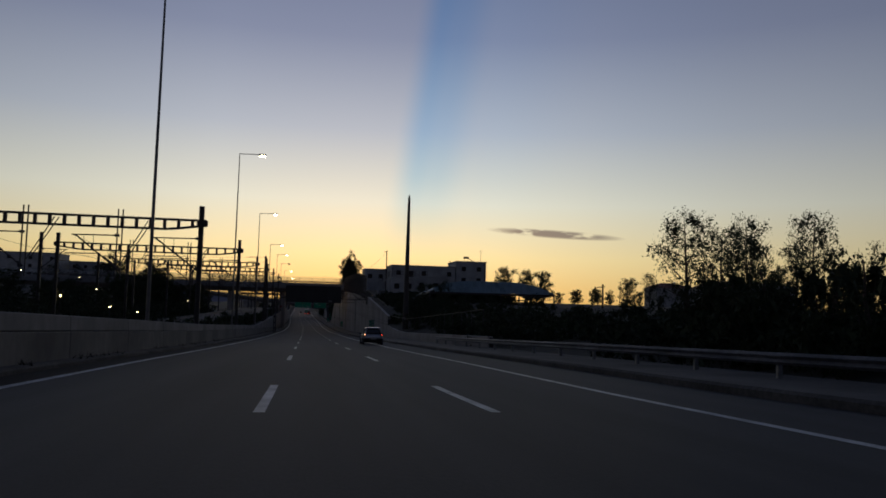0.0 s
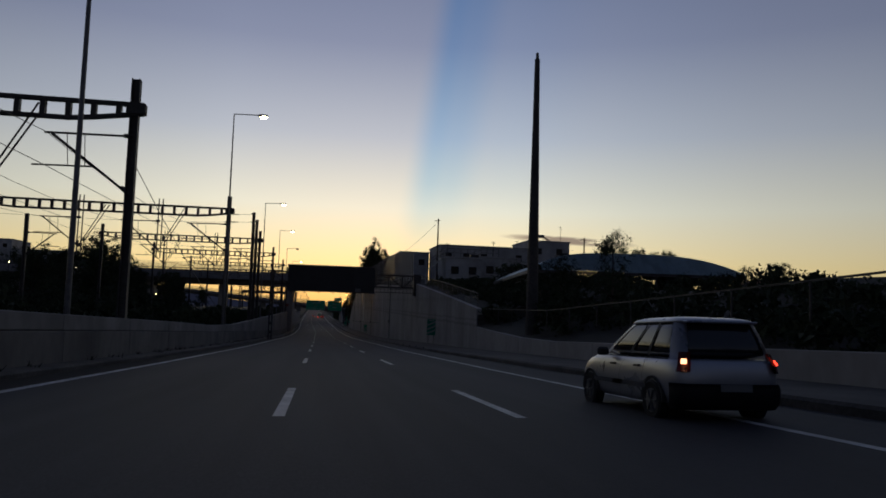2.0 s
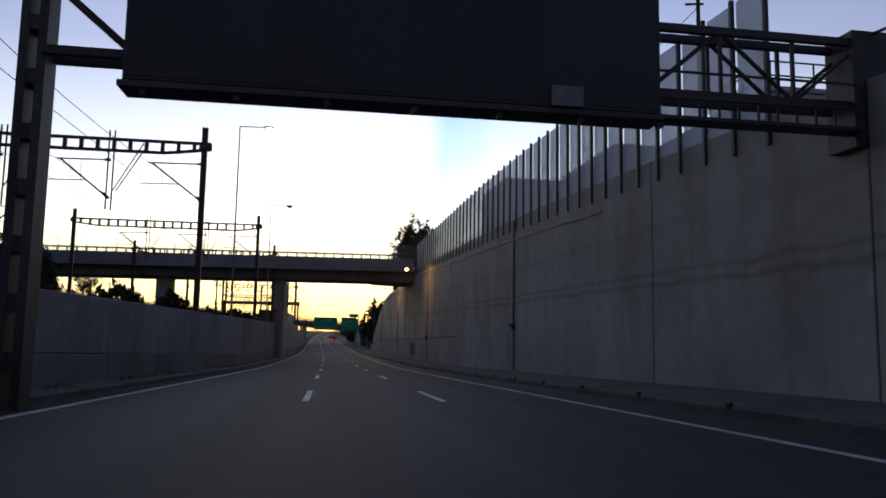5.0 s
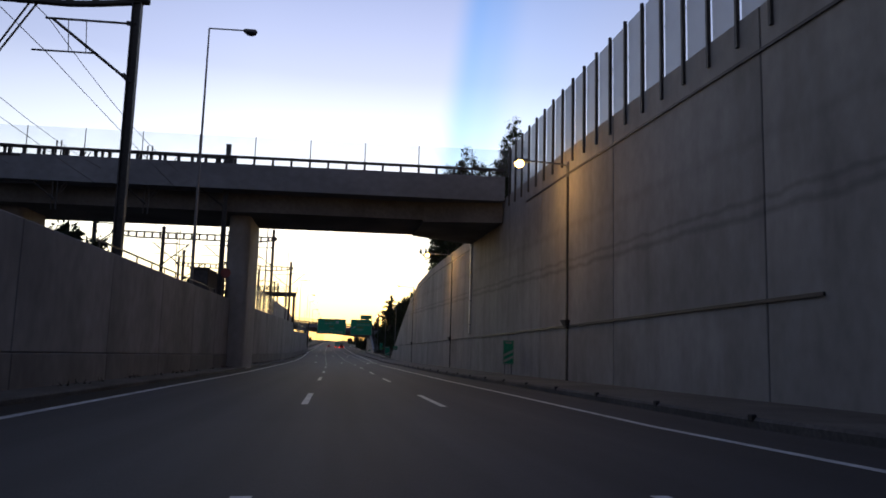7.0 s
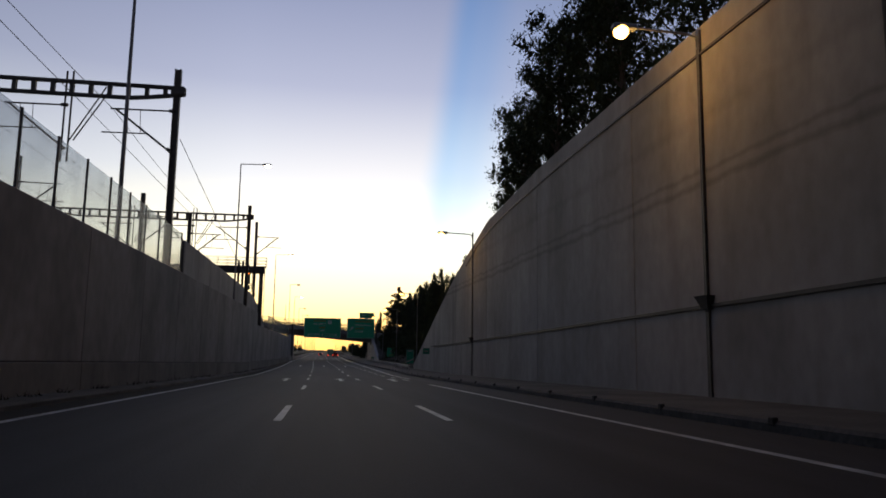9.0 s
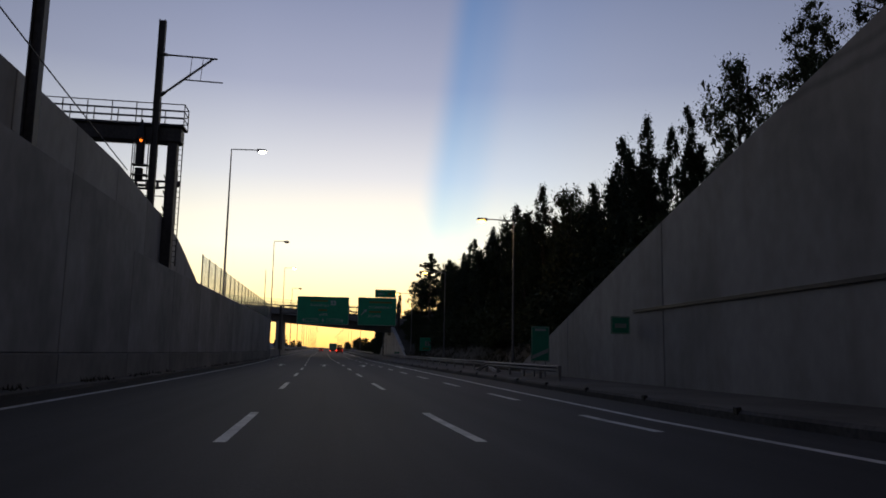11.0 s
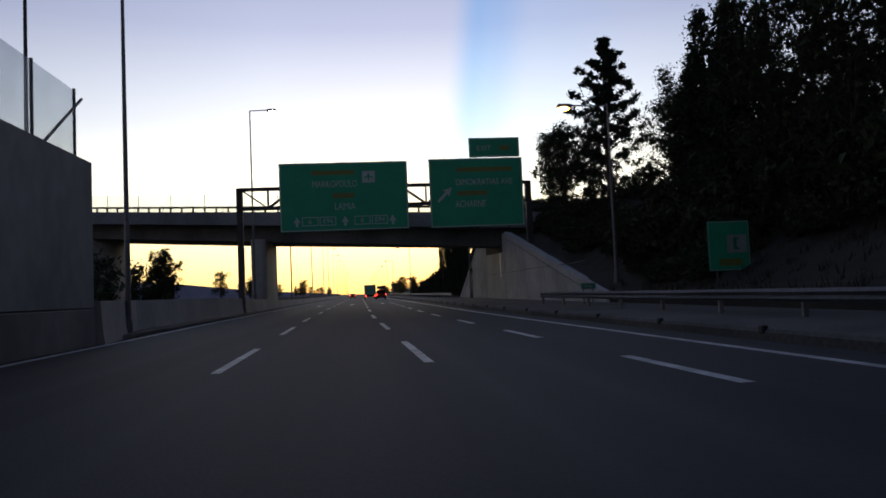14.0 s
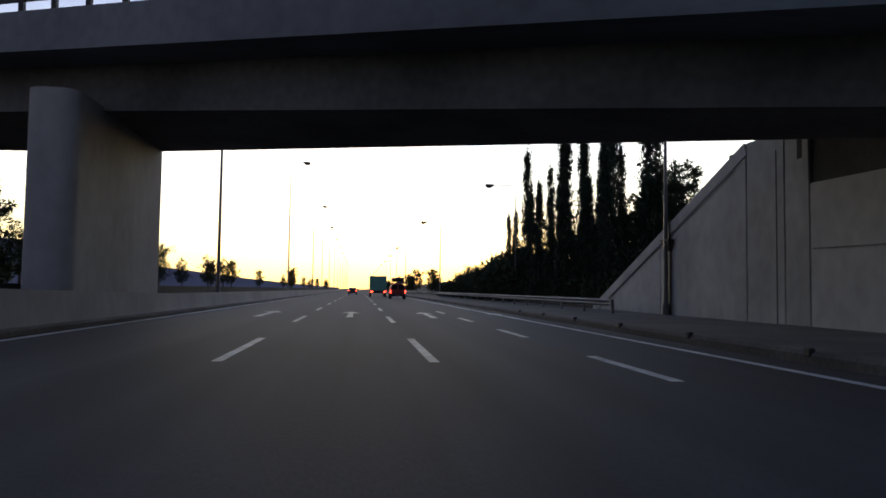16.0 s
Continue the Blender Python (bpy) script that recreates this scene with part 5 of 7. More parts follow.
def signal_gantry(y=351.85):
    root = empty("signal_gantry", "dark railway signal bridge with walkway and a lit orange signal", "signal gantry", (0, 0, 0))
    for x in (-7.8, -28.0):
        bm = bmesh.new()
        bevelled(bm, x - 0.25, x + 0.25, y - 0.35, y + 0.3, left_ground(340) - 1.5, 2.5, 0.04)
        part("leg", bm, DARK_STEEL, root)
    bm = bmesh.new()
    bevelled(bm, -28.6, -7.35, y - 0.45, y + 0.45, 2.27, 3.1, 0.05)
    part("beam", bm, DARK_STEEL, root)
    bm = bmesh.new()
    bevelled(bm, -28.6, -7.2, y - 0.6, y + 0.6, 3.1, 3.2, 0.02)
    part("walkway", bm, DARK_STEEL, root)
    for dy in (-0.57, 0.57):
        for z in (3.55, 3.95, 4.35):
            bm = bmesh.new()
            bar(bm, (-28.6, y + dy, z), (-7.22, y + dy, z), 0.045, 0.045)
            part("handrail", bm, STEEL, root)
        for k in range(18):
            x = -28.5 + 1.252 * k
            bm = bmesh.new()
            bar(bm, (x, y + dy, 3.15), (x, y + dy, 4.37), 0.045, 0.045)
            part("rail_post", bm, STEEL, root)
    for z in (3.55, 3.95, 4.35):
        bm = bmesh.new()
        bar(bm, (-7.22, y - 0.57, z), (-7.22, y + 0.57, z), 0.045, 0.045)
        part("handrail", bm, STEEL, root)
    # ladder behind the leg
    for dx in (-0.02, 0.3):
        bm = bmesh.new()
        bar(bm, (-7.72 + dx, y + 0.52, -4.4), (-7.72 + dx, y + 0.52, 3.2), 0.05, 0.05)
        part("ladder_rail", bm, DARK_STEEL, root)
    for k in range(24):
        bm = bmesh.new()
        bar(bm, (-7.74, y + 0.52, -4.2 + 0.3 * k), (-7.42, y + 0.52, -4.2 + 0.3 * k), 0.03, 0.03)
        part("ladder_rung", bm, DARK_STEEL, root)
    for x in (-9.35, -16.2):
        bm = bmesh.new()
        bevelled(bm, x - 0.22, x + 0.22, y - 0.78, y - 0.5, 0.85, 2.35, 0.08)
        head = part("signal_head", bm, PLASTIC, root)
        bm = bmesh.new()
        bmesh.ops.create_uvsphere(bm, u_segments=10, v_segments=6, radius=0.085)
        bmesh.ops.translate(bm, vec=(x + 0.03, y - 0.8, 2.17), verts=bm.verts[:])
        part("lens", bm, SIGNAL_RED if x > -12 else GLASS_DARK, head)
        bm = bmesh.new()
        tube(bm, (x, y - 0.64, 2.3), (x, y - 0.64, 3.35), 0.3, 0.05, 4)
        part("marker_board", bm, PLASTIC, root)
        bm = bmesh.new()
        bevelled(bm, x - 0.2, x + 0.2, y - 0.75, y - 0.5, 0.05, 0.7, 0.05)
        part("route_box", bm, PLASTIC, root)
        for dx in (-0.34, 0.46):
            for dy in (-0.45, -0.85):
                bm = bmesh.new()
                bar(bm, (x + dx, y + dy, -0.25), (x + dx, y + dy, 2.4), 0.045, 0.045)
                part("cage_bar", bm, DARK_STEEL, root)
        for z in (-0.25, 0.3, 0.85):
            bm = bmesh.new()
            box(bm, x - 0.34, x + 0.46, y - 0.87, y - 0.43, z - 0.03, z + 0.03)
            part("cage_platform", bm, DARK_STEEL, root)


signal_gantry()
root = empty("railway_disc", "dull red round railway sign on a mast", "railway sign", (0, 0, 0))
bm = bmesh.new()
tube(bm, (-7.2, 250.98, -1.72), (-7.2, 251.02, -1.72), 0.36, n=24)
part("plate", bm, DISC_RED, root)
bm = bmesh.new()
bar(bm, (-7.2, 251.06, -2.4), (-7.2, 251.06, -1.3), 0.06, 0.06)
part("bracket", bm, DARK_STEEL, root)
bm = bmesh.new()
bar(bm, (-7.2, 251.1, -1.72), (-7.5, 251.2, -1.72), 0.05, 0.05)
part("arm", bm, DARK_STEEL, root)
root = empty("trackside_cabinet", "dark steel equipment cabinet behind the railway wall", "cabinet", (0, 0, 0))
bm = bmesh.new()
bevelled(bm, -9.2, -8.0, 248.6, 256.2, left_ground(250) - 0.1, -1.75, 0.04)
part("body", bm, DARK_STEEL, root)
bm = bmesh.new()
bevelled(bm, -9.28, -7.92, 248.5, 256.3, -1.745, -1.66, 0.02)
part("lid", bm, DARK_STEEL, root)
root = empty("wall_rail", "low dark steel rail along the top of the railway wall", "railing", (0, 0, 0))
bm = bmesh.new()
bar(bm, (WALL_L - 0.2, 222.0, top_l(222) + 0.3), (WALL_L - 0.2, 248.0, top_l(248) + 0.3), 0.06, 0.06)
part("rail", bm, DARK_STEEL, root)
for k in range(11):
    bm = bmesh.new()
    bar(bm, (WALL_L - 0.2, 222.5 + 2.5 * k, top_l(222) - 0.05), (WALL_L - 0.2, 222.5 + 2.5 * k, top_l(222) + 0.28), 0.05, 0.05)
    part("stub", bm, DARK_STEEL, root)
# mast by the portal where the railway bends away
root = empty("railway_mast", "dark steel railway mast with short wire brackets beside a portal", "railway mast", (0, 0, 0), group="railway masts")
mast(root, -14.4, 382.6, -5.6, 7.5)
for k in range(5):
    for s in (-1, 1):
        bm = bmesh.new()
        polybar(bm, [(-14.4, 382.5, 6.9 - 1.5 * k), (-14.4 + 0.5 * s, 382.4, 6.9 - 1.5 * k), (-14.4 + 0.62 * s, 382.4, 7.3 - 1.5 * k)], 0.1, 0.1)
        part("bracket", bm, DARK_STEEL, root)
# raised wall block by the signal bridge
BLOCK_TOP = ((301, -0.75), (335, -0.9), (343, -1.05), (349, -1.58), (354, -2.0), (356.4, -2.47), (359.4, -3.25), (363.6, -4.45))
wall_block = backing("wall_block", [301, 310, 330, 343, 349, 354, 356.4, 359.4, 363.6], WALL_L - 1.2, WALL_L - 1.0, lambda y: lerp(y, BLOCK_TOP), "raised grey concrete wall block on the railway side", 0.1)
for a, b in bays(301, 353.5, 5.1) + bays(353.5, 363.6, 2.5):
    bm = bmesh.new()
    wall_piece(bm, WALL_L - 1.22, WALL_L - 0.92, a + 0.02, b - 0.02, -5.6, -5.6, lerp(a, BLOCK_TOP), lerp(b, BLOCK_TOP))
    part("panel", bm, CONCRETE, wall_block)


# ---- trees and scrub ----
def leaf_cloud(seed, centres, per, size, spread, tall=1.0):
    """Small pointed leaf faces strewn round many twig ends."""
    g = np.random.default_rng(seed)
    c = np.repeat(np.array(centres), per, axis=0)
    n = len(c)
    p = c[:, :3] + g.normal(size=(n, 3)) * np.array((1, 1, tall)) * c[:, 3:4] * spread
    a = g.normal(size=(n, 3)) * np.array((1, 1, 0.7 + 0.5 * tall))
    a /= np.linalg.norm(a, axis=1, keepdims=True) + 1e-6
    b = np.cross(a, g.normal(size=(n, 3)))
    b /= np.linalg.norm(b, axis=1, keepdims=True) + 1e-6
    s = size * g.uniform(0.6, 1.4, (n, 1))
    vs = np.stack([p - a * s + b * s * 0.5, p - a * s * 0.6 - b * s * 0.5, p + a * s], 1).reshape(-1, 3)
    return vs.tolist(), [(k, k + 1, k + 2) for k in range(0, 3 * n, 3)]


def make_tree(name, label, seed, height, kind, leaf):
    """A tapered trunk with limbs and a ragged crown of small leaves, standing at the origin."""
    rng = random.Random(seed)
    root = empty(name, label, "tree", (0, 0, 0), group="trees")
    bm = bmesh.new()
    lean = Vector((rng.uniform(-0.06, 0.06), rng.uniform(-0.06, 0.06), 1)) * height
    pts = [Vector((0, 0, -0.4))]
    n = 6
    for k in range(1, n + 1):
        pts.append(lean * (k / n * 0.96) + Vector((rng.uniform(-0.12, 0.12), rng.uniform(-0.12, 0.12), 0)))
    r0 = height * 0.016 + 0.05
    for k in range(n):
        tube(bm, pts[k], pts[k + 1], r0 * (1 - k / n) + 0.02, r0 * (1 - (k + 1) / n) + 0.02, 7)
    centres, tall, core = [], 1.0, {"pine": 9, "conifer": 16, "broad": 9, "open": 3, "cypress": 8, "bush": 8}[kind]
    if kind == "pine":
        for k in range(52):
            f = 0.2 + 0.79 * (k / 51) ** 0.85
            ang = k * 2.4 + rng.uniform(-0.4, 0.4)
            reach = height * (0.33 * (1.0 - f) ** 0.7 * rng.uniform(0.3, 1.3) + 0.012)
            c = lean * f
            e = c + Vector((math.cos(ang) * reach, math.sin(ang) * reach, reach * rng.uniform(-0.05, 0.85)))
            tube(bm, c, e, 0.045, 0.012, 5)
            for q in (0.25, 0.45, 0.62, 0.78, 0.9, 1.0):
                p = c.lerp(e, q)
                w = 0.06 + 0.2 * (1 - f)
                centres.append((p.x + rng.gauss(0, w), p.y + rng.gauss(0, w), p.z + 0.05, 0.1 + 0.26 * (1 - f)))
        per, size, spread, tall = 62, 0.066, 0.6, 0.75
    elif kind == "cypress":
        for k in range(130):
            f = rng.uniform(0.05, 1.0)
            rad = height * 0.085 * math.sin(min(1, (1.02 - f) * 1.15) * math.pi / 2) * rng.uniform(0.2, 1.4)
            ang = rng.uniform(0, math.tau)
            p = lean * f + Vector((math.cos(ang) * rad, math.sin(ang) * rad, 0))
            centres.append((p.x, p.y, p.z, 0.55))
        per, size, spread, tall = 44, 0.085, 0.62, 1.5
    elif kind == "conifer":
        leaders = [(0.0, 0.0, 1.0)] + [(rng.uniform(-1, 1) * height * 0.1, rng.uniform(-1, 1) * height * 0.1, rng.uniform(0.72, 0.93)) for _ in range(4)]
        for lx0, ly0, top in leaders:
            tube(bm, lean * 0.45, lean * top + Vector((lx0, ly0, 0)), 0.07, 0.02, 5)
            for k in range(34):
                f = top * (0.06 + 0.94 * (k / 33) ** 0.8)
                rad = height * 0.17 * (1.0 - f / top) ** 0.7 * rng.uniform(0.25, 1.25) + 0.08
                ang = rng.uniform(0, math.tau)
                w = min(1.0, max(0.0, (f - 0.3) / 0.3))
                p = lean * f + Vector((lx0 * w + math.cos(ang) * rad, ly0 * w + math.sin(ang) * rad, 0))
                centres.append((p.x, p.y, p.z, 0.28 + 0.35 * (1 - f / top)))
        per, size, spread, tall = 82, 0.078, 0.6, 1.35
    elif kind == "bush":
        for k in range(46):
            ang = rng.uniform(0, math.tau)
            rad = height * 0.62 * math.sqrt(rng.random())
            z = height * rng.uniform(0.08, 1.0) * (1 - 0.5 * (rad / (height * 0.62)) ** 2)
            e = Vector((math.cos(ang) * rad, math.sin(ang) * rad, z))
            if k % 4 == 0:
                tube(bm, (0, 0, 0), e, 0.03, 0.012, 4)
            centres.append((e.x, e.y, e.z, height * 0.14))
        per, size, spread = 48, 0.08, 0.6
    else:
        for k in range(17):
            f = 0.16 + 0.82 * k / 16
            ang = k * 2.4 + rng.uniform(-0.5, 0.5)
            reach = height * rng.uniform(0.16, 0.27) * (1.0 if f < 0.75 else 0.65)
            c = lean * (f * 0.9)
            e = c + Vector((math.cos(ang) * reach, math.sin(ang) * reach, reach * rng.uniform(0.35, 1.0)))
            tube(bm, c, e, 0.09 * (1.2 - f), 0.03, 5)
            for q in range(9):
                t = rng.uniform(0.35, 1.05)
                p = c.lerp(e, t) + Vector((rng.gauss(0, 1), rng.gauss(0, 1), rng.gauss(0, 0.7))) * height * 0.055
                centres.append((p.x, p.y, p.z, height * 0.045 + 0.2))
            if k % 3 == 0:
                tube(bm, c.lerp(e, 0.6), e + Vector((rng.uniform(-1, 1), rng.uniform(-1, 1), 1.0)), 0.035, 0.01, 4)
        per, size, spread = 58 if kind == "broad" else 34, 0.088, 0.5
    part("trunk", bm, BARK, root)
    vs, fs = leaf_cloud(seed, centres, per, size, spread, tall)
    # a few broader leaves deep inside close the crown
    vs2, fs2 = leaf_cloud(seed + 1, centres, core, size * 2.6, spread * 0.55, tall)
    fs += [tuple(len(vs) + k for k in f) for f in fs2]
    vs += vs2
    me = bpy.data.meshes.new("crown")
    me.from_pydata(vs, [], fs)
    me.materials.append(leaf)
    crown = new("crown", me)
    crown.parent = root
    return root


KINDS = {}


def tree(kind, x, y, z, height, turn, tint=1.0):
    """Stands a tree of a kind at a place; each kind is grown once in a few sorts and then copied."""
    sort = (kind, round(turn * 7) % 3)
    if sort not in KINDS:
        made = {"pine": ("pine_tree", "tall dark pine with layered needle clumps", 10.0, LEAF_PINE), "cypress": ("cypress_tree", "slender dark cypress with ragged spires", 10.0, LEAF_PINE),
                "conifer": ("conifer_tree", "dense dark conifer with several ragged leaders", 10.0, LEAF_PINE),
                "open": ("slim_tree", "slim dark roadside tree with thin open foliage", 10.0, LEAF), "bush": ("bush", "dense dark roadside bush", 2.6, LEAF), "broad": ("eucalyptus_tree", "tall dark eucalyptus with an open ragged crown", 10.0, LEAF)}[kind]
        root = make_tree(made[0], made[1], 11 + len(KINDS) * 5, made[2], kind, made[3])
        KINDS[sort] = (root, made[2], False)
    root, h0, used = KINDS[sort]
    s = height / h0
    m = pose(x, y, z, 0, 0, math.degrees(turn * 5)) @ Matrix.Diagonal((s * tint, s * tint, s, 1))
    if not used:
        root.matrix_basis = m
        KINDS[sort] = (root, h0, root)
    else:
        ob = copy_thing(root, Matrix.Identity(4))
        ob.matrix_basis = m
    return root


def scrub(name, label, spots, seed):
    """A belt of low growth too dense to tell bush from bush: leaf faces round many twig ends. Spots: place, height and breadth."""
    r = random.Random(seed)
    centres = []
    for x, y, z, h, w in spots:
        for _ in range(30):
            a, q = r.uniform(0, math.tau), math.sqrt(r.random())
            centres.append((x + math.cos(a) * q * w, y + math.sin(a) * q * w, z + h * r.uniform(0.03, 1.0) * (1 - 0.45 * q * q), 0.14 * h + 0.12))
    vs, fs = leaf_cloud(seed, centres, 26, 0.1, 0.6)
    vs2, fs2 = leaf_cloud(seed + 1, centres, 7, 0.27, 0.35)
    fs += [tuple(len(vs) + k for k in f) for f in fs2]
    me = bpy.data.meshes.new(name)
    me.from_pydata(vs + vs2, [], fs)
    me.materials.append(LEAF)
    tagged(new(name, me), label, "scrub", kind="stuff")


rng = random.Random(7)
# bank of trees on the right past the wall: place along the road and height of the tip above datum
for y, x, kind, top, w in ((343.0, 20.5, "broad", 5.6, 0.75), (347.5, 20.5, "conifer", 4.6, 0.8), (352.2, 20.0, "conifer", 5.3, 0.75), (358.4, 20.0, "conifer", 5.9, 0.85), (362.6, 19.5, "conifer", 3.6, 0.9),
                           (367.0, 20.0, "broad", 4.2, 0.8), (370.5, 20.5, "conifer", 4.2, 1.0), (374.2, 20.0, "conifer", 5.8, 0.85), (378.6, 19.5, "broad", 3.9, 0.85), (383.6, 20.0, "conifer", 6.1, 0.95),
                           (387.0, 20.0, "broad", 4.4, 0.85), (391.5, 19.5, "conifer", 3.9, 1.2), (396.4, 20.0, "conifer", 5.6, 1.0), (400.5, 20.0, "broad", 2.9, 0.9), (405.0, 20.0, "conifer", 4.2, 1.2),
                           (410.8, 20.0, "conifer", 6.2, 1.0), (415.5, 20.0, "conifer", 4.9, 1.0), (420.5, 20.0, "broad", 4.0, 0.85), (425.5, 20.0, "broad", 4.3, 0.85), (430.3, 20.0, "conifer", 4.9, 0.9),
                           (434.5, 21.5, "conifer", 6.4, 1.1), (438.5, 24.2, "conifer", 7.8, 1.15), (447.0, 19.2, "pine", 9.0, 1.08), (446.0, 24.6, "broad", 5.4, 1.1), (452.0, 26.4, "open", 6.2, 0.9), (452.5, 28.6, "open", 6.6, 0.8), (446.5, 26.0, "open", 4.6, 0.9), (457.5, 18.9, "broad", 4.8, 1.35), (459.0, 21.6, "broad", 5.2, 1.0), (464.5, 21.0, "broad", 4.8, 0.9), (470.5, 21.0, "broad", 6.4, 0.8)):
    g = right_ground(y, x) - 0.2
    tree(kind, x, y, g, top - g, rng.random(), w)
    if y < 437:
        g = right_ground(y, x + 5.5) - 0.2
        tree("conifer" if round(y) % 2 else "broad", x + 5.5 + rng.uniform(-1, 1), y + 2.4, g, max(4.5, min(top - 0.6, 3.4) - g), rng.random(), 1.2)
for k in range(44):
    y = 348 + 2.1 * k
    x = 17.4 + rng.uniform(-0.6, 1.8) + (1.2 if 411 < y < 424 else 0.0)
    tree("bush", x, y, right_ground(y, x) - 0.15, rng.uniform(2.4, 4.2), rng.random(), 1.05)
    x = 21.5 + rng.uniform(-1.5, 2.5)
    tree("bush", x, y, right_ground(y, x) - 0.15, rng.uniform(3.2, 4.4), rng.random(), 1.1)
for k in range(40):
    y, x = 420 + 1.1 * k, 15.6 + rng.uniform(0, 2.6)
    if y < 424.5:
        x += 2.4
    tree("bush", x, y, right_ground(y, x) - 0.2, rng.uniform(0.9, 1.7), rng.random(), 1.4)
for k in range(22):
    y, x = 442 + 1.35 * k, 17.2 + rng.uniform(-0.8, 2.2)
    tree("bush", x, y, right_ground(y, x) - 0.2, rng.uniform(1.2, 1.9), rng.random(), 1.5)
for y, x, h in ((448.5, 22.5, 2.6), (451, 24.0, 2.2), (454, 21.0, 2.4), (456, 24.5, 2.0), (449, 27.5, 1.8), (444, 24.0, 2.6), (459, 19.0, 2.2)):
    tree("bush", x, y, right_ground(y, x) - 0.2, h, rng.random(), 1.2)
# eucalyptus over the wall
for y, x, h in ((284, 18.5, 12.5), (290, 17.2, 13.5), (296, 18.2, 15.5), (302, 17.0, 13.8), (307, 18.0, 13.0), (313, 17.4, 12.6), (318, 18.6, 12.0), (324, 19.0, 9.0), (331, 19.5, 7.5), (337, 20.0, 7.5), (258.5, 15.6, 8.6), (262, 16.4, 7.4)):
    tree("broad", x, y, right_ground(y, x) - 0.2, h, rng.random(), 0.8 if y > 260 else 0.7)
# cypress rows past the second bridge
for k in range(11):
    y = 487 + 2.7 * k
    tree("cypress", 13.4 + rng.uniform(0, 0.9), y, right_ground(y, 14) - 0.2, lerp(y, ((487, 12.4), (508, 11.6), (516, 9.5))) * rng.uniform(0.6, 1.1), rng.random(), 0.5)
    tree("cypress", 16.4 + rng.uniform(0, 2.0), y + 1.3, right_ground(y, 17) - 0.2, lerp(y, ((487, 12.6), (506, 10.4), (520, 8.2))) * rng.uniform(0.65, 1.1), rng.random(), 0.55)
    tree("broad", 18.5 + rng.uniform(0, 2.5), y + 0.6, right_ground(y, 19) - 0.2, lerp(y, ((487, 6.0), (506, 5.2), (520, 4.6))), rng.random(), 1.1)
for k in range(26):
    y = 512 + 2.2 * k
    tree("bush", 13.2 + rng.uniform(0, 1.2), y, right_ground(y, 14) - 0.2, lerp(y, ((512, 4.6), (530, 3.6), (570, 2.4))) * rng.uniform(0.85, 1.1), rng.random(), 1.0)
    tree("bush", 16.0 + rng.uniform(0, 1.2), y, right_ground(y, 16) - 0.2, lerp(y, ((512, 5.6), (530, 4.2), (570, 2.6))) * rng.uniform(0.85, 1.1), rng.random(), 1.0)
for k in range(9):
    y = 484 + 3.0 * k
    tree("bush", 14.6 + rng.uniform(0, 1.4), y, right_ground(y, 15) - 0.2, rng.uniform(2.2, 3.2), rng.random(), 1.1)
for k in range(16):
    y = 560 + 26 * k
    tree("broad", 13.5 + rng.uniform(0, 6), y, -10.3, rng.uniform(4, 6.5), rng.random(), 1.2)
    tree("broad", lx(y) - 15 - rng.uniform(0, 14), y, -9.6, rng.uniform(3.5, 6.5), rng.random(), 1.0)
for y, x, h in ((499, -25.6, 7.2), (503, -27.5, 7.0), (495, -30.5, 6.8), (520, -32, 5.5), (545, -23, 3.4), (566, -24, 4.6), (590, -26, 5.0)):
    tree("broad", x, y, -9.4, h, rng.random(), 1.15)
# roadside scrub at the start, on the right
for y, x, h in ((12, 18.0, 4.2), (15.5, 17.0, 3.6), (19.5, 16.6, 3.7), (22.0, 17.6, 3.6), (24.5, 16.6, 3.7), (27.5, 17.2, 3.8), (29.5, 17.4, 3.3), (33.0, 18.4, 2.4), (36.5, 17.6, 1.8)):
    tree("bush", x, y, right_ground(y, x) - 0.2, h, rng.random(), 0.72)
    if y < 25:
        tree("broad", x + 0.8, y + 0.8, right_ground(y, x) - 0.2, h - 0.1, rng.random(), 0.75)
spots = []
for k in range(44):
    y, x = -14 + 3.1 * k, 15.2 + rng.uniform(0, 4.5)
    spots.append((x, y, right_ground(y, x) - 0.2, rng.uniform(1.6, 2.6), 1.9))
for k in range(22):
    y, x = 40 + 5.0 * k, 21 + rng.uniform(0, 5)
    spots.append((x, y, right_ground(y, x) - 0.2, rng.uniform(1.0, 1.7), 2.2))
for k in range(46):
    y, x = 119 + 1.1 * k, 16.6 + rng.uniform(0, 9.0)
    spots.append((x, y, right_ground(y, x) - 0.3, rng.uniform(0.8, 1.3), 1.9))
scrub("roadside_scrub", "dark tangled scrub behind the low wall and guardrail", spots, 21)
for y, x, h in ((173, 47.6, 8.6), (174, 53.6, 8.3), (172, 57.4, 8.0), (178, 81.8, 7.4), (182, 70, 4.2), (186, 76, 4.6)):
    tree("broad", x, y, right_ground(y, x) - 0.3, h, rng.random(), 1.1)
for k in range(18):
    tree("broad", 92 + 6.5 * k, 256 + rng.uniform(-20, 6), 0.8, rng.uniform(4.2, 6.6), rng.random(), 1.3)
tree("open", 132.3, 268.0, 0.8, 14.0, 0.31, 0.8)
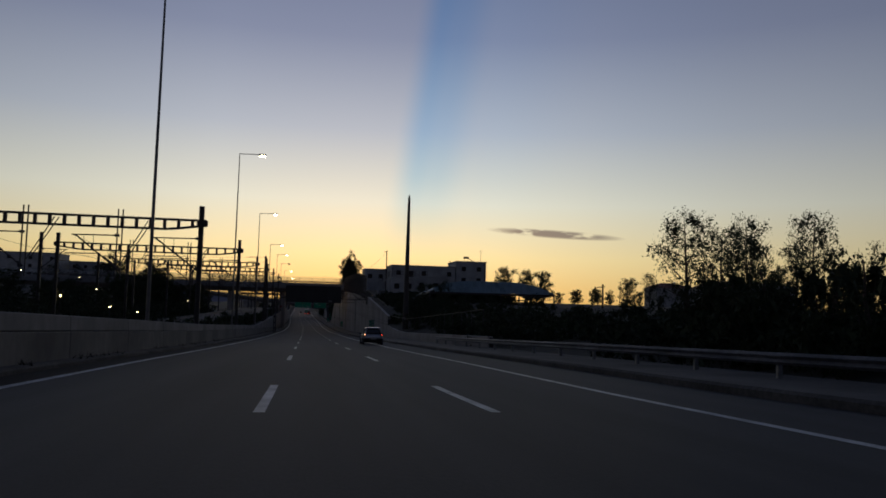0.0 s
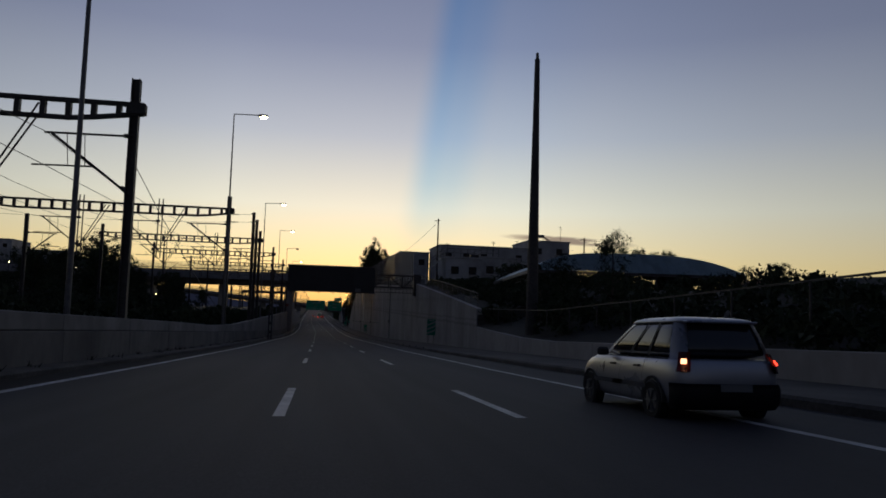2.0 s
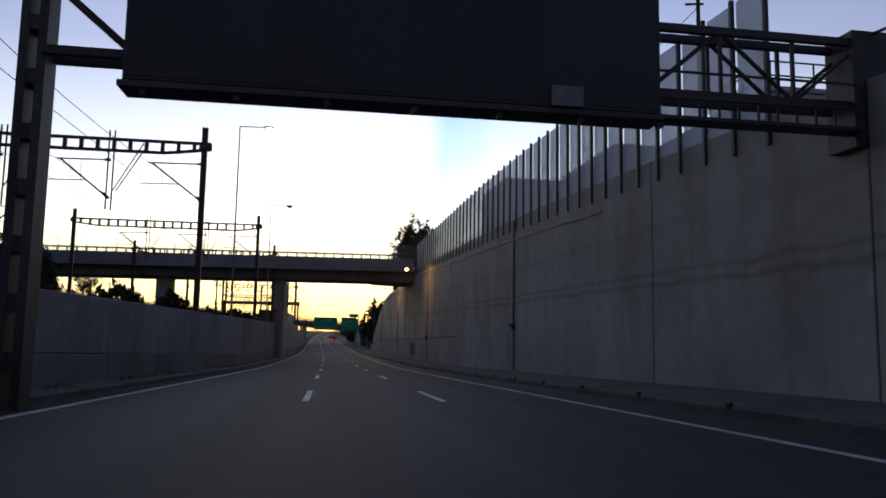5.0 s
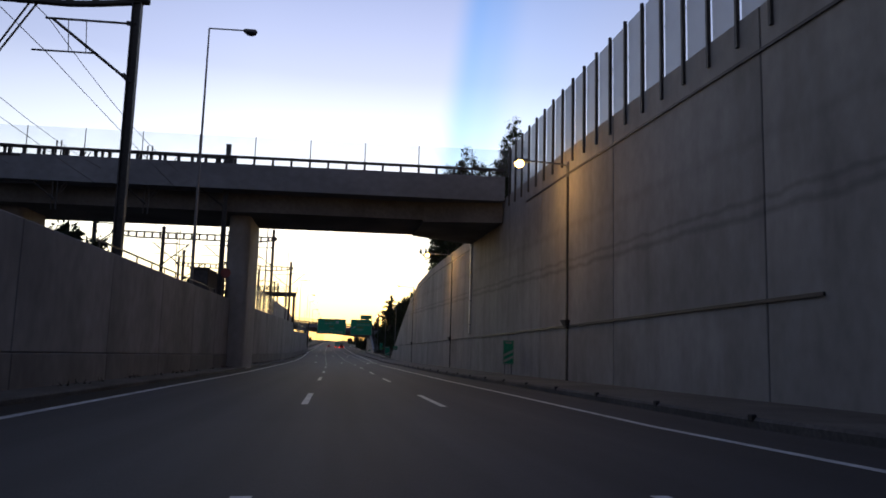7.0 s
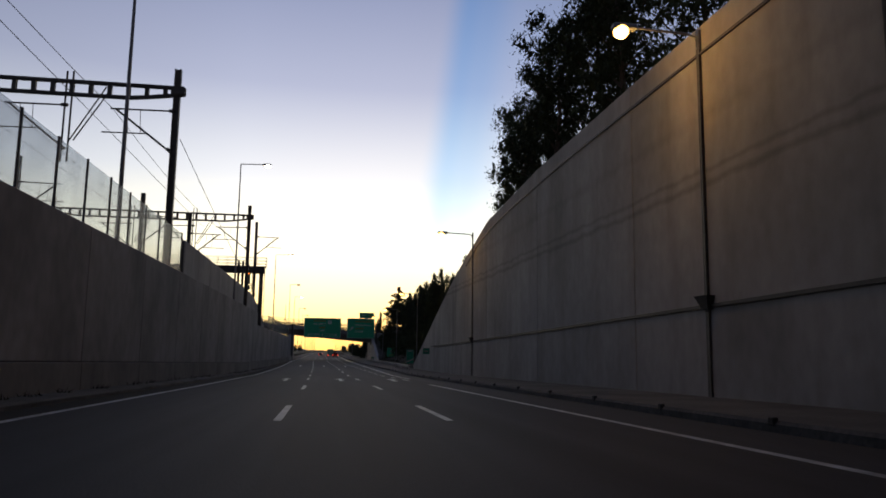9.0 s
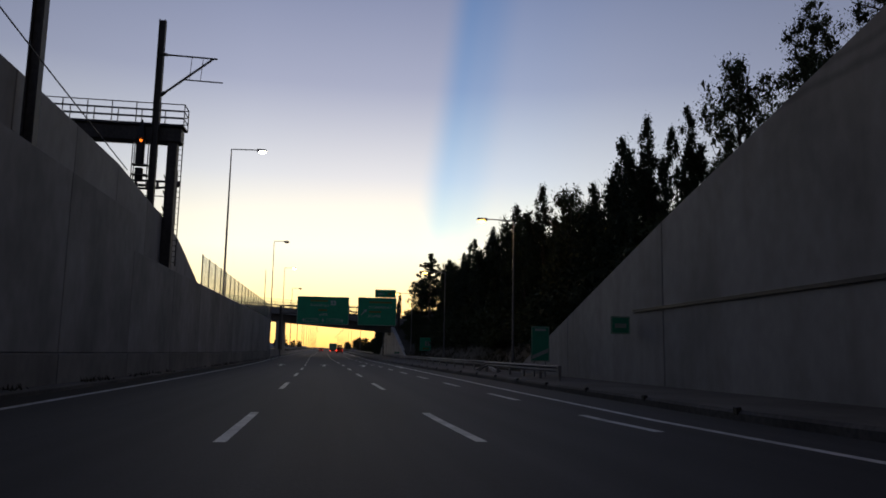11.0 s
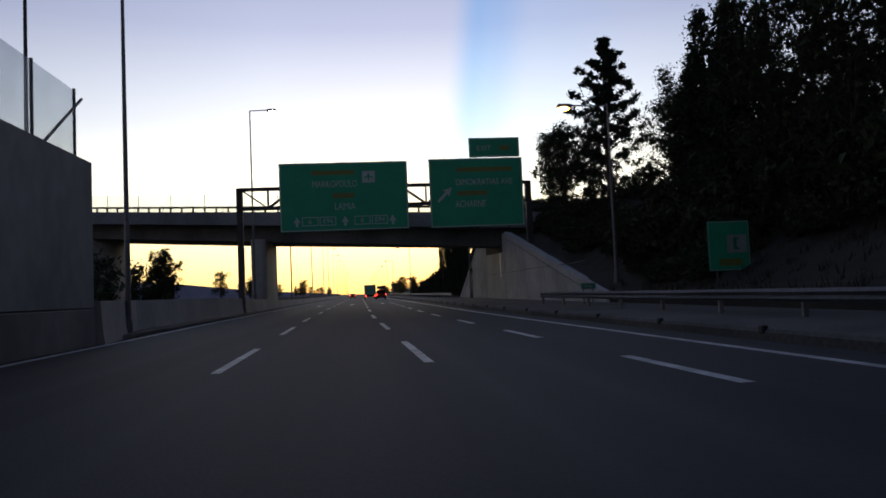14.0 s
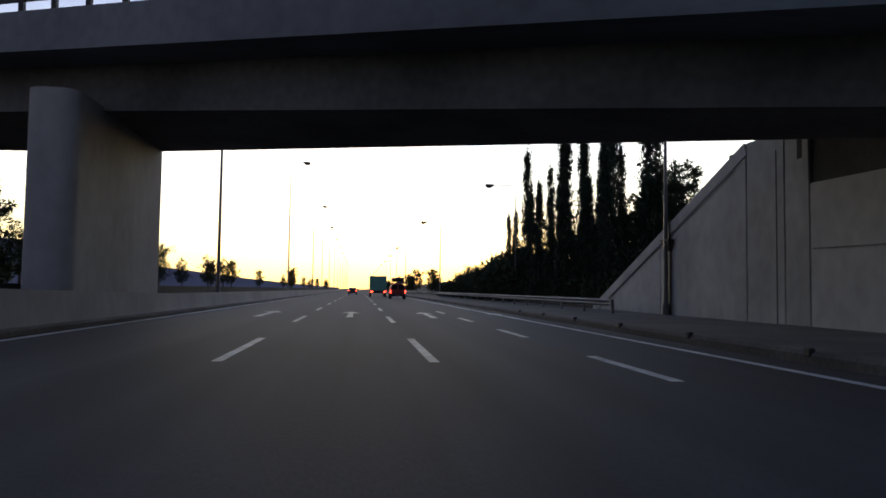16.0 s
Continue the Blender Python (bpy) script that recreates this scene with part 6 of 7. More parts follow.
for y, x, h in ((121, 19.5, 1.7), (124.5, 21.5, 1.8), (127, 24.5, 1.9), (126, 28, 2.0), (127, 32, 2.0), (126, 36, 2.0), (125, 40, 2.2), (118, 18.5, 1.9), (137, 27, 2.6), (139, 33, 2.6), (138, 38, 2.6), (151.5, 25.5, 3.2), (152, 28.5, 3.4), (151, 31.5, 3.2), (152, 34.5, 3.4), (151.5, 37.5, 3.2), (152, 40.5, 3.2)):
    tree("bush", x, y, right_ground(y, x) - 0.2, h, rng.random(), 1.3)
for y, x, top, w in ((42.0, 23.4, 7.15, 0.95), (41.0, 24.9, 6.2, 0.85), (36.0, 23.6, 6.2, 0.75), (35.0, 22.9, 5.2, 0.8), (31.0, 23.5, 5.9, 0.75), (33.0, 24.2, 4.6, 0.8), (104.6, 19.9, 4.3, 0.8), (108.5, 17.6, 2.6, 1.5), (111.6, 17.0, 1.7, 1.5)):
    g = right_ground(y, x) - 0.2
    tree("open", x, y, g, top - g, rng.random(), w)
# dark growth on the railway side
for x, y, top in ((-36, 160, 4.4), (-38, 166, 5.0), (-36, 172, 5.2), (-39, 178, 5.4), (-36, 186, 6.8), (-35.5, 190, 8.3), (-37, 195, 7.0), (-35, 203, 6.4), (-38, 210, 5.8)):
    g = left_ground(y) - 0.3
    tree("broad", x, y, g, top - g, rng.random(), 1.25)
for x, y, h in ((-70, 300, 19), (-76, 306, 17), (-84, 300, 14), (-64, 322, 15), (-96, 300, 15), (-110, 310, 16), (-58, 330, 12), (-50, 345, 9), (-44, 360, 8)):
    tree("broad", x, y, left_ground(300) - 0.5, h, rng.random(), 1.2)
for x, y, h in ((-20.5, 196, 6.0), (-22.5, 201, 6.6), (-20.8, 206, 6.8), (-21.5, 211, 6.2), (-22, 180, 6.2), (-21, 170, 5.6), (-24, 188, 6.0), (-23, 217, 5.4)):
    tree("broad", x - 8.0, y + 12, left_ground(y) - 0.3, h + 1.4, rng.random(), 0.9)
for x, y, h in ((-12.6, 438, 5.0), (-14.5, 446, 6.2), (-17.0, 452, 6.6), (-20.0, 447, 6.4), (-22.5, 455, 7.2), (-27.0, 458, 7.0), (-26.0, 505, 7.5)):
    tree("bush", x - 4.0, y, -9.6, h * 0.85, rng.random(), 0.9)
# scrub right behind the railway wall, and a dark belt of trees beyond the tracks that gets lower onwards
spots = []
for k in range(46):
    y, x = 50 + 2.5 * k, -9.2 - rng.uniform(0, 0.9)
    spots.append((x, y, left_ground(y) - 0.2, lerp(y, ((50, 2.3), (100, 2.5), (135, 1.9), (166, 1.3))) * rng.uniform(0.75, 1.2), 1.1))
for k in range(9):
    y = 178 + 12.0 * k
    spots.append((-9.6, y, left_ground(y) - 0.1, rng.uniform(0.9, 1.7), 1.2))
scrub("trackside_scrub", "dark scrub along the top of the railway wall", spots, 31)
spots = []
for k in range(60):
    y, x = 46 + 3.2 * k, -28.0 - rng.uniform(0, 3.0)
    spots.append((x, y, left_ground(y) - 0.2, lerp(y, ((50, 5.8), (110, 5.0), (170, 3.6), (235, 2.4))) * rng.uniform(0.8, 1.15), 2.4))
for k in range(16):
    y, x = 60 + 12.0 * k, -33 - rng.uniform(0, 12)
    spots.append((x, y, left_ground(y) - 0.2, rng.uniform(3.0, 4.6), 2.6))
scrub("far_scrub", "dark belt of scrub beyond the railway tracks", spots, 41)
for k in range(15):
    y, x = 66 + 8.0 * k, -36 - rng.uniform(0, 6)
    tree("broad", x, y, left_ground(y) - 0.3, lerp(y, ((66, 8.2), (120, 7.2), (180, 5.2))) * rng.uniform(0.8, 1.15), rng.random(), 1.4)

# grass tufts along the kerbs and the bank
def tufts(name, label, spots, seed, tall=1.0):
    r = random.Random(seed)
    vs, fs = [], []
    for x, y, z in spots:
        for _ in range(7):
            a = r.uniform(0, math.tau)
            h, w = r.uniform(0.15, 0.5) * tall, 0.025
            bx, by = x + r.uniform(-0.2, 0.2), y + r.uniform(-0.2, 0.2)
            k = len(vs)
            vs += [(bx - w * math.cos(a), by - w * math.sin(a), z), (bx + w * math.cos(a), by + w * math.sin(a), z), (bx + r.uniform(-0.15, 0.15), by + r.uniform(-0.15, 0.15), z + h)]
            fs.append((k, k + 1, k + 2))
    me = bpy.data.meshes.new(name)
    me.from_pydata(vs, [], fs)
    me.materials.append(GRASS)
    tagged(new(name, me), label, "grass", kind="stuff")


tufts("dry_grass", "tufts of dry grass on the bank", [(x, y, right_ground(y, x) + 0.02) for x, y in ((13.6 + rng.uniform(0, 6), 356 + rng.uniform(0, 76)) for _ in range(900))], 3)
tufts("dry_grass", "tufts of dry grass along the foot of the walls", [(WALL_L + 0.15 + rng.uniform(0, 0.12), y, rz(y) + 0.16) for y in (rng.uniform(-20, 415) for _ in range(260))], 4, 0.4)


# ---- buildings ----
def gable_house(x, y, w, d, z0, eaves, ridge, label, hip=True):
    root = empty("house", label, "house", (0, 0, 0), group="houses")
    bm = bmesh.new()
    box(bm, x, x + w, y, y + d, z0, eaves)
    part("wall", bm, RENDER_WHITE, root)
    o, i = 0.5, w * 0.28 if hip else 0.0
    bm = bmesh.new()
    v = [bm.verts.new(p) for p in ((x - o, y - o, eaves), (x + w + o, y - o, eaves), (x + w + o, y + d + o, eaves), (x - o, y + d + o, eaves), (x + i, y + d / 2, ridge), (x + w - i, y + d / 2, ridge))]
    for f in ((0, 1, 5, 4), (2, 3, 4, 5), (0, 4, 3), (1, 2, 5), (0, 3, 2, 1)):
        bm.faces.new([v[k] for k in f])
    part("roof", bm, ROOF_TILE, root)
    for k in range(3):
        bm = bmesh.new()
        wx = x + w * (0.2 + 0.3 * k)
        box(bm, wx - 0.5, wx + 0.5, y - 0.04, y + 0.05, eaves - 1.9, eaves - 0.6)
        win = part("window", bm, GLASS_DARK, root)
        bm = bmesh.new()
        box(bm, wx - 0.6, wx + 0.6, y - 0.12, y - 0.045, eaves - 2.02, eaves - 1.92)
        part("sill", bm, RENDER_WHITE, win)
    bm = bmesh.new()
    box(bm, x + w * 0.62, x + w * 0.62 + 0.7, y + d * 0.35, y + d * 0.35 + 0.7, eaves, ridge + 0.6)
    part("chimney", bm, RENDER_WHITE, root)
    return root


gable_house(136.5, 270, 15.0, 11, 0.5, 9.3, 11.3, "pale rendered house with a hipped tile roof among trees")
gable_house(158.0, 270, 14.8, 12, 0.5, 9.8, 13.0, "pale rendered house with a hipped tile roof and chimney")
gable_house(62.0, 262, 9.0, 9, 0.5, 5.0, 7.6, "small distant rendered house with a tile roof")


def solar_heater(x, y, z, label="rooftop solar water heater with a tank and tilted panel"):
    root = empty("solar_heater", label, "water heater", (0, 0, 0), group="solar heaters")
    bm = bmesh.new()
    tube(bm, (x - 0.7, y, z + 1.15), (x + 0.7, y, z + 1.15), 0.3, n=12)
    part("tank", bm, STEEL, root)
    bm = bmesh.new()
    v = [bm.verts.new(p) for p in ((x + 0.6, y - 0.6, z + 1.0), (x + 2.2, y - 0.6, z + 0.1), (x + 2.2, y + 0.6, z + 0.1), (x + 0.6, y + 0.6, z + 1.0))]
    f = bm.faces.new(v)
    bmesh.ops.solidify(bm, geom=[f], thickness=0.1)
    part("collector", bm, GLASS_DARK, root)
    for dx in (-0.5, 0.5):
        bm = bmesh.new()
        bar(bm, (x + dx, y, z), (x + dx, y, z + 1.0), 0.06, 0.06)
        part("leg", bm, STEEL, root)


def flat_block(x0, x1, y0, y1, z0, z1, label, floors=2, door=False):
    root = empty("building", label, "building", (0, 0, 0), group="flat-roofed buildings")
    bm = bmesh.new()
    bevelled(bm, x0, x1, y0, y1, z0, z1, 0.05)
    part("wall", bm, RENDER_WHITE, root)
    bm = bmesh.new()
    box(bm, x0 - 0.12, x1 + 0.12, y0 - 0.12, y1 + 0.12, z1 - 0.02, z1 + 0.2)
    part("parapet", bm, RENDER_WHITE, root)
    n = max(2, int((x1 - x0) / 3.4))
    for f in range(floors):
        for k in range(n):
            cx, cz = x0 + (x1 - x0) * (k + 0.5) / n, z1 - 1.9 - 3.0 * f
            if cz < z0 + 0.8 or (k * 7 + f * 3) % 4 == 1:
                continue
            bm = bmesh.new()
            box(bm, cx - 0.6, cx + 0.6, y0 - 0.05, y0 + 0.05, cz - 0.6, cz + 0.6)
            win = part("window", bm, GLASS_DARK, root)
            bm = bmesh.new()
            box(bm, cx - 0.7, cx + 0.7, y0 - 0.14, y0 - 0.055, cz - 0.72, cz - 0.62)
            part("sill", bm, RENDER_WHITE, win)
    return root


flat_block(22.8, 40.0, 195, 208, 1.5, 10.6, "long pale flat-roofed building behind the wall")
flat_block(40.2, 48.5, 195, 207, 1.5, 12.2, "pale flat-roofed block with rooftop heater")
flat_block(16.5, 22.4, 206, 216, 1.5, 9.8, "small grey flat-roofed block behind the wall", floors=1)
flat_block(19.6, 25.2, 169.2, 180, 1.5, 6.5, "pale rendered house with a railed roof terrace behind the wall")
flat_block(25.4, 32.2, 171.5, 181, 1.5, 6.9, "stained pale low house beside a roof terrace")
flat_block(174.0, 192.8, 270, 282, 0.5, 12.4, "distant pale flat-roofed house with solar heaters", floors=3)
flat_block(193.2, 199.5, 271, 281, 0.5, 11.4, "low distant pale house beside a taller one")
flat_block(-118, -92, 300, 315, -4.5, 15.5, "distant dark apartment block above the railway", floors=4)
flat_block(-90, -78, 308, 318, -4.5, 13.0, "distant dark flat-roofed block above the railway", floors=3)
solar_heater(43.5, 198, 12.4)
for x in (175.5, 178.0, 186.0, 189.0):
    solar_heater(x, 272, 12.6)
for x, y, z, h in ((20.0, 170.6, 6.7, 2.1), (28.4, 175, 7.1, 2.7), (47.6, 198, 12.4, 3.2), (39.5, 201, 10.8, 1.9)):
    root = empty("aerial", "thin rooftop television aerial", "aerial", (0, 0, 0), group="aerials")
    bm = bmesh.new()
    tube(bm, (x, y, z - 0.1), (x, y, z + h), 0.04, n=5)
    part("pole", bm, DARK_STEEL, root)
    for k in range(3):
        bm = bmesh.new()
        bar(bm, (x - 0.35, y, z + h - 0.12 * k), (x + 0.35, y, z + h - 0.12 * k), 0.03, 0.03)
        part("element", bm, DARK_STEEL, root)
# railings of the roof terraces, and of the outdoor stair that climbs to them
def terrace_railing(x0, x1, y, z, n, label, back=0.0):
    root = empty("roof_railing", label, "railing", (0, 0, 0), group="terrace railings")
    for h in (0.6, 1.25):
        bm = bmesh.new()
        bar(bm, (x0, y, z + h), (x1, y, z + h), 0.06, 0.06)
        part("rail", bm, DARK_STEEL, root)
        if back:
            bm = bmesh.new()
            bar(bm, (x0, y, z + h), (x0, y + back, z + h), 0.06, 0.06)
            part("rail", bm, DARK_STEEL, root)
            bm = bmesh.new()
            bar(bm, (x1, y, z + h), (x1, y + back, z + h), 0.06, 0.06)
            part("rail", bm, DARK_STEEL, root)
    for k in range(n + 1):
        x = x0 + (x1 - x0) * k / n
        bm = bmesh.new()
        bar(bm, (x, y, z), (x, y, z + 1.25), 0.06, 0.06)
        part("post", bm, DARK_STEEL, root)
        if back and k in (0, n):
            bm = bmesh.new()
            bar(bm, (x, y + back, z), (x, y + back, z + 1.25), 0.06, 0.06)
            part("post", bm, DARK_STEEL, root)


terrace_railing(19.75, 25.1, 169.4, 6.7, 5, "dark steel railing round a roof terrace", 6.0)
terrace_railing(25.6, 28.5, 171.7, 7.1, 3, "short dark steel railing on a low roof")
root = empty("outdoor_stair", "narrow concrete stair climbing a house wall to its terrace", "stair", (0, 0, 0))
for k in range(12):
    bm = bmesh.new()
    box(bm, 16.9 + 0.22 * k, 17.12 + 0.22 * k, 171.0, 172.0, 4.5 + 0.18 * k, 4.7 + 0.18 * k)
    part("step", bm, RENDER_WHITE, root)
bm = bmesh.new()
bar(bm, (16.9, 171.5, 1.6), (16.9, 171.5, 4.6), 0.2, 0.9)
part("support", bm, RENDER_WHITE, root)
for h in (0.6, 1.25):
    bm = bmesh.new()
    bar(bm, (16.9, 171.05, 4.7 + h), (19.5, 171.05, 6.75 + h), 0.06, 0.06)
    part("rail", bm, DARK_STEEL, root)
for k in range(4):
    bm = bmesh.new()
    bar(bm, (17.0 + 0.8 * k, 171.05, 4.65 + 0.63 * k), (17.0 + 0.8 * k, 171.05, 6.0 + 0.63 * k), 0.05, 0.05)
    part("post", bm, DARK_STEEL, root)
root = empty("roof_unit", "dark louvred ventilation unit on a flat roof", "roof unit", (0, 0, 0))
bm = bmesh.new()
bevelled(bm, 23.6, 24.9, 169.8, 170.7, 6.69, 7.2, 0.04)
part("body", bm, DARK_STEEL, root)
for k in range(5):
    bm = bmesh.new()
    box(bm, 23.68, 24.82, 169.75, 169.797, 6.76 + 0.085 * k, 6.81 + 0.085 * k)
    part("slat", bm, PANEL_BACK, root)


def arched_shed():
    """A long barrel-roofed shed whose sheeted front slopes up from the eaves, open on columns below."""
    root = empty("arched_shed", "large open shed under a teal barrel roof with a clad gable", "shed", (0, 0, 0))
    x0, x1, y0, y1, eave, rise = 22.4, 45.0, 131.5, 149.0, 3.05, 2.0
    n = 28

    def arc(k, lift=0.0):
        u = -1 + 2 * k / n
        return x0 + (x1 - x0) * k / n, eave + lift + rise * (1 - abs(u) ** 3.6)

    def sweep(y, k):
        return y - 2.4 * k / n
    bm = bmesh.new()
    loft(bm, [[(arc(k)[0], sweep(y0 + 1.35 * (arc(k)[1] - eave), k), arc(k)[1]), (arc(k)[0], sweep(y1, k), arc(k)[1] - 0.9), (arc(k)[0], sweep(y1, k), arc(k, 0.18)[1] - 0.9),
               (arc(k)[0], sweep(y0 + 1.35 * (arc(k)[1] - eave), k), arc(k, 0.18)[1])] for k in range(n + 1)])
    part("roof", bm, MEMBRANE, root)
    for k in range(1, n - 1):
        (xa, za), (xb, zb) = arc(k), arc(k + 1)
        bm = bmesh.new()
        v = [bm.verts.new(p) for p in ((xa + 0.01, sweep(y0, k) - 0.04, eave - 0.02), (xb - 0.01, sweep(y0, k + 1) - 0.04, eave - 0.02), (xb - 0.01, sweep(y0 + 1.35 * (zb - eave), k + 1) - 0.02, zb + 0.17), (xa + 0.01, sweep(y0 + 1.35 * (za - eave), k) - 0.02, za + 0.17))]
        f = bm.faces.new(v)
        bmesh.ops.solidify(bm, geom=[f], thickness=0.06)
        part("cladding_sheet", bm, MEMBRANE, root)
    for y, dz in ((y0, 0.0), (y1, -0.9)):
        bm = bmesh.new()
        bar(bm, (x0, y, eave - 0.2 + dz), (x1, y - 2.4, eave - 0.2 + dz), 0.2, 0.3)
        part("tie_beam", bm, DARK_STEEL, root)
        for k in range(0, n + 1, 4):
            bm = bmesh.new()
            x = arc(k)[0]
            bar(bm, (x, sweep(y, k), right_ground(y, x) - 0.5), (x, sweep(y, k), eave - 0.3 + dz), 0.2, 0.2)
            part("column", bm, DARK_STEEL, root)
    bm = bmesh.new()
    v = [bm.verts.new(p) for p in ((x0 + 1.5, y1 - 0.5, 0.0), (x1 - 3.0, y1 - 2.6, 0.0), (x1 - 3.0, y1 - 2.6, eave - 0.9), (x0 + 1.5, y1 - 0.5, eave - 0.9))]
    f = bm.faces.new(v)
    bmesh.ops.solidify(bm, geom=[f], thickness=0.2)
    part("back_wall", bm, CONCRETE_DIRTY, root)
    for x, s in ((x0, 0.0), (x1, -2.4)):
        bm = bmesh.new()
        bar(bm, (x, y0 + s, eave - 0.05), (x, y1 + s, eave - 0.95), 0.25, 0.35)
        part("eaves_beam", bm, STEEL, root)
        for k in range(12):
            ya, yb = y0 + s + (y1 - y0) * k / 12, y0 + s + (y1 - y0) * (k + 1) / 12
            za, zb = eave - 0.9 * k / 12, eave - 0.9 * (k + 1) / 12
            bm = bmesh.new()
            bar(bm, (x, ya, za - 0.2), (x, yb, zb - 0.85), 0.06, 0.06)
            part("lattice_bar", bm, DARK_STEEL, root)
        bm = bmesh.new()
        bar(bm, (x, y0 + s, eave - 0.85), (x, y1 + s, eave - 1.75), 0.08, 0.08)
        part("lower_chord", bm, DARK_STEEL, root)


arched_shed()


def tall_mast():
    root = empty("tall_mast", "tall dark tapering steel mast behind the low wall", "mast", (14.5, 105.5, -4.2))
    bm = bmesh.new()
    hs = ((0, 0.46), (6, 0.38), (12, 0.29), (17, 0.22), (20.3, 0.18))
    loft(bm, [[(r * math.cos(k * math.tau / 12), r * math.sin(k * math.tau / 12), z) for k in range(12)] for z, r in hs])
    part("shaft", bm, DARK_STEEL, root)
    bm = bmesh.new()
    tube(bm, (0, 0, 20.2), (0, 0, 20.75), 0.12, 0.1, 8)
    part("cap", bm, DARK_STEEL, root)
    bm = bmesh.new()
    bevelled(bm, -0.5, 0.5, -0.5, 0.5, -0.3, 0.3, 0.05)
    part("footing", bm, CONCRETE, root)


tall_mast()


def utility_pole(x, y, z0, z1, label):
    root = empty("utility_pole", label, "utility pole", (0, 0, 0), group="utility poles")
    bm = bmesh.new()
    tube(bm, (x, y, z0), (x, y, z1), 0.16, 0.1, 8)
    part("pole", bm, BARK, root)
    bm = bmesh.new()
    bar(bm, (x - 0.7, y, z1 - 0.4), (x + 0.3, y, z1 - 0.3), 0.08, 0.1)
    part("crossarm", bm, BARK, root)


utility_pole(19.0, 174.3, 1.5, 13.1, "dark wooden utility pole behind the noise screens")
utility_pole(36.1, 85.6, 0.0, 3.9, "dark wooden utility pole in the scrub")
utility_pole(106.9, 238.6, 0.5, 10.0, "dark wooden utility pole by the houses")
utility_pole(41.5, 168.2, 0.5, 10.5, "dark wooden utility pole by the shed")
wire((19.0, 174.3, 12.6), (15.0, 240.0, 9.0), 1.2, 0.02, "thin dark service wire from a pole")

# lower road on the railway side with its small lamps
bm = bmesh.new()
loft(bm, [[(-46, y, left_ground(y) - 0.5), (-46, y, left_ground(y) + h), (-45.6, y, left_ground(y) + h), (-45.6, y, left_ground(y) - 0.5)] for y, h in ((40, 3.8), (110, 3.4), (180, 2.6), (240, 2.2))])
tagged(part("far_wall", bm, CONCRETE), "pale concrete wall across the railway", "wall", kind="structure")
for x, y, z in ((-27.0, 90, 0.6), (-26.5, 110, -0.9), (-24.5, 118, -1.7), (-33.0, 128, 1.6), (-40.0, 190, 3.5), (-38.0, 210, 2.0), (-60, 215, 5.0), (-30, 205, -0.5), (-52.0, 150, 4.8)):
    root = empty("yard_lamp", "small lit lamp on a post across the railway", "lamp", (0, 0, 0), group="yard lamps")
    bm = bmesh.new()
    tube(bm, (x, y, left_ground(y) - 0.2), (x, y, z), 0.05, n=6)
    part("post", bm, DARK_STEEL, root)
    bm = bmesh.new()
    bmesh.ops.create_uvsphere(bm, u_segments=8, v_segments=5, radius=0.1)
    bmesh.ops.translate(bm, vec=(x, y, z + 0.1), verts=bm.verts[:])
    part("bulb", bm, LAMP_SMALL, root)

# far hills
bm = bmesh.new()
r = random.Random(5)
pts = []
for k in range(60):
    a = radians(-75 + k * 1.25)
    h = 1.0 * (26 + 30 * math.exp(-((k - 44) / 7.0) ** 2) + 18 * noise.noise((k * 0.21, 0, 7)))
    if k > 50:
        h *= max(0.02, (59 - k) / 9)
    pts.append((math.sin(a) * 1500, math.cos(a) * 1500, h))
lo = [bm.verts.new((x, y, -30)) for x, y, z in pts]
hi = [bm.verts.new((x * 1.08, y * 1.08, -8 + z)) for x, y, z in pts]
bk = [bm.verts.new((x * 1.3, y * 1.3, -30)) for x, y, z in pts]
for a, b in ((lo, hi), (hi, bk)):
    for k in range(59):
        bm.faces.new((a[k], a[k + 1], b[k + 1], b[k]))
HILL = material("hazy_hill", (0.16, 0.16, 0.20), 1.0, grain=0.02, vary=0.2, stain=0.2, stain_scale=0.004, bump=0)
tagged(part("backdrop_hills", bm, HILL), "low hazy blue hills on the horizon", "hills", kind="structure")


# ---- vehicles ----
def soft_loft(name, rings, mat, parent, level=2):
    bm = bmesh.new()
    loft(bm, rings)
    ob = part(name, bm, mat, parent)
    md = ob.modifiers.new("round", "SUBSURF")
    md.levels = md.render_levels = level
    for p in ob.data.polygons:
        p.use_smooth = True
    return ob


def ring6(y, wl, zl, wm, zm, wt, zt):
    return [(-wl, y, zl), (-wm, y, zm), (-wt, y, zt), (wt, y, zt), (wm, y, zm), (wl, y, zl)]


def wheel(parent, x, y, r, s):
    bm = bmesh.new()
    prof = ((0.02, r * 0.62), (0.0, r * 0.9), (0.03, r), (0.19, r), (0.21, r * 0.9), (0.2, r * 0.5))
    rings = [[(x + s * (0.1 - dx), y + rr * math.cos(k * math.tau / 24), r + rr * math.sin(k * math.tau / 24)) for k in range(24)] for dx, rr in prof]
    loft(bm, rings)
    t = part("wheel", bm, RUBBER, parent)
    bm = bmesh.new()
    tube(bm, (x + s * 0.085, y, r), (x + s * 0.02, y, r), r * 0.6, r * 0.55, 20)
    rim = part("rim", bm, STEEL, t)
    bm = bmesh.new()
    for k in range(6):
        a = k * math.tau / 6
        bar(bm, (x + s * 0.092, y, r), (x + s * 0.088, y + math.cos(a) * r * 0.57, r + math.sin(a) * r * 0.57), 0.05, 0.02)
    part("spokes", bm, STEEL, t)


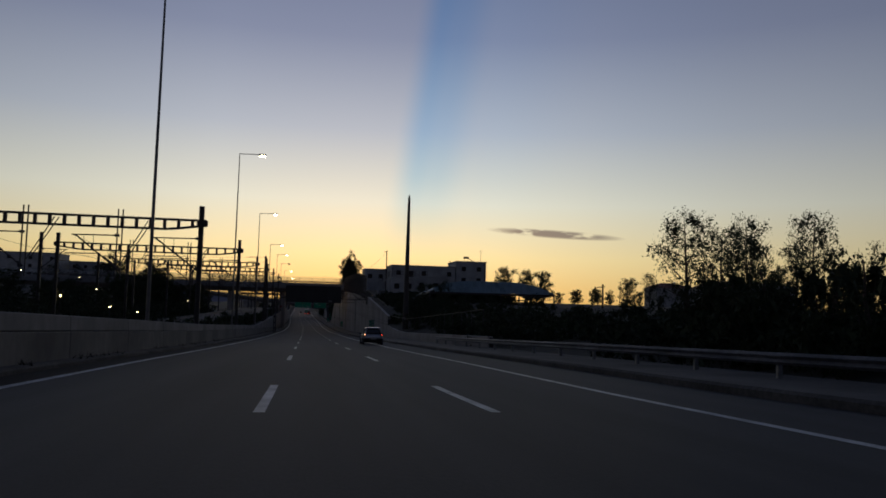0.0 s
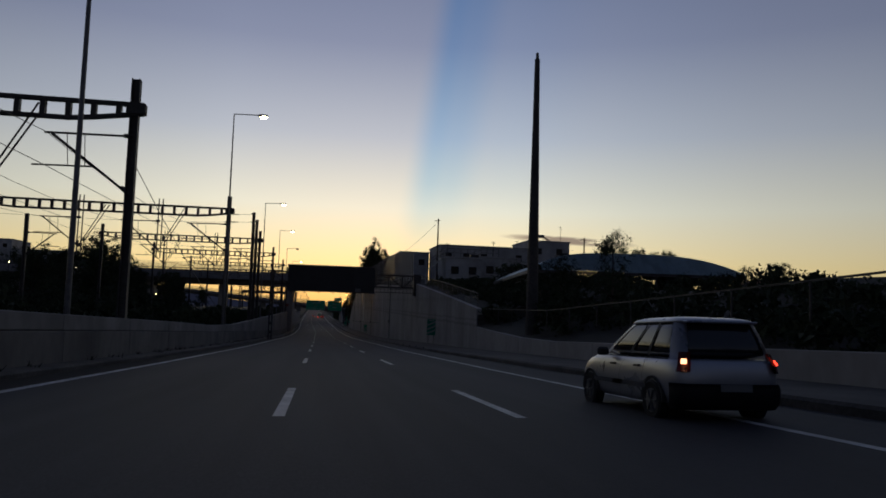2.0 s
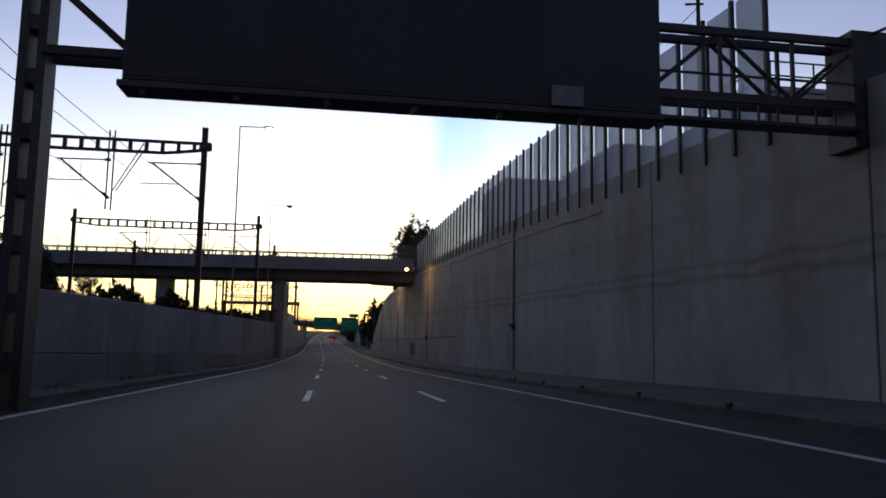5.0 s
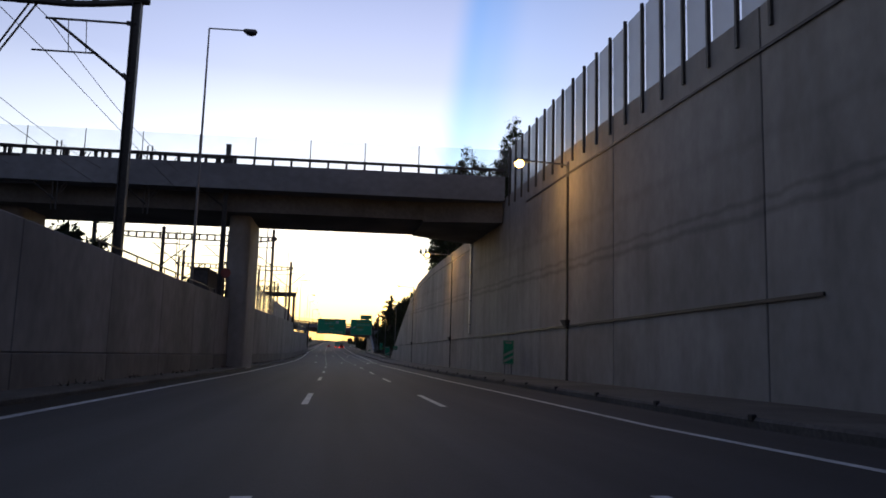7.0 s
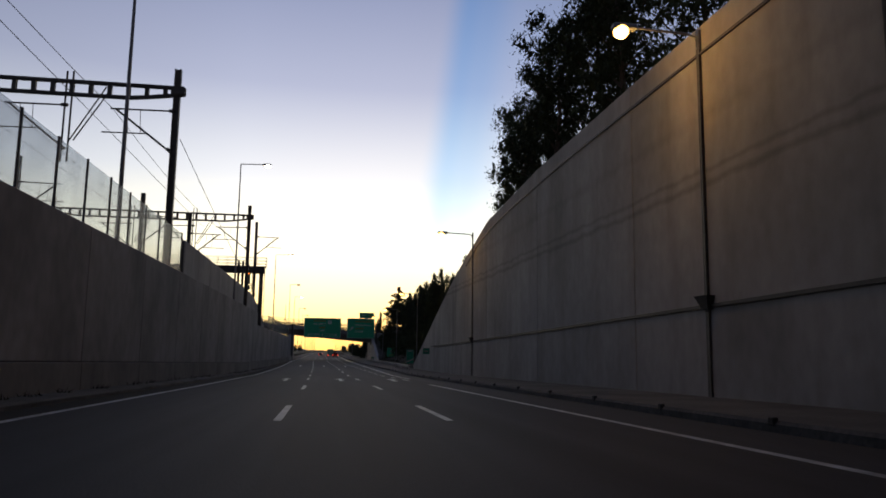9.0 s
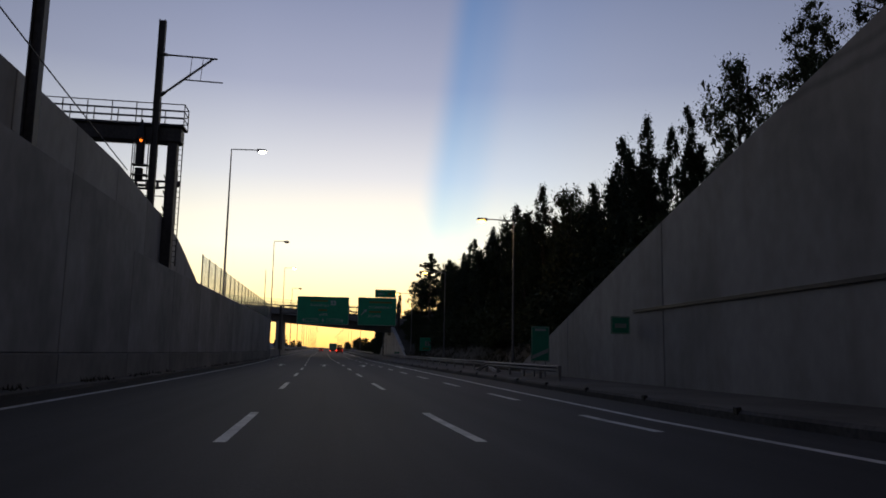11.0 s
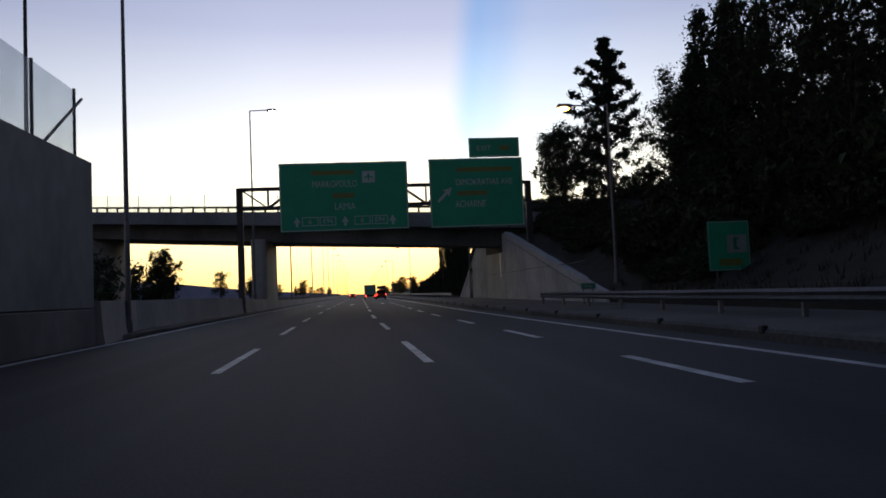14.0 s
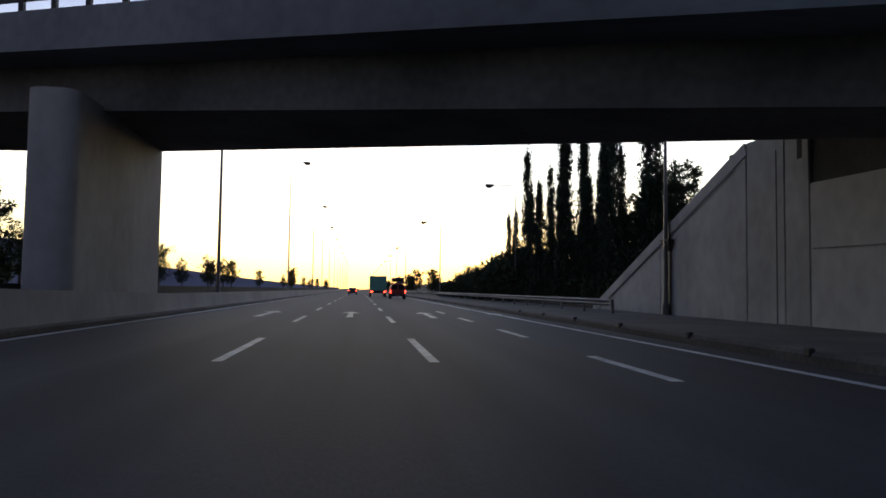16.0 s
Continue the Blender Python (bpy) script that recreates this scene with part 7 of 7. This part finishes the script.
def quad(name, pts, mat, parent, t=0.012):
    bm = bmesh.new()
    f = bm.faces.new([bm.verts.new(p) for p in pts])
    bmesh.ops.solidify(bm, geom=[f], thickness=t)
    return part(name, bm, mat, parent)


def hatchback(x, y, label, paint):
    """A tall family hatchback seen from behind; the origin is on the road under its rear bumper."""
    root = empty("car", label, "car", (x, y, rz(y + 1.5)))
    root.rotation_euler = (math.atan(-0.04), 0, 0)

    def side(level, v, s, push=0.0):
        """A point of the rounded plan at a level (height, rear, front, half width), v from -1 at the rear to 1 at the front."""
        z, back, front, w = level
        xx = w * (1 - abs(v) ** 9) ** (1 / 9) if abs(v) < 1 else 0.0
        return Vector((s * (xx + push), (back + front) / 2 + (front - back) / 2 * v * (1 + push * 0.4), z))

    def ring(level, grow=0.0):
        vs = [-math.cos(math.pi * k / 16) for k in range(17)]
        vs = [math.copysign(abs(v) ** 0.6, v) for v in vs]
        return [side(level, v, 1, grow) for v in vs] + [side(level, v, -1, grow) for v in vs[-2:0:-1]]

    def shell(name, levels, mat):
        ob = soft_loft(name, [ring(q) for q in levels], mat, root, 1)
        return ob

    def patch(name, levels, v0, v1, s, mat, parent, push=0.014):
        """A strip of the shell between two stations, a little proud of it."""
        bm = bmesh.new()
        rows = [[bm.verts.new(side(q, v0 + (v1 - v0) * k / 5, s, push)) for k in range(6)] for q in levels]
        for a, b in zip(rows, rows[1:]):
            for k in range(5):
                bm.faces.new((a[k], a[k + 1], b[k + 1], b[k]))
        bmesh.ops.solidify(bm, geom=bm.faces[:], thickness=0.02)
        ob = part(name, bm, mat, parent)
        for p in ob.data.polygons:
            p.use_smooth = True
        return ob

    low = [(0.22, 0.16, 4.02, 0.80), (0.30, 0.04, 4.14, 0.87), (0.55, -0.02, 4.2, 0.905), (0.72, -0.02, 4.16, 0.905), (0.88, 0.0, 3.98, 0.885), (0.98, 0.04, 3.55, 0.85), (1.01, 0.12, 3.35, 0.80)]
    glass = [(0.97, 0.09, 3.3, 0.815), (1.15, 0.16, 2.95, 0.785), (1.35, 0.25, 2.55, 0.735), (1.52, 0.34, 2.22, 0.68), (1.58, 0.4, 2.1, 0.65)]
    top = [(1.535, 0.3, 2.26, 0.69), (1.575, 0.3, 2.22, 0.685), (1.625, 0.4, 2.08, 0.63), (1.655, 0.62, 1.85, 0.5), (1.665, 0.9, 1.6, 0.3)]
    body = shell("body", low, paint)
    cabin = shell("window_glass", glass, CAR_GLASS)
    roof = shell("roof", top, paint)
    bm = bmesh.new()
    bevelled(bm, -0.6, 0.6, 0.22, 0.42, 1.55, 1.59, 0.02)
    part("spoiler", bm, paint, roof)
    for s in (-1, 1):
        patch("rear_pillar", glass, -0.988, -0.80, s, paint, cabin)
        patch("door_pillar", glass, -0.36, -0.30, s, PLASTIC, cabin)
        patch("centre_pillar", glass, 0.10, 0.155, s, PLASTIC, cabin)
        patch("front_pillar", glass, 0.74, 0.84, s, paint, cabin)
        patch("belt_trim", [(0.975, 0.08, 3.3, 0.83), (1.0, 0.09, 3.28, 0.83)], -0.8, 0.8, s, PLASTIC, body, 0.012)
        patch("side_strip", [(0.50, -0.02, 4.2, 0.905), (0.58, -0.02, 4.2, 0.905)], -0.5, 0.55, s, PLASTIC, body, 0.03)
        for v in (-0.42, 0.02, 0.52):
            patch("door_gap", low[1:6], v, v + 0.004, s, PLASTIC, body, 0.004)
        lamp = patch("tail_lamp", [(0.80, -0.015, 4.1, 0.9), (0.93, 0.01, 3.9, 0.87), (1.10, 0.1, 3.1, 0.81)], -0.992, -0.93, s, TAIL_OFF, root, 0.02)
        patch("lit_lens", [(0.92, 0.0, 3.95, 0.885), (1.0, 0.045, 3.6, 0.855)], -0.985, -0.96, s, TAIL_SIDE if s < 0 else TAIL_ON, lamp, 0.034)
        bm = bmesh.new()
        bevelled(bm, s * 0.98 - 0.11, s * 0.98 + 0.11, 2.62, 2.74, 0.98, 1.13, 0.04)
        part("mirror", bm, PLASTIC, root)
        for yy in (1.3, 2.3):
            bm = bmesh.new()
            bevelled(bm, s * 0.905 - 0.025, s * 0.905 + 0.025, yy, yy + 0.2, 0.83, 0.865, 0.01)
            part("door_handle", bm, PLASTIC, root)
        for yy in (0.82, 3.5):
            wheel(root, s * 0.84, yy, 0.32, s)
            bm = bmesh.new()
            loft(bm, [[(s * q, yy + rr * math.cos(a), 0.32 + rr * math.sin(a)) for q, rr in ((0.80, 0.34), (0.915, 0.34), (0.925, 0.385), (0.80, 0.40))] for a in (math.pi * k / 14 for k in range(15))])
            part("wheel_arch", bm, PLASTIC, root)
    # dark bumper that wraps round the tail
    for z0, z1, nm in ((0.24, 0.63, "bumper"),):
        bm = bmesh.new()
        vs = [-1 + 0.16 * (1 - math.cos(math.pi * k / 20)) / 2 for k in range(21)]
        lv = [(z0, 0.02, 4.14, 0.86), (z0 + 0.1, -0.05, 4.2, 0.905), (z1 - 0.08, -0.07, 4.2, 0.91), (z1, -0.03, 4.2, 0.9)]
        rows = [[bm.verts.new(side(q, v, -1, 0.012)) for v in vs[::-1]] + [bm.verts.new(side(q, v, 1, 0.012)) for v in vs[1:]] for q in lv]
        for a, b in zip(rows, rows[1:]):
            for k in range(len(a) - 1):
                bm.faces.new((a[k], a[k + 1], b[k + 1], b[k]))
        bmesh.ops.solidify(bm, geom=bm.faces[:], thickness=0.03)
        ob = part(nm, bm, PLASTIC, root)
        for p in ob.data.polygons:
            p.use_smooth = True
    quad("number_plate", ((-0.26, -0.125, 0.52), (0.26, -0.125, 0.52), (0.26, -0.115, 0.63), (-0.26, -0.115, 0.63)), PLATE, root, 0.012)
    bm = bmesh.new()
    tube(bm, (0.0, 0.62, 1.64), (0.03, 0.5, 1.8), 0.01, n=5)
    part("aerial", bm, PLASTIC, root)


hatchback(6.4, 67.65, "silver five-door hatchback with lit tail lamps on the carriageway", CAR_SILVER)


def van(x, y):
    root = empty("van", "dark red van with a roof load and lit tail lamps", "van", (x, y, rz(y)))
    soft_loft("body", [ring6(0.0, 0.82, 0.4, 0.92, 1.0, 0.84, 1.9), ring6(0.08, 0.84, 0.36, 0.95, 1.0, 0.86, 1.98), ring6(1.5, 0.84, 0.34, 0.96, 1.0, 0.86, 2.0), ring6(3.4, 0.84, 0.34, 0.96, 1.0, 0.84, 1.96),
                       ring6(4.1, 0.82, 0.34, 0.94, 0.95, 0.8, 1.2), ring6(4.8, 0.76, 0.36, 0.86, 0.7, 0.76, 0.95)], VAN_RED, root)
    for s in (-1, 1):
        quad("rear_window", ((s * 0.06, -0.03, 1.15), (s * 0.74, -0.01, 1.15), (s * 0.7, 0.02, 1.72), (s * 0.06, 0.0, 1.72)), GLASS_DARK, root, 0.02)
        lamp = quad("tail_lamp", ((s * 0.8, -0.02, 0.72), (s * 0.92, 0.02, 0.72), (s * 0.9, 0.02, 1.1), (s * 0.78, -0.02, 1.1)), TAIL_ON, root, 0.03)
        for yy in (0.8, 3.9):
            wheel(root, s * 0.84, yy, 0.34, s)
    bm = bmesh.new()
    bevelled(bm, -0.88, 0.88, -0.1, 0.1, 0.36, 0.6, 0.04)
    part("bumper", bm, PLASTIC, root)
    bm = bmesh.new()
    bevelled(bm, -0.7, 0.72, 0.5, 3.0, 2.12, 2.55, 0.12)
    part("roof_load", bm, PLASTIC, root, "dark bundled roof load")
    for yy in (0.7, 1.7, 2.7):
        bm = bmesh.new()
        bar(bm, (-0.8, yy, 2.06), (0.8, yy, 2.06), 0.05, 0.12)
        part("rack_bar", bm, STEEL, root)
    quad("number_plate", ((-0.27, -0.115, 0.44), (0.27, -0.115, 0.44), (0.27, -0.115, 0.55), (-0.27, -0.115, 0.55)), PLATE, root, 0.01)


van(4.3, 533.0)


def far_car(x, y):
    root = empty("car", "dark distant saloon with lit tail lamps", "car", (x, y, rz(y)))
    soft_loft("body", [ring6(0.0, 0.74, 0.36, 0.84, 0.6, 0.78, 0.92), ring6(0.1, 0.8, 0.3, 0.88, 0.6, 0.8, 0.96), ring6(2.0, 0.82, 0.28, 0.88, 0.6, 0.82, 0.94), ring6(4.2, 0.7, 0.3, 0.8, 0.55, 0.66, 0.75)], CAR_DARK, root)
    soft_loft("cabin", [ring6(0.5, 0.78, 0.9, 0.72, 1.1, 0.66, 1.2), ring6(1.0, 0.8, 0.9, 0.72, 1.25, 0.6, 1.42), ring6(2.2, 0.8, 0.9, 0.72, 1.25, 0.6, 1.42), ring6(3.0, 0.76, 0.88, 0.72, 0.95, 0.66, 0.98)], GLASS_DARK, root)
    for s in (-1, 1):
        quad("tail_lamp", ((s * 0.6, -0.03, 0.72), (s * 0.82, -0.01, 0.72), (s * 0.8, 0.0, 0.88), (s * 0.6, -0.02, 0.88)), TAIL_ON, root, 0.02)
        for yy in (0.8, 3.4):
            wheel(root, s * 0.78, yy, 0.3, s)


far_car(-1.7, 590.0)


def lorry(x, y):
    root = empty("lorry", "distant lorry with a pale green box body", "lorry", (x, y, rz(y)))
    bm = bmesh.new()
    bevelled(bm, -1.25, 1.25, 0.0, 8.0, 0.9, 3.1, 0.05)
    part("box_body", bm, LORRY_BOX, root)
    for dx in (-0.62, 0.62):
        bm = bmesh.new()
        bevelled(bm, dx - 0.58, dx + 0.58, -0.04, -0.005, 1.0, 3.0, 0.015)
        part("rear_door", bm, LORRY_BOX, root)
    bm = bmesh.new()
    bevelled(bm, -1.2, 1.2, -0.05, 0.2, 0.55, 0.95, 0.03)
    part("bumper", bm, PLASTIC, root)
    bm = bmesh.new()
    bevelled(bm, -1.15, 1.15, 8.2, 10.0, 0.6, 2.9, 0.15)
    part("cab", bm, CAR_DARK, root)
    for s in (-1, 1):
        for yy in (1.4, 2.6, 8.8):
            wheel(root, s * 1.1, yy, 0.5, s)
        quad("tail_lamp", ((s * 0.8, -0.07, 0.65), (s * 1.15, -0.07, 0.65), (s * 1.15, -0.07, 0.85), (s * 0.8, -0.07, 0.85)), TAIL_ON, root, 0.02)


lorry(2.5, 556.0)
root = empty("thin_mast", "thin dark steel pole behind the mesh fence", "pole", (0, 0, 0))
bm = bmesh.new()
tube(bm, (-8.0, 415.5, -5.3), (-8.0, 415.5, 1.85), 0.06, 0.04, 7)
part("shaft", bm, DARK_STEEL, root)
bm = bmesh.new()
bevelled(bm, -8.15, -7.85, 415.35, 415.65, -5.4, -5.0, 0.02)
part("footing", bm, CONCRETE, root)
